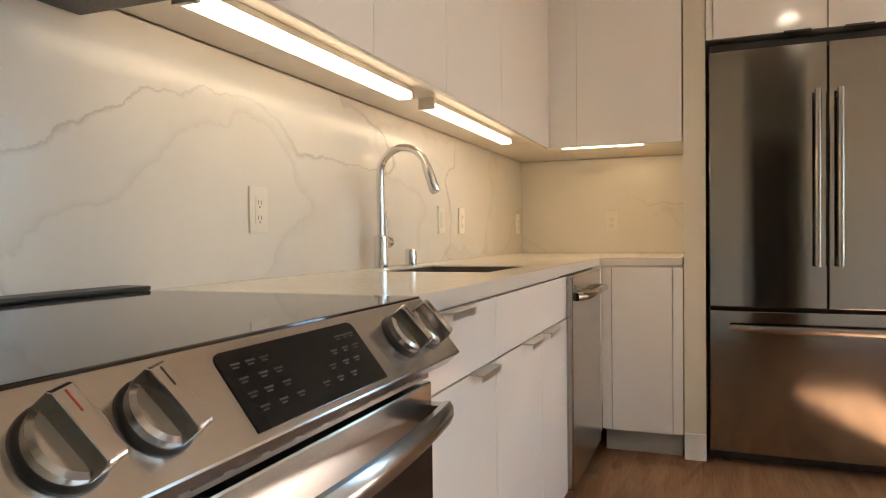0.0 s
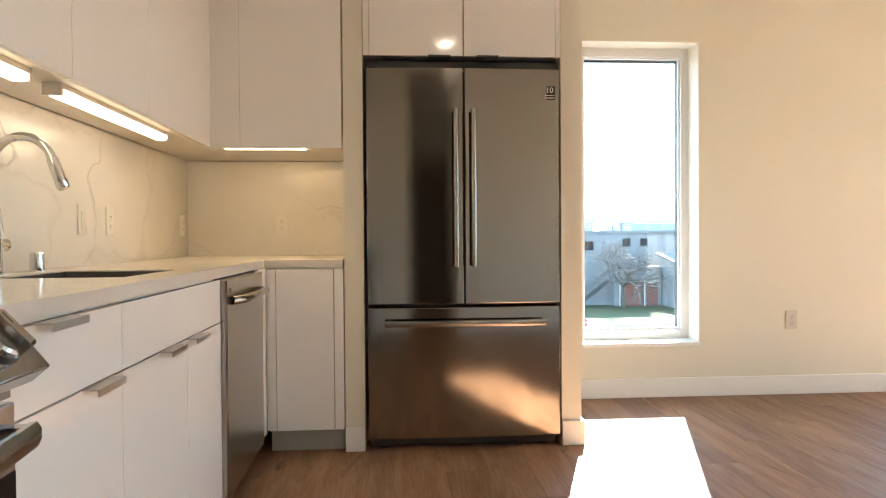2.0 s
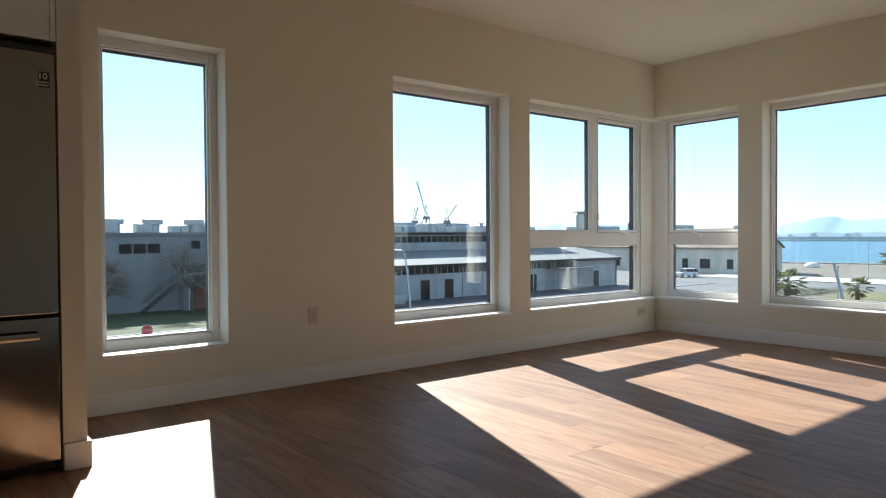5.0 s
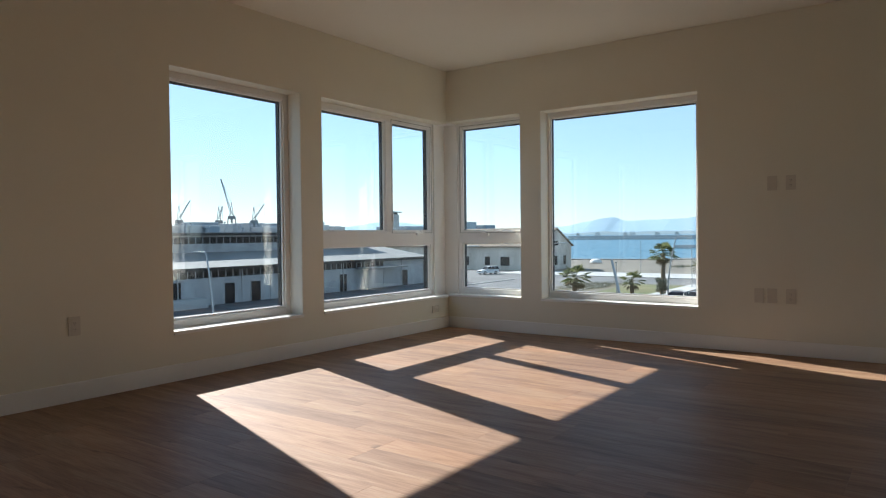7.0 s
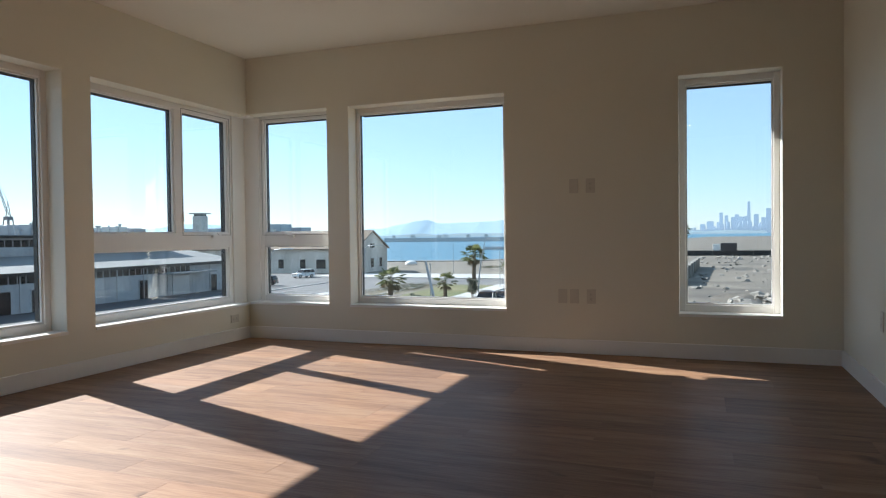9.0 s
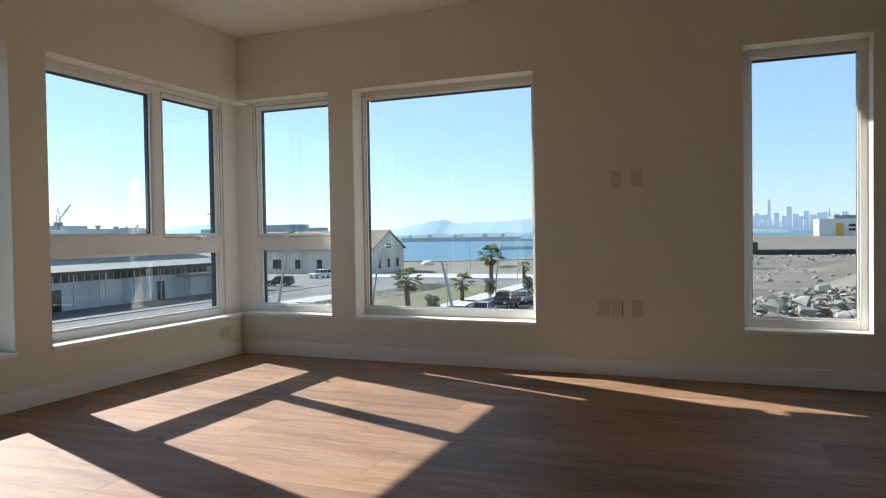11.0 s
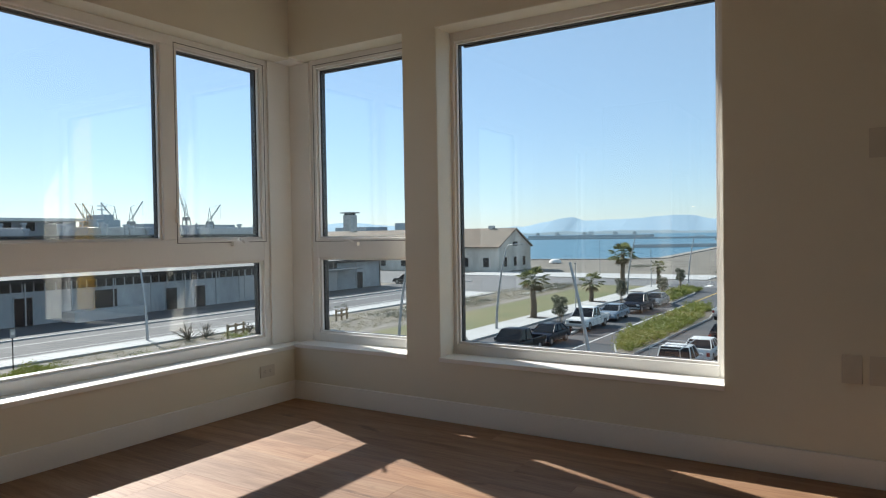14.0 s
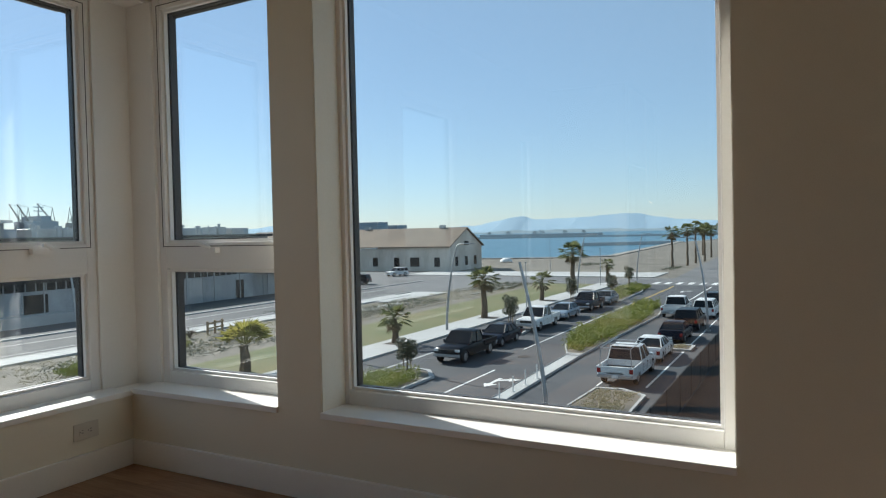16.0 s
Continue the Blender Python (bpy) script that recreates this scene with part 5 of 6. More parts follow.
# ---- street furniture ----
def street_lamp(x, y, lean, height, label="tall curved galvanised street lamp with a flat head", head=True):
    """A tapered pole that curves over the street; lean is along y."""
    t = thing("street_lamp", pose(gx(x), gy(y), G), label, "street lamp", "street lamps")
    pts = [(0, 0, 0)] + [(0, lean * (0.62 * (k / 10) ** 1.8 if head else (k / 10) ** 1.4), height * k / 10) for k in range(1, 11)]
    bm = bmesh.new()
    tube(bm, pts, [0.11 - 0.005 * k for k in range(11)], 10)
    part("pole", bm, M_GALV, t, smooth=True)
    if head:
        bm = bmesh.new()
        s = 1 if lean > 0 else -1
        tube(bm, [pts[-1], (0, lean * 0.75, height + 0.22), (0, lean * 0.75 + s * 0.7, height + 0.30)], [0.05, 0.045, 0.035], 8)
        part("arm", bm, M_GALV, t, smooth=True)
        y0 = lean * 0.75 + s * 0.6
        boxes("lamp_head", [(-0.14, 0.14, min(y0, y0 + s * 0.75), max(y0, y0 + s * 0.75), height + 0.25, height + 0.33)], M_GALV, t, bevel=0.02)
    bm = bmesh.new()
    tube(bm, [(0, 0, 0), (0, 0, 0.12)], 0.2, 12)
    part("base", bm, M_CONC, t)


street_lamp(42.3, 21.1, -1.6, 6.7)
street_lamp(24.6, 7.0, 1.15, 6.45, "tall leaning galvanised lamp pole without a head", False)
street_lamp(48.4, 3.8, 1.3, 6.8)
street_lamp(73.3, 20.9, -1.6, 7.0)
street_lamp(96.0, 19.4, -1.4, 6.8)
street_lamp(26.4, 40.4, 1.4, 6.3)
street_lamp(29.9, 21.1, -1.6, 6.7)
for a, b, h in ((58.2, 21.1, 4.6), (85, 21.5, 5.2), (118, 40, 6.0)):
    sp = thing("light_pole", pose(gx(a), gy(b), G), "thin straight dark metal pole", "pole", "thin poles")
    bm = bmesh.new()
    tube(bm, [(0, 0, 0), (0, 0, h)], [0.06, 0.04], 8)
    part("pole", bm, M_GALV, sp)
    boxes("cap", [(-0.08, 0.08, -0.08, 0.08, h, h + 0.12)], M_GALV, sp)

ss = thing("stop_sign", pose(6.1, 40.7, G, 0, 0, 0), "red octagonal stop sign on a thin post", "road sign")
bm = bmesh.new()
tube(bm, [(0, 0, 0), (0, 0, 2.3)], 0.03, 8)
part("post", bm, M_GALV, ss)
bm = bmesh.new()
prism(bm, [(0.38 * math.cos(math.pi / 8 + k * math.pi / 4), 2.05 + 0.38 * math.sin(math.pi / 8 + k * math.pi / 4)) for k in range(8)], "y", -0.045, -0.035)
face = part("sign_face", bm, M_LINE, ss)
bm = bmesh.new()
prism(bm, [(0.35 * math.cos(math.pi / 8 + k * math.pi / 4), 2.05 + 0.35 * math.sin(math.pi / 8 + k * math.pi / 4)) for k in range(8)], "y", -0.050, -0.045)
M_STOP = mat_plain("sign_red", (0.50, 0.03, 0.03), (0.44, 0.03, 0.03), 0.4)
part("red_field", bm, M_STOP, face)
lettering("STOP", pose(0, -0.053, 2.05, 90, 0, 0), 0.27, 0.001, M_LINE, face, "wording")

ns = thing("sign_post", pose(gx(16.5), gy(38.3), G), "small grey sign on a dark post", "road sign")
bm = bmesh.new()
tube(bm, [(0, 0, 0), (0, 0, 2.5)], 0.035, 8)
part("post", bm, M_MESH, ns)
boxes("sign_face", [(-0.16, 0.16, -0.05, -0.04, 1.9, 2.45)], M_GALV, ns)
boxes("sign_mark", [(-0.10, 0.10, -0.055, -0.05, 2.1, 2.3)], M_LINE, ns)

for a, b in ((42.0, 36.0), (35.5, 37.5), (31.0, 36.6)):
    wb = thing("timber_barrier", pose(gx(a), gy(b), G, 0, 0, 12), "raw timber barrier frame on bare ground", "barrier", "timber barriers")
    for s in (-1.0, 0.0, 1.0):
        boxes("post", [(s - 0.07, s + 0.07, -0.07, 0.07, 0, 1.1)], M_WOOD, wb)
    for z in (0.45, 0.85):
        boxes("rail", [(-1.1, 1.1, -0.1, -0.07, z, z + 0.14)], M_WOOD, wb)

# construction fence along the lot
fe = tagged(new("site_fence"), "dark screened construction fence beside the street", "fence")
fx = gx(15)
while fx < gx(46):
    bm = bmesh.new()
    tube(bm, [(fx, gy(1.97), G), (fx, gy(1.97), G + 1.55)], 0.035, 8)
    part("post", bm, M_MESH, fe)
    boxes("screen", [(fx + 0.04, fx + 2.96, gy(1.97) - 0.008, gy(1.97) + 0.008, G + 0.0, G + 1.48)], M_MESH, fe)
    bm = bmesh.new()
    tube(bm, [(fx, gy(1.97), G + 1.52), (fx + 3, gy(1.97), G + 1.52)], 0.02, 6)
    part("rail", bm, M_MESH, fe)
    fx += 3.0


# ---- vehicles ----
PAINTS = {}


def paint(name, c):
    if name not in PAINTS:
        PAINTS[name] = mat_plain("car_paint_" + name, c, tuple(v * 0.95 for v in c), 0.28, 0.0, scale=1.0, coat=0.0, spec=0.3 if max(c) > 0.1 else 0.12, grit=0.03)
    return PAINTS[name]


def frustum(bm, lo, hi):
    """A tapered block from two rectangles (x0, x1, half width, z)."""
    vs = []
    for x0, x1, w, z in (lo, hi):
        vs.append([bm.verts.new(p) for p in ((x0, -w, z), (x1, -w, z), (x1, w, z), (x0, w, z))])
    bm.faces.new(vs[0][::-1])
    bm.faces.new(vs[1])
    for k in range(4):
        bm.faces.new((vs[0][k], vs[0][(k + 1) % 4], vs[1][(k + 1) % 4], vs[1][k]))


def vehicle(kind, x, y, heading, colour, label):
    """x along the car's length, front at +x."""
    L, W, Hh, belt, wb, wr = {"sedan": (4.7, 1.82, 1.45, 0.92, 2.75, 0.33), "suv": (4.75, 1.9, 1.72, 1.05, 2.8, 0.37), "pickup": (5.8, 2.0, 1.88, 1.12, 3.6, 0.41)}[kind]
    t = thing({"sedan": "car", "suv": "car", "pickup": "pickup_truck"}[kind], pose(gx(x), gy(y), G + 0.02, 0, 0, heading) @ Matrix.Scale(0.93, 4), label, "car" if kind != "pickup" else "truck", "parked vehicles")
    h, g, col = L / 2, 0.24 if kind != "pickup" else 0.36, paint(*colour)
    def arch(cx):
        return [(cx - (wr + 0.07) * math.cos(math.pi * k / 6), max(g, wr + (wr + 0.07) * math.sin(math.pi * k / 6))) for k in range(7)]
    wf, wrr = wb / 2 + (0.08 if kind != "pickup" else 0.25), -wb / 2 + (0.02 if kind != "pickup" else 0.05)
    hood = {"sedan": 0.78, "suv": 0.98, "pickup": 1.08}[kind]
    rear = {"sedan": 0.98, "suv": 1.05, "pickup": 0.78}[kind]
    low = [(-h + 0.05, g + 0.1)] + arch(wrr) + arch(wf) + [(h - 0.08, g + 0.08), (h, g + 0.3), (h - 0.05, hood - 0.14), (h - 0.22, hood - 0.02)]
    if kind == "sedan":
        low += [(0.95, belt), (-1.5, belt + 0.02), (-h + 0.12, rear), (-h, rear - 0.2)]
    elif kind == "suv":
        low += [(1.0, belt), (-h + 0.1, belt + 0.02), (-h, belt - 0.3)]
    else:
        low += [(1.25, belt), (-0.75, belt), (-0.76, rear), (-h, rear), (-h, g + 0.35)]
    bm = bmesh.new()
    rows = []
    for f, drop, pull_in in ((-1.0, 0.10, 0.16), (-0.965, 0.045, 0.10), (-0.86, 0.012, 0.05), (-0.45, 0.0, 0.0), (0.45, 0.0, 0.0), (0.86, 0.012, 0.05), (0.965, 0.045, 0.10), (1.0, 0.10, 0.16)):
        ring = []
        for px, pz in low:
            k = min(1.0, max(0.0, (abs(px) - h * 0.55) / (h * 0.45))) ** 2
            top = max(0.0, (pz - 0.62) / 0.4) if pz > 0.62 else 0.0
            lean = 1.0 - 0.05 * min(1.0, top)
            ring.append(bm.verts.new((px - math.copysign(pull_in * k * 1.4, px), f * W / 2 * lean, pz - drop * min(1.0, top))))
        rows.append(ring)
    nlow = len(low)
    for r0, r1 in zip(rows, rows[1:]):
        for k in range(nlow):
            bm.faces.new((r0[k], r0[(k + 1) % nlow], r1[(k + 1) % nlow], r1[k]))
    bm.faces.new(rows[0][::-1])
    bm.faces.new(rows[-1])
    part("body", bm, col, t, smooth=True, crease=38)
    for s in (-1, 1):
        bm = bmesh.new()
        for q in ((-0.72, -0.70), (0.22, 0.24), (0.98, 1.0)) if kind != "pickup" else ((-0.68, -0.66), (0.36, 0.38), (1.3, 1.32)):
            box(bm, q[0], q[1], s * W / 2 - 0.006, s * W / 2 + 0.004, g + 0.18, belt - 0.14)
        for q in (-0.58, 0.36) if kind != "pickup" else (-0.55, 0.5):
            box(bm, q, q + 0.17, s * W / 2 - 0.006, s * W / 2 + 0.016, belt - 0.24, belt - 0.20)
        part("door_seams", bm, M_MESH, t)
    if kind == "sedan":
        lo, hi = (-1.75, 1.1, W / 2 - 0.06, belt), (-1.05, 0.25, W / 2 - 0.27, Hh - 0.03)
    elif kind == "suv":
        lo, hi = (-h + 0.06, 1.1, W / 2 - 0.06, belt), (-h + 0.38, 0.35, W / 2 - 0.22, Hh - 0.04)
    else:
        lo, hi = (-0.72, 1.4, W / 2 - 0.06, belt), (-0.55, 0.62, W / 2 - 0.22, Hh - 0.04)
    bm = bmesh.new()
    frustum(bm, lo, hi)
    part("windows", bm, M_DARKWIN, t, "dark tinted windows", bevel=0.05)
    bm = bmesh.new()
    frustum(bm, (hi[0] - 0.03, hi[1] + 0.05, hi[2] + 0.02, hi[3] - 0.02), (hi[0] + 0.05, hi[1] - 0.05, hi[2] - 0.08, Hh))
    part("roof", bm, col, t, bevel=0.045, smooth=True, crease=50)
    for s in (-1, 1):
        bm = bmesh.new()
        mids = 3 if kind != "pickup" else 2
        for k in range(mids + 1):
            f = k / mids
            a = Vector((lo[0] + (lo[1] - lo[0]) * f, s * (lo[2] + 0.012), lo[3]))
            b = Vector((hi[0] + (hi[1] - hi[0]) * f, s * (hi[2] + 0.012), hi[3]))
            tube(bm, [a, b], 0.035, 5)
        part("pillars", bm, col, t)
    if kind == "pickup":
        for s in (-1, 1):
            boxes("bed_side", [(-h + 0.02, -0.78, s * (W / 2 - 0.03) - 0.05, s * (W / 2 - 0.03) + 0.03, rear - 0.02, belt - 0.02)], col, t, bevel=0.015)
        boxes("tailgate", [(-h, -h + 0.07, -W / 2 + 0.08, W / 2 - 0.08, rear - 0.1, belt - 0.03)], col, t, bevel=0.015)
        boxes("bed_liner", [(-h + 0.08, -0.80, -W / 2 + 0.09, W / 2 - 0.09, rear - 0.01, rear + 0.01)], M_MESH, t)
    for cx in (wf, wrr):
        for s in (-1, 1):
            bm = bmesh.new()
            yo = s * (W / 2 - 0.13)
            tube(bm, [(cx, yo - 0.11, wr), (cx, yo - 0.09, wr), (cx, yo + 0.09, wr), (cx, yo + 0.11, wr)], [wr * 0.93, wr, wr, wr * 0.93], 18)
            wh = part("wheel", bm, M_TYRE, t, "black tyre", smooth=True)
            bm = bmesh.new()
            tube(bm, [(cx, yo + s * 0.10, wr), (cx, yo + s * 0.118, wr)], [wr * 0.66, wr * 0.6], 12)
            part("rim", bm, M_RIM, wh)
    for s in (-1, 1):
        boxes("headlight", [(h - 0.13, h - 0.02, s * (W / 2 - 0.24) - 0.16, s * (W / 2 - 0.24) + 0.16, hood - 0.27, hood - 0.12)], M_LAMPW, t, bevel=0.02)
        boxes("tail_light", [(-h - 0.012, -h + 0.06, s * (W / 2 - 0.14) - 0.10, s * (W / 2 - 0.14) + 0.10, belt - 0.36, belt - 0.12)], M_LAMPR, t, bevel=0.01)
        boxes("mirror", [(lo[1] - 0.45, lo[1] - 0.30, s * (W / 2 + 0.08) - 0.09, s * (W / 2 + 0.08) + 0.09, belt + 0.02, belt + 0.17)], col, t, bevel=0.02)
    boxes("grille", [(h - 0.06, h + 0.006, -W / 2 + 0.45, W / 2 - 0.45, hood - 0.36, hood - 0.14)], M_MESH, t, bevel=0.01)
    boxes("bumper", [(h - 0.10, h + 0.05, -W / 2 + 0.05, W / 2 - 0.05, g + 0.12, g + 0.3)], M_GALV if kind == "pickup" else col, t, bevel=0.03)
    boxes("bumper", [(-h - 0.05, -h + 0.1, -W / 2 + 0.05, W / 2 - 0.05, g + 0.14, g + 0.32)], M_GALV if kind == "pickup" else col, t, bevel=0.03)
    boxes("number_plate", [(-h - 0.058, -h - 0.05, -0.16, 0.16, g + 0.16, g + 0.3)], M_LINE, t)
    return t


BLACK, WHITE, SILVER, BLUE, GREY, NAVY = ("black", (0.007, 0.009, 0.014)), ("white", (0.70, 0.70, 0.69)), ("silver", (0.42, 0.44, 0.46)), ("blue_grey", (0.20, 0.25, 0.31)), ("grey", (0.16, 0.175, 0.19)), ("navy", (0.010, 0.013, 0.024))
vehicle("pickup", 33.5, 15.1, 180, BLACK, "black pickup truck parked with its nose outwards")
vehicle("sedan", 38.7, 15.3, 180, NAVY, "dark blue hatchback parked behind a truck")
vehicle("pickup", 46.4, 15.5, 180, WHITE, "white pickup truck parked at the kerb")
vehicle("sedan", 52.4, 15.5, 180, BLUE, "blue-grey sedan parked at the kerb")
vehicle("pickup", 59.0, 15.4, 180, NAVY, "dark pickup truck parked at the kerb")
vehicle("sedan", 64.3, 15.2, 180, GREY, "grey sedan parked at the kerb")
wp = vehicle("pickup", 31.5, 5.3, 0, WHITE, "white pickup truck with a ladder rack")
rk = new("ladder_rack")
rk.parent = wp
for s in (-1, 1):
    bm = bmesh.new()
    tube(bm, [(-2.7, s * 0.85, 1.05), (-2.7, s * 0.8, 2.05), (1.0, s * 0.8, 2.1)], 0.03, 6)
    part("rail", bm, M_GALV, rk)
for a in (-2.7, -1.2, 0.3):
    bm = bmesh.new()
    tube(bm, [(a, -0.8, 2.06), (a, 0.8, 2.06)], 0.025, 6)
    part("bar", bm, M_GALV, rk)
vehicle("sedan", 37.2, 5.25, 0, WHITE, "white sedan parked along the kerb")
vehicle("sedan", 44.0, 5.2, 0, NAVY, "dark blue sedan parked along the kerb")
vehicle("suv", 49.8, 5.2, 0, BLACK, "black sport utility car parked along the kerb")
vehicle("pickup", 56.8, 7.3, 0, WHITE, "white pickup truck standing in the lane")
vehicle("suv", 57.0, 5.0, 0, WHITE, "white sport utility car parked along the kerb")
vehicle("suv", 63.5, 5.0, 0, BLACK, "black sport utility car parked along the kerb")
vehicle("suv", 98.4, 60.8, 160, WHITE, "white sport utility car in the empty lot")
vehicle("suv", 80.5, 56.5, 100, BLACK, "dark car beside the end of the warehouse")
vehicle("sedan", 236, -36, 90, SILVER, "small pale car far across the dirt lot")


# ---- buildings ----
def windows_row(parent, x0, x1, y, z0, z1, n, skip=(), depth=0.12, axis="x"):
    """Framed window lights in a band, one by one."""
    st = (x1 - x0) / n
    for k in range(n):
        if k in skip:
            continue
        a, b = x0 + k * st + 0.08, x0 + (k + 1) * st - 0.08
        f = boxes("window", [(a, b, y - 0.03, y + depth, z0, z1) if axis == "x" else (y - 0.03, y + depth, a, b, z0, z1)], M_DARKWIN, parent)


def building(name, label):
    return tagged(new(name), label, "building", "port buildings")


# long white warehouse in two steps
wh = building("warehouse", "long white two-step warehouse with dark window bands")
ax, bx = gx(21.5), gx(76)
yl, yu = gy(58), gy(66)
boxes("wall", [(ax, bx, yl, yl + 0.3, G, -2.55), (ax, ax + 0.3, yl, yu, G, -2.55), (bx - 0.3, bx, yl, yu, G, -2.55)], M_WHITEWALL, wh)
boxes("upper_wall", [(ax + 2, bx - 4, yu, gy(92), G, 1.35)], M_WHITEWALL, wh)
bm = bmesh.new()
prism(bm, [(yl - 0.7, -2.62), (yl - 0.7, -2.45), (yu + 0.1, -0.95), (yu + 0.1, -1.15)], "x", ax - 0.3, bx + 0.3)
part("lower_roof", bm, M_ROOFG, wh)
boxes("upper_roof", [(ax + 1.6, bx - 3.6, yu - 0.7, gy(92), 1.35, 1.6)], M_ROOFG, wh)
boxes("eave", [(ax - 0.3, bx + 0.3, yl - 0.72, yl - 0.6, -2.85, -2.45)], M_MESH, wh)
boxes("eave", [(ax + 1.6, bx - 3.6, yu - 0.72, yu - 0.6, 1.2, 1.5)], M_MESH, wh)
windows_row(wh, ax + 0.6, bx - 10, yl, -3.65, -2.9, 48)
windows_row(wh, ax + 3, bx - 6, yu, 0.15, 1.0, 48)
for a, w, hh in ((26, 1.6, 2.6), (33, 2.4, 2.8), (40.5, 1.4, 2.4), (44, 1.4, 2.4), (50, 3.2, 3.0), (58, 1.4, 2.4), (63.5, 3.4, 2.6), (70.5, 1.5, 2.4)):
    d = boxes("door", [(gx(a), gx(a) + w, yl - 0.05, yl + 0.05, G, G + hh)], M_DARKWIN if w < 3 else M_GALV, wh)
    boxes("door_frame", [(gx(a) - 0.1, gx(a), yl - 0.08, yl + 0.05, G, G + hh + 0.1), (gx(a) + w, gx(a) + w + 0.1, yl - 0.08, yl + 0.05, G, G + hh + 0.1), (gx(a) - 0.1, gx(a) + w + 0.1, yl - 0.08, yl + 0.05, G + hh, G + hh + 0.12)], M_WHITEWALL, d)
boxes("loading_dock", [(gx(30), gx(37), yl - 2.2, yl, G, G + 1.0)], M_CONC, wh)
boxes("canopy", [(gx(61), gx(69), yl - 2.6, yl, G + 3.0, G + 3.2)], M_ROOFG, wh)
for k in range(13):
    boxes("downpipe", [(ax + 1.5 + k * 4.3, ax + 1.62 + k * 4.3, yl - 0.1, yl, G, -2.6)], M_GALV, wh)
for k, (a, w, h2) in enumerate(((30, 4, 0.9), (37, 2, 1.4), (42, 7, 1.0), (52, 3, 1.3), (57, 9, 0.8), (68, 2, 1.2), (71, 2.5, 0.9))):
    boxes("roof_unit", [(gx(a), gx(a) + w, yu + 6, yu + 9, 1.6, 1.6 + h2)], M_GALV, wh, bevel=0.05)

pent = boxes("penthouse", [(gx(31), gx(40.5), gy(74), gy(80), 1.6, 3.35)], M_WHITEWALL, wh)
boxes("penthouse_roof", [(gx(30.6), gx(41), gy(73.2), gy(80.4), 3.35, 3.7)], M_LINE, wh)
for a in (32.2, 34.6, 37.6):
    boxes("opening", [(gx(a), gx(a) + 1.5, gy(74) - 0.04, gy(74) + 0.04, 2.2, 3.2)], M_DARKWIN, pent)
rv = random.Random(21)
for k in range(34):
    a, h2, w = rv.uniform(24, 72), rv.uniform(0.5, 1.5), rv.uniform(0.12, 0.5)
    y0 = yu + rv.uniform(1, 14)
    bm = bmesh.new()
    tube(bm, [(gx(a), y0, 1.6), (gx(a), y0, 1.6 + h2), (gx(a), y0, 1.62 + h2), (gx(a), y0, 1.85 + h2)], [w * 0.6, w * 0.6, w, w * 0.8], 8)
    part("roof_pipe", bm, M_GALV if k % 3 else M_SHIP, wh)

# white building with roof vents and a red door
wb_ = building("white_building", "white flat-roofed building with mushroom roof vents")
bx1, by1 = gx(20.3), gy(66)
# walls and annex use a mottled grey base, darker than the warehouse's
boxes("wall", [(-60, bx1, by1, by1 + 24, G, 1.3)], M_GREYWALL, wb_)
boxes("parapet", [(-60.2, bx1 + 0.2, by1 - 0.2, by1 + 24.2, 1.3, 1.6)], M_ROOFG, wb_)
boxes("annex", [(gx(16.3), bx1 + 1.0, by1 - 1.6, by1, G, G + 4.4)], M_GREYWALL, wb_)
for a, w, z0, z1 in ((10.8, 4.2, -0.6, 0.4), (2.0, 5.0, -0.6, 0.4), (17.6, 1.1, -0.2, 0.7), (19.5, 1.0, -0.2, 0.7), (-8, 4.5, -0.6, 0.4)):
    n = max(1, int(w / 1.4))
    windows_row(wb_, gx(a), gx(a) + w, by1, z0, z1, n)
rd = boxes("door", [(gx(17.0), gx(17.0) + 2.6, by1 - 1.66, by1 - 1.58, G, G + 2.7)], M_RUST, wb_, "rust red double door")
boxes("door_frame", [(gx(17.0) - 0.15, gx(17.0), by1 - 1.7, by1 - 1.6, G, G + 2.85), (gx(17.0) + 2.6, gx(17.0) + 2.75, by1 - 1.7, by1 - 1.6, G, G + 2.85)], M_LINE, rd)
boxes("side_door", [(bx1 - 1.2, bx1 + 0.6, by1 - 1.66, by1 - 1.58, G, G + 2.5)], M_RUST, wb_)
for k, a in enumerate((11.2, 15.0, 19.2, 6.0, 0.5)):
    bm = bmesh.new()
    tube(bm, [(gx(a), by1 + 4, 1.6), (gx(a), by1 + 4, 2.5), (gx(a), by1 + 4, 2.52), (gx(a), by1 + 4, 3.1), (gx(a), by1 + 4, 3.15)], [0.72, 0.72, 1.1, 1.1, 0.9], 18)
    part("roof_vent", bm, M_GALV, wb_, smooth=True)
for a, w, h2 in ((13.2, 1.6, 1.0), (16.6, 1.0, 0.8), (9.2, 2.4, 1.3), (17.6, 0.6, 0.8), (3.0, 2.0, 1.2)):
    boxes("roof_unit", [(gx(a), gx(a) + w, by1 + 3, by1 + 4.5, 1.6, 1.6 + h2)], M_GALV, wb_, bevel=0.04)
es = tagged(new("outside_stair"), "steel outside stair against the white wall", "stair")
for s in (0, 1.0):
    bm = bmesh.new()
    p, q = Vector((gx(12.2), by1 - 1.7 - s, G + 0.1)), Vector((gx(15.6), by1 - 1.7 - s, G + 3.0))
    tube(bm, [p, q], 0.09, 6)
    tube(bm, [p + Vector((0, 0, 1)), q + Vector((0, 0, 1))], 0.04, 6)
    part("stringer", bm, M_MESH, es)
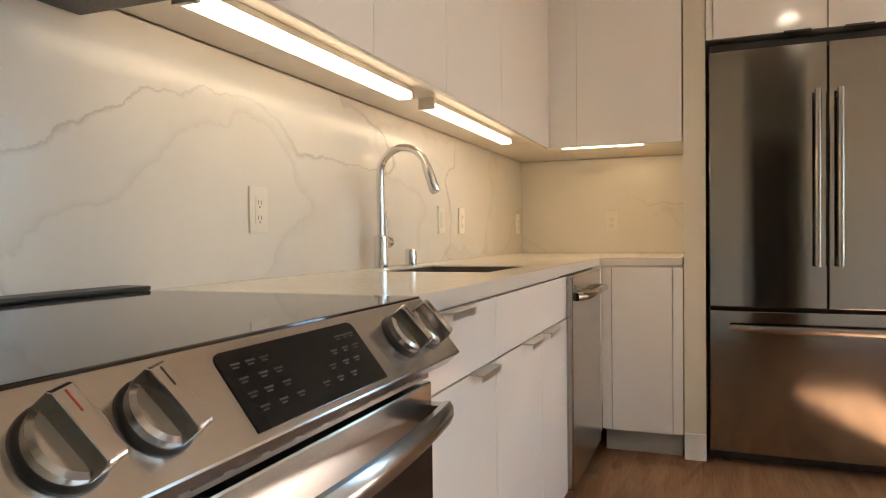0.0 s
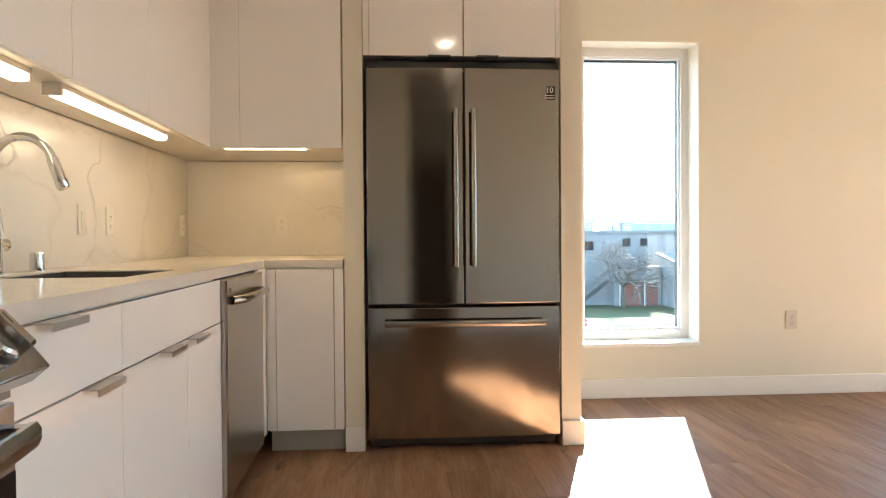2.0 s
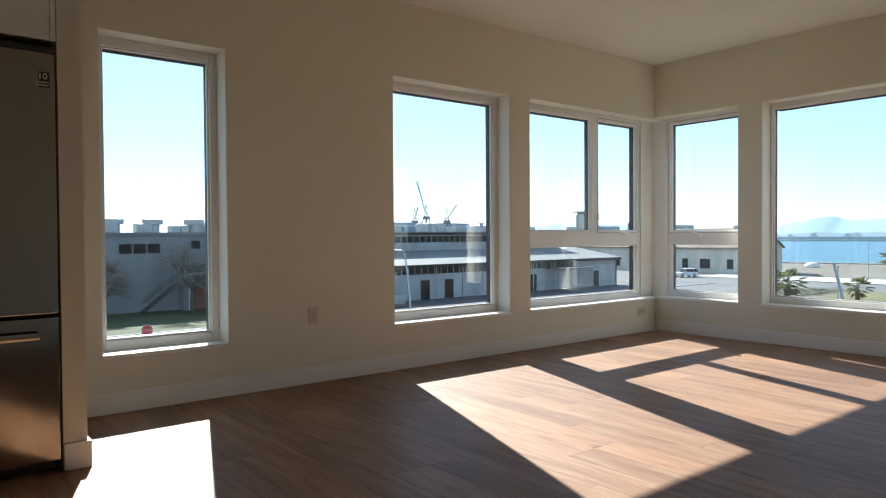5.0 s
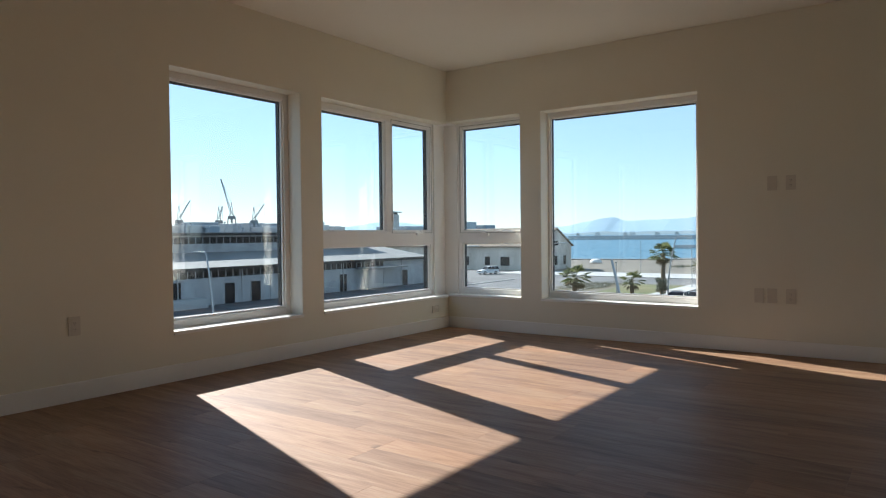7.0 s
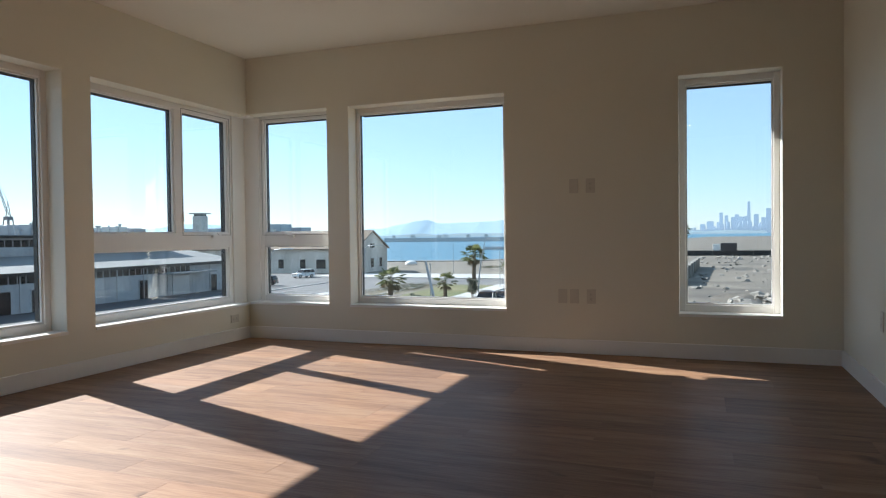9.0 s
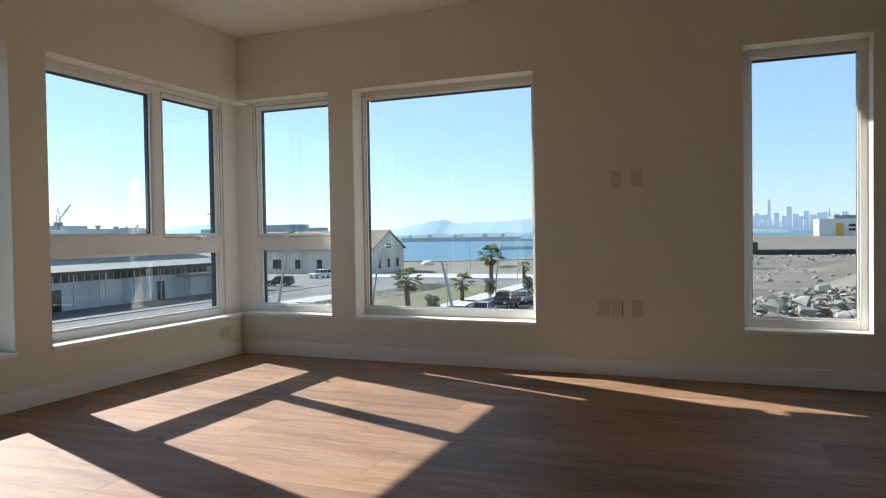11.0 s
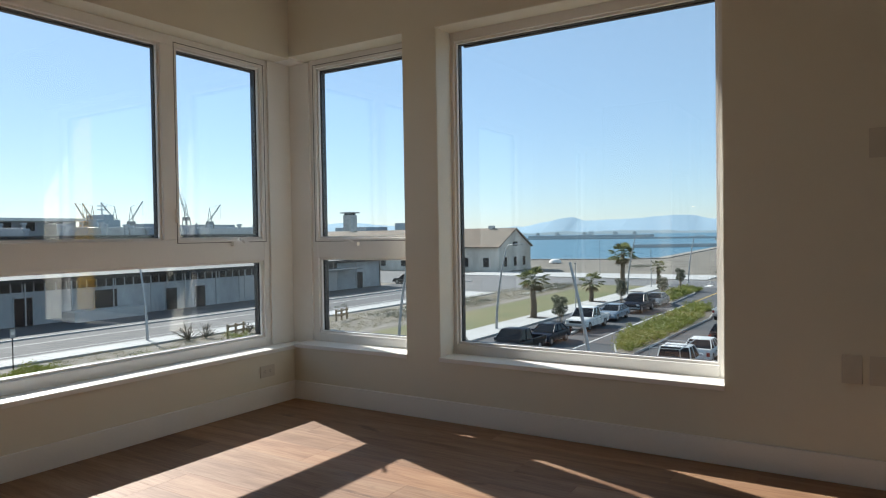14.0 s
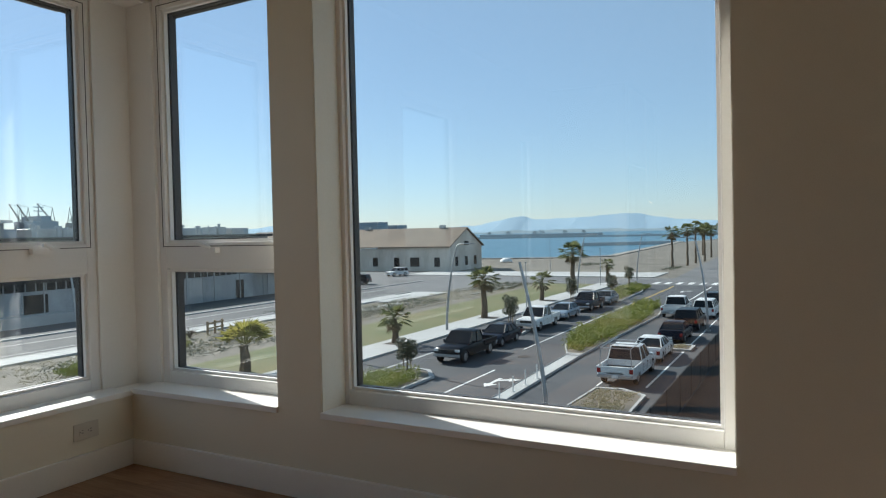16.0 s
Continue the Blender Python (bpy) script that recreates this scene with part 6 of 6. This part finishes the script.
for k in range(15):
    f = k / 15
    boxes("step", [(gx(12.2) + f * 3.68, gx(12.2) + f * 3.68 + 0.27, by1 - 2.7, by1 - 1.7, G + 0.15 + f * 2.9, G + 0.19 + f * 2.9)], M_MESH, es)

# old hangar by the water
hg = building("hangar", "faded stucco gabled hangar with a brown roof")
hx0, hx1, hy0, hy1 = gx(111.5), gx(125.5), gy(57.4), gy(112)
ev, rz = -1.75, 2.0
boxes("wall", [(hx0, hx1, hy0 + 0.15, hy1, G, ev)], M_HANGAR, hg)
bm = bmesh.new()
xm = (hx0 + hx1) / 2
prism(bm, [(hx0, G), (hx1, G), (hx1, ev), (xm, rz), (hx0, ev)], "y", hy0, hy0 + 0.15)
part("gable", bm, M_HANGAR, hg)
for a, b in ((hx0 - 0.5, xm), (hx1 + 0.5, xm)):
    bm = bmesh.new()
    zz = ev - 0.16
    prism(bm, [(a, zz), (b, rz), (b, rz + 0.25), (a, zz + 0.25)], "y", hy0 - 0.4, hy1)
    part("roof", bm, M_ROOFB, hg)
for k, yy in enumerate((59.5, 64, 68.5, 73.5, 78, 84, 90, 97)):
    w = 2.2 if k % 3 == 1 else 1.3
    wn_ = boxes("window", [(hx0 - 0.05, hx0 + 0.05, gy(yy), gy(yy) + w, G + 1.0, G + 2.9)], M_DARKWIN, hg)
    boxes("sill", [(hx0 - 0.15, hx0, gy(yy) - 0.1, gy(yy) + w + 0.1, G + 0.9, G + 1.0)], M_CONC, wn_)
for a in (0.2, 0.5, 0.78):
    boxes("window", [(hx0 + (hx1 - hx0) * a - 0.6, hx0 + (hx1 - hx0) * a + 0.6, hy0 - 0.05, hy0 + 0.02, G + 1.0, G + 2.9)], M_DARKWIN, hg)
boxes("vent_louvre", [(xm - 1.1, xm + 1.1, hy0 - 0.05, hy0 + 0.02, -1.6, -0.7)], M_DARKWIN, hg)
for yy in (62, 80, 98):
    boxes("ridge_vent", [(xm - 0.4, xm + 0.4, gy(yy), gy(yy) + 1.2, rz + 0.1, rz + 0.8)], M_GALV, hg)

# water tower block, ship and dock cranes beyond the roofs
tw = building("roof_tower", "small square tower with an overhanging flat roof")
boxes("shaft", [(170.6, 173.8, 143, 146.2, G, 7.9)], M_WHITEWALL, tw)
boxes("lookout", [(170.9, 173.5, 143.3, 145.9, 7.9, 8.5)], M_DARKWIN, tw)
boxes("roof", [(169.9, 174.5, 142.3, 146.9, 8.5, 8.85)], M_ROOFG, tw)
sh = tagged(new("ship"), "grey naval ship moored beyond the warehouse roofs", "ship")
boxes("hull", [(170, 520, 505, 560, G - 3, 11.0)], M_SHIP, sh, bevel=0.8)
for a, b, z in ((180, 240, 13), (304, 324, 17), (310, 318, 21), (345, 372, 14), (398, 440, 13.5)):
    boxes("superstructure", [(a, b, 512 - z * 0.05, 535 + z * 0.05, 10.6, z)], M_SHIP, sh, bevel=0.3)
bm = bmesh.new()
tube(bm, [(314, 520, 21), (314, 520, 31)], [0.6, 0.2], 6)
for z in (25, 28):
    tube(bm, [(310, 520, z), (318, 520, z)], 0.35, 5)
part("mast", bm, M_SHIP, sh)


def dock_crane(x, y, base, top, reach, label):
    t = thing("dock_crane", pose(x, y, 0), label, "crane", "dock cranes")
    bm = bmesh.new()
    for s in (-4, 4):
        tube(bm, [(s, -4, G), (s * 0.5, -2, base + 8)], 0.5, 5)
        tube(bm, [(s, 4, G), (s * 0.5, 2, base + 8)], 0.5, 5)
    tube(bm, [(-2, 0, base + 8), (0, 0, base + 20), (2, 0, base + 8)], 0.4, 5)
    part("portal", bm, M_CRANE, t)
    boxes("cab", [(-2.4, 2.4, -2.4, 2.4, base + 5, base + 8)], M_CRANE, t, bevel=0.2)
    bm = bmesh.new()
    tip = Vector((reach, 0, top))
    for s in (-1.2, 1.2):
        tube(bm, [(0, s, base + 9), tip + Vector((0, s * 0.3, 0))], 0.27, 5)
    for k in range(8):
        a, b = Vector((0, -1.2, base + 9)).lerp(tip, k / 8), Vector((0, 1.2, base + 9)).lerp(tip, (k + 1) / 8)
        tube(bm, [a, b], 0.15, 4)
    part("boom", bm, M_CRANE, t)
    bm = bmesh.new()
    tube(bm, [(0, 0, base + 20), tip], 0.12, 4)
    tube(bm, [tip, tip + Vector((0, 0, -top * 0.4))], 0.1, 4)
    part("cables", bm, M_CRANE, t)


dock_crane(389, 515, 12, 53, -11, "tall lattice dock crane with a raised boom")
dock_crane(379, 520, 8, 29, 4, "pale dock crane with a short raised boom")
dock_crane(402, 500, 8, 31, 12, "pale dock crane with a slanted boom")
dock_crane(339, 520, 8, 33, 11, "pale dock crane with a slanted boom")
dock_crane(303, 525, 8, 30, -8, "pale dock crane with a slanted boom")
dock_crane(309, 525, 8, 30, -8, "pale dock crane with a slanted boom")
dock_crane(328, 525, 8, 31, -12, "pale dock crane with a slanted boom")
pm = building("port_sheds", "low grey port sheds along the horizon")
for a, b, y0, z in ((120, 190, 330, 3.0), (200, 260, 300, 2.4), (270, 330, 260, 3.2), (330, 352, 265, 6.5), (360, 372, 240, 9.0), (380, 392, 238, 7.0), (260, 300, 210, 2.0)):
    boxes("shed", [(a, b, y0, y0 + 25, G, z)], M_SHIP if z > 5 else M_ROOFG, pm, bevel=0.2)

# white dome canopies near the water
for a, b in ((148, 61.6),):
    dc = thing("dome_canopy", pose(gx(a), gy(b), G), "low white dome shelter near the water", "canopy", "dome canopies")
    bm = bmesh.new()
    rings = []
    for k in range(6):
        r, z = 1.6 * math.cos(k * 0.27), 0.2 + 0.95 * math.sin(k * 0.30)
        rings.append([bm.verts.new((r * math.cos(q * math.pi / 10), r * math.sin(q * math.pi / 10), z)) for q in range(20)])
    for r0, r1 in zip(rings, rings[1:]):
        for q in range(20):
            bm.faces.new((r0[q], r0[(q + 1) % 20], r1[(q + 1) % 20], r1[q]))
    bm.faces.new(rings[-1])
    part("dome", bm, M_LINE, dc, smooth=True)
    for q in range(4):
        bm = bmesh.new()
        a2 = q * math.pi / 2
        tube(bm, [(1.5 * math.cos(a2), 1.5 * math.sin(a2), 0), (1.5 * math.cos(a2), 1.5 * math.sin(a2), 0.3)], 0.06, 6)
        part("post", bm, M_GALV, dc)

# ---- dirt lot: rubble, mound, barrier, containers, far hall ----
def rock(bm, rng, c, s):
    pts = [Vector((rng.gauss(0, 1), rng.gauss(0, 1), rng.gauss(0, 1))).normalized() * s * rng.uniform(0.7, 1.15) for _ in range(10)]
    sq = Vector((rng.uniform(0.7, 1.5), rng.uniform(0.7, 1.3), rng.uniform(0.35, 0.8)))
    vs = [bm.verts.new((p.x * sq.x + c[0], p.y * sq.y + c[1], p.z * sq.z + c[2])) for p in pts]
    ret = bmesh.ops.convex_hull(bm, input=vs)
    bmesh.ops.delete(bm, geom=[g for g in ret["geom_interior"] if isinstance(g, bmesh.types.BMVert)], context="VERTS")


rng = random.Random(77)
bm_all = bmesh.new()
for k in range(900):
    u, v = rng.gauss(0, 1), rng.gauss(0, 1)
    x, y = 66 + u * 6.0, -14.5 + v * 4.4
    hgt = 2.6 * math.exp(-(u * u + v * v) * 0.45)
    one = bmesh.new()
    rock(one, rng, (x, y, G + rng.uniform(0, 1) * hgt), rng.choice((0.16, 0.22, 0.3, 0.4, 0.55, 0.8)) * rng.uniform(0.7, 1.3))
    tmp = bpy.data.meshes.new("tmp")
    one.to_mesh(tmp)
    one.free()
    bm_all.from_mesh(tmp)
    bpy.data.meshes.remove(tmp)
for k in range(420):
    x, y = rng.uniform(48, 225), rng.uniform(-60, -2)
    one = bmesh.new()
    rock(one, rng, (x, y, G + 0.06), rng.uniform(0.12, 0.45) * (1 + x / 160))
    tmp = bpy.data.meshes.new("tmp")
    one.to_mesh(tmp)
    one.free()
    bm_all.from_mesh(tmp)
    bpy.data.meshes.remove(tmp)
tagged(part("rubble_heap", bm_all, M_ROCK), "heap of broken concrete and stone in the dirt", "rubble", kind="stuff")
for x, y, z in ((61.5, -15.2, G + 1.3), (63.5, -19.0, G + 1.6)):
    bm = bmesh.new()
    g_ = [[bm.verts.new((x + i * 0.28 + rng.uniform(-.05, .05), y + j * 0.3, z + 0.22 * noise.noise(Vector((i, j, x))))) for j in range(6)] for i in range(6)]
    for i in range(5):
        for j in range(5):
            bm.faces.new((g_[i][j], g_[i + 1][j], g_[i + 1][j + 1], g_[i][j + 1]))
    ob = part("tarpaulin", bm, M_TARP, smooth=True)
    tagged(ob, "crumpled pale blue tarpaulin on the rubble", "tarpaulin", "tarpaulins")
    md = ob.modifiers.new("thick", "SOLIDIFY")
    md.thickness = 0.03


def mound(name, x, y, rx, ry, h, seed, label):
    bm = bmesh.new()
    n = 22
    g_ = []
    for i in range(n + 1):
        row = []
        for j in range(n + 1):
            u, v = i / n * 2 - 1, j / n * 2 - 1
            f = max(0.0, 1 - u * u - v * v)
            row.append(bm.verts.new((x + u * rx, y + v * ry, G - 0.05 + h * f * (0.8 + 0.5 * noise.noise(Vector((u * 3, v * 3, seed)))))))
        g_.append(row)
    for i in range(n):
        for j in range(n):
            bm.faces.new((g_[i][j], g_[i + 1][j], g_[i + 1][j + 1], g_[i][j + 1]))
    tagged(part(name, bm, M_SAND, smooth=True), label, "mound")


mound("dirt_mound", 95, -24, 14, 8, 3.2, 5, "low mound of brown dirt behind the rubble")
mound("dirt_mound", 80, -9, 6, 4, 1.0, 6, "low spread heap of brown dirt")
mound("dirt_mound", 150, -30, 20, 14, 1.8, 7, "low spread heap of brown dirt")
ba = tagged(new("road_barrier"), "long dark low barrier across the dirt lot", "barrier")
for k in range(26):
    boxes("segment", [(232, 232.6, -140 + k * 6.0, -140 + k * 6.0 + 5.9, G, G + 1.7)], M_MESH, ba)
sheet("lot_road", [(233, -400), (246, -400), (246, 20), (233, 20)], G, G + 0.06, M_ASPH2, "grey road across the dirt lot", "road")
rw = tagged(new("retaining_wall"), "low concrete wall along a dug pit", "wall")
for k in range(7):
    boxes("segment", [(100 + k * 8, 107.9 + k * 8, -2.0 - k * 0.35, -1.4 - k * 0.35, G, G + 2.2)], M_ROCK, rw, bevel=0.03)
boxes("pit_wall", [(100, 156, -1.3, 2.0, G, G + 2.0)], M_ROCK, rw)
tk = tagged(new("box_truck"), "white truck with a brown container on the lot", "truck")
boxes("cab", [(262, 264.4, -11.0, -8.6, G + 0.6, G + 3.2)], M_LINE, tk, bevel=0.15)
boxes("container", [(262, 264.5, -16.6, -11.2, G + 0.9, G + 3.6)], M_BROWNC, tk, bevel=0.05)
for y in (-9.6, -12.4, -15.4):
    bm = bmesh.new()
    tube(bm, [(261.9, y, G + 0.5), (262.3, y, G + 0.5)], 0.5, 12)
    part("wheel", bm, M_TYRE, tk)
ct3 = tagged(boxes("shipping_container", [(262, 264.5, -62, -48, G, G + 3.4)], M_BROWNC, bevel=0.05), "dark brown shipping container across the lot", "container")
ah = building("airfield_hall", "white airfield hall with a red band, far off")
boxes("wall", [(900, 950, -200, -112, G, 13)], M_LINE, ah)
boxes("roof_block", [(905, 950, -195, -128, 13, 17)], M_ROOFG, ah)
boxes("red_band", [(899.4, 900, -200, -158, 5, 12)], M_STOP, ah)
boxes("hall_door", [(899.4, 900, -137, -129, G, 8)], M_YELLOW, ah)
for k in range(2):
    windows_row(ah, -155, -142, 899.3, -1 + k * 5, 1.5 + k * 5, 4, axis="y")

# ---- the far distance ----
def ridge(name, x, pts, seed, material, label, depth=300):
    """A long hill range whose crest follows height points along y."""
    bm = bmesh.new()
    cr, ft = [], []
    y0, y1 = pts[0][0], pts[-1][0]
    n = 120
    for k in range(n + 1):
        y = y0 + (y1 - y0) * k / n
        for (a, ha), (b, hb) in zip(pts, pts[1:]):
            if min(a, b) <= y <= max(a, b):
                f = (y - a) / (b - a)
                f = f * f * (3 - 2 * f)
                z = ha + (hb - ha) * f
                break
        z += 4.0 * noise.noise(Vector((y * 0.012, seed, 0))) + 1.6 * noise.noise(Vector((y * 0.05, seed, 1)))
        cr.append(bm.verts.new((x + depth, y, z)))
        ft.append((bm.verts.new((x, y, G - 2)), bm.verts.new((x + 2 * depth, y, G - 2))))
    for k in range(n):
        bm.faces.new((ft[k][0], ft[k + 1][0], cr[k + 1], cr[k]))
        bm.faces.new((cr[k], cr[k + 1], ft[k + 1][1], ft[k][1]))
    tagged(part(name, bm, material, smooth=True), label, "hills", kind="structure")


# far land, islet trees and towers carry the haze in colour and glow
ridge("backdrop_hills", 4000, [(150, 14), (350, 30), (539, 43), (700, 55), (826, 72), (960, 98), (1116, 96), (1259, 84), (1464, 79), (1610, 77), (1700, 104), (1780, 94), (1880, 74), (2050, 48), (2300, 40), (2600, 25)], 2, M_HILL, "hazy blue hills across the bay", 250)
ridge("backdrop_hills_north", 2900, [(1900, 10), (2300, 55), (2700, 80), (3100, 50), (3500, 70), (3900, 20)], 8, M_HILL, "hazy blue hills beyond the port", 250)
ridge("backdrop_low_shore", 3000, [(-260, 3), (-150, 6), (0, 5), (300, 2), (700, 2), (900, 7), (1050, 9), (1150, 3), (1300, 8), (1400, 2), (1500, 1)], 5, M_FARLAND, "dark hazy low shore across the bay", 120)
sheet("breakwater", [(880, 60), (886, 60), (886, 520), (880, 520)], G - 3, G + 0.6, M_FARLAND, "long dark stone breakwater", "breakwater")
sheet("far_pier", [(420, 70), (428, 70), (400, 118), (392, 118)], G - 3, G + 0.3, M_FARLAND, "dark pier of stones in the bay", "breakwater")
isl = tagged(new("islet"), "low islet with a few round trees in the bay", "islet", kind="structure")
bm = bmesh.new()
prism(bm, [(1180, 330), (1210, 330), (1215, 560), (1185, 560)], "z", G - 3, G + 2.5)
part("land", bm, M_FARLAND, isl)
rng = random.Random(5)
for y, r in ((395, 5), (440, 7), (452, 5), (505, 6), (545, 4), (360, 4)):
    bm = bmesh.new()
    leaf_cloud(bm, rng, (1195, y, G + 5.5), (r, r, r * 0.75), 260, 1.1)
    part("tree_crown", bm, M_FARLAND, isl)
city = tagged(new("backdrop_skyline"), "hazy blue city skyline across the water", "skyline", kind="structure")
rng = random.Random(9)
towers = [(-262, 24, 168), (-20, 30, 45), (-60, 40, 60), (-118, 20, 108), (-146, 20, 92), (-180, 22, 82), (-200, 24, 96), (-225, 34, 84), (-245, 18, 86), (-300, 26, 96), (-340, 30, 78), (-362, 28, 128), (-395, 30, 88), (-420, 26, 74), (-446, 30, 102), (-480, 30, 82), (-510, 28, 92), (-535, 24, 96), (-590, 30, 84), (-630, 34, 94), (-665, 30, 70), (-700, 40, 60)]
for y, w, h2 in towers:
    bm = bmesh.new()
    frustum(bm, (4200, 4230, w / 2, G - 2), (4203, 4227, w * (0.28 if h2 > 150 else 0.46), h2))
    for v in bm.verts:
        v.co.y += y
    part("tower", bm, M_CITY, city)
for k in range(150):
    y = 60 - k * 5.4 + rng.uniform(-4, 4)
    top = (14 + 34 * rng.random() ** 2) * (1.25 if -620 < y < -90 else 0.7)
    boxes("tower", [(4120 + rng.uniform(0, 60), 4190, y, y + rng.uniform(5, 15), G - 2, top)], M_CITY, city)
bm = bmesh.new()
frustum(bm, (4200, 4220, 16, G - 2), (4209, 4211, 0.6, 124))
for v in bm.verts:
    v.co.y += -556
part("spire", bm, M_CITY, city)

# ---- floor planks, one by one, last ----
floor = tagged(boxes("floor", [(X0, 0.0, Y0 - 0.2, 0.0, -0.2, -0.012)], M_GAP), "brown wood-look plank floor with pale sun patches", "floor", kind="structure")
PW, PL = 0.181, 1.22


def plank_mesh(length):
    bm = bmesh.new()
    w, l, c = PW / 2 - 0.0001, length / 2 - 0.0001, 0.0008
    lo = [bm.verts.new(p) for p in ((-w, -l, -0.011), (w, -l, -0.011), (w, l, -0.011), (-w, l, -0.011))]
    mid = [bm.verts.new(p) for p in ((-w, -l, -c * 0.7), (w, -l, -c * 0.7), (w, l, -c * 0.7), (-w, l, -c * 0.7))]
    top = [bm.verts.new(p) for p in ((-w + c, -l + c, 0), (w - c, -l + c, 0), (w - c, l - c, 0), (-w + c, l - c, 0))]
    bm.faces.new(top)
    for a, b in ((lo, mid), (mid, top)):
        for k in range(4):
            bm.faces.new((a[k], a[(k + 1) % 4], b[(k + 1) % 4], b[k]))
    me = bpy.data.meshes.new("plank")
    bm.to_mesh(me)
    bm.free()
    me.materials.append(M_PLANK)
    return me


plank_cache = {}
x, col = 0.0, 0
while x > X0 + 0.02:
    y, first = 0.0, (0.305, 0.915, 0.61, 1.22)[(col * 3 + col // 4) % 4]
    while y > Y0 + 0.01:
        ln = round(min(first if y == 0.0 else PL, y - Y0), 3)
        if ln not in plank_cache:
            plank_cache[ln] = plank_mesh(ln)
        ob = new("plank", plank_cache[ln])
        ob.parent = floor
        ob.location = (x - PW / 2, y - ln / 2, 0)
        y -= ln
    x -= PW
    col += 1
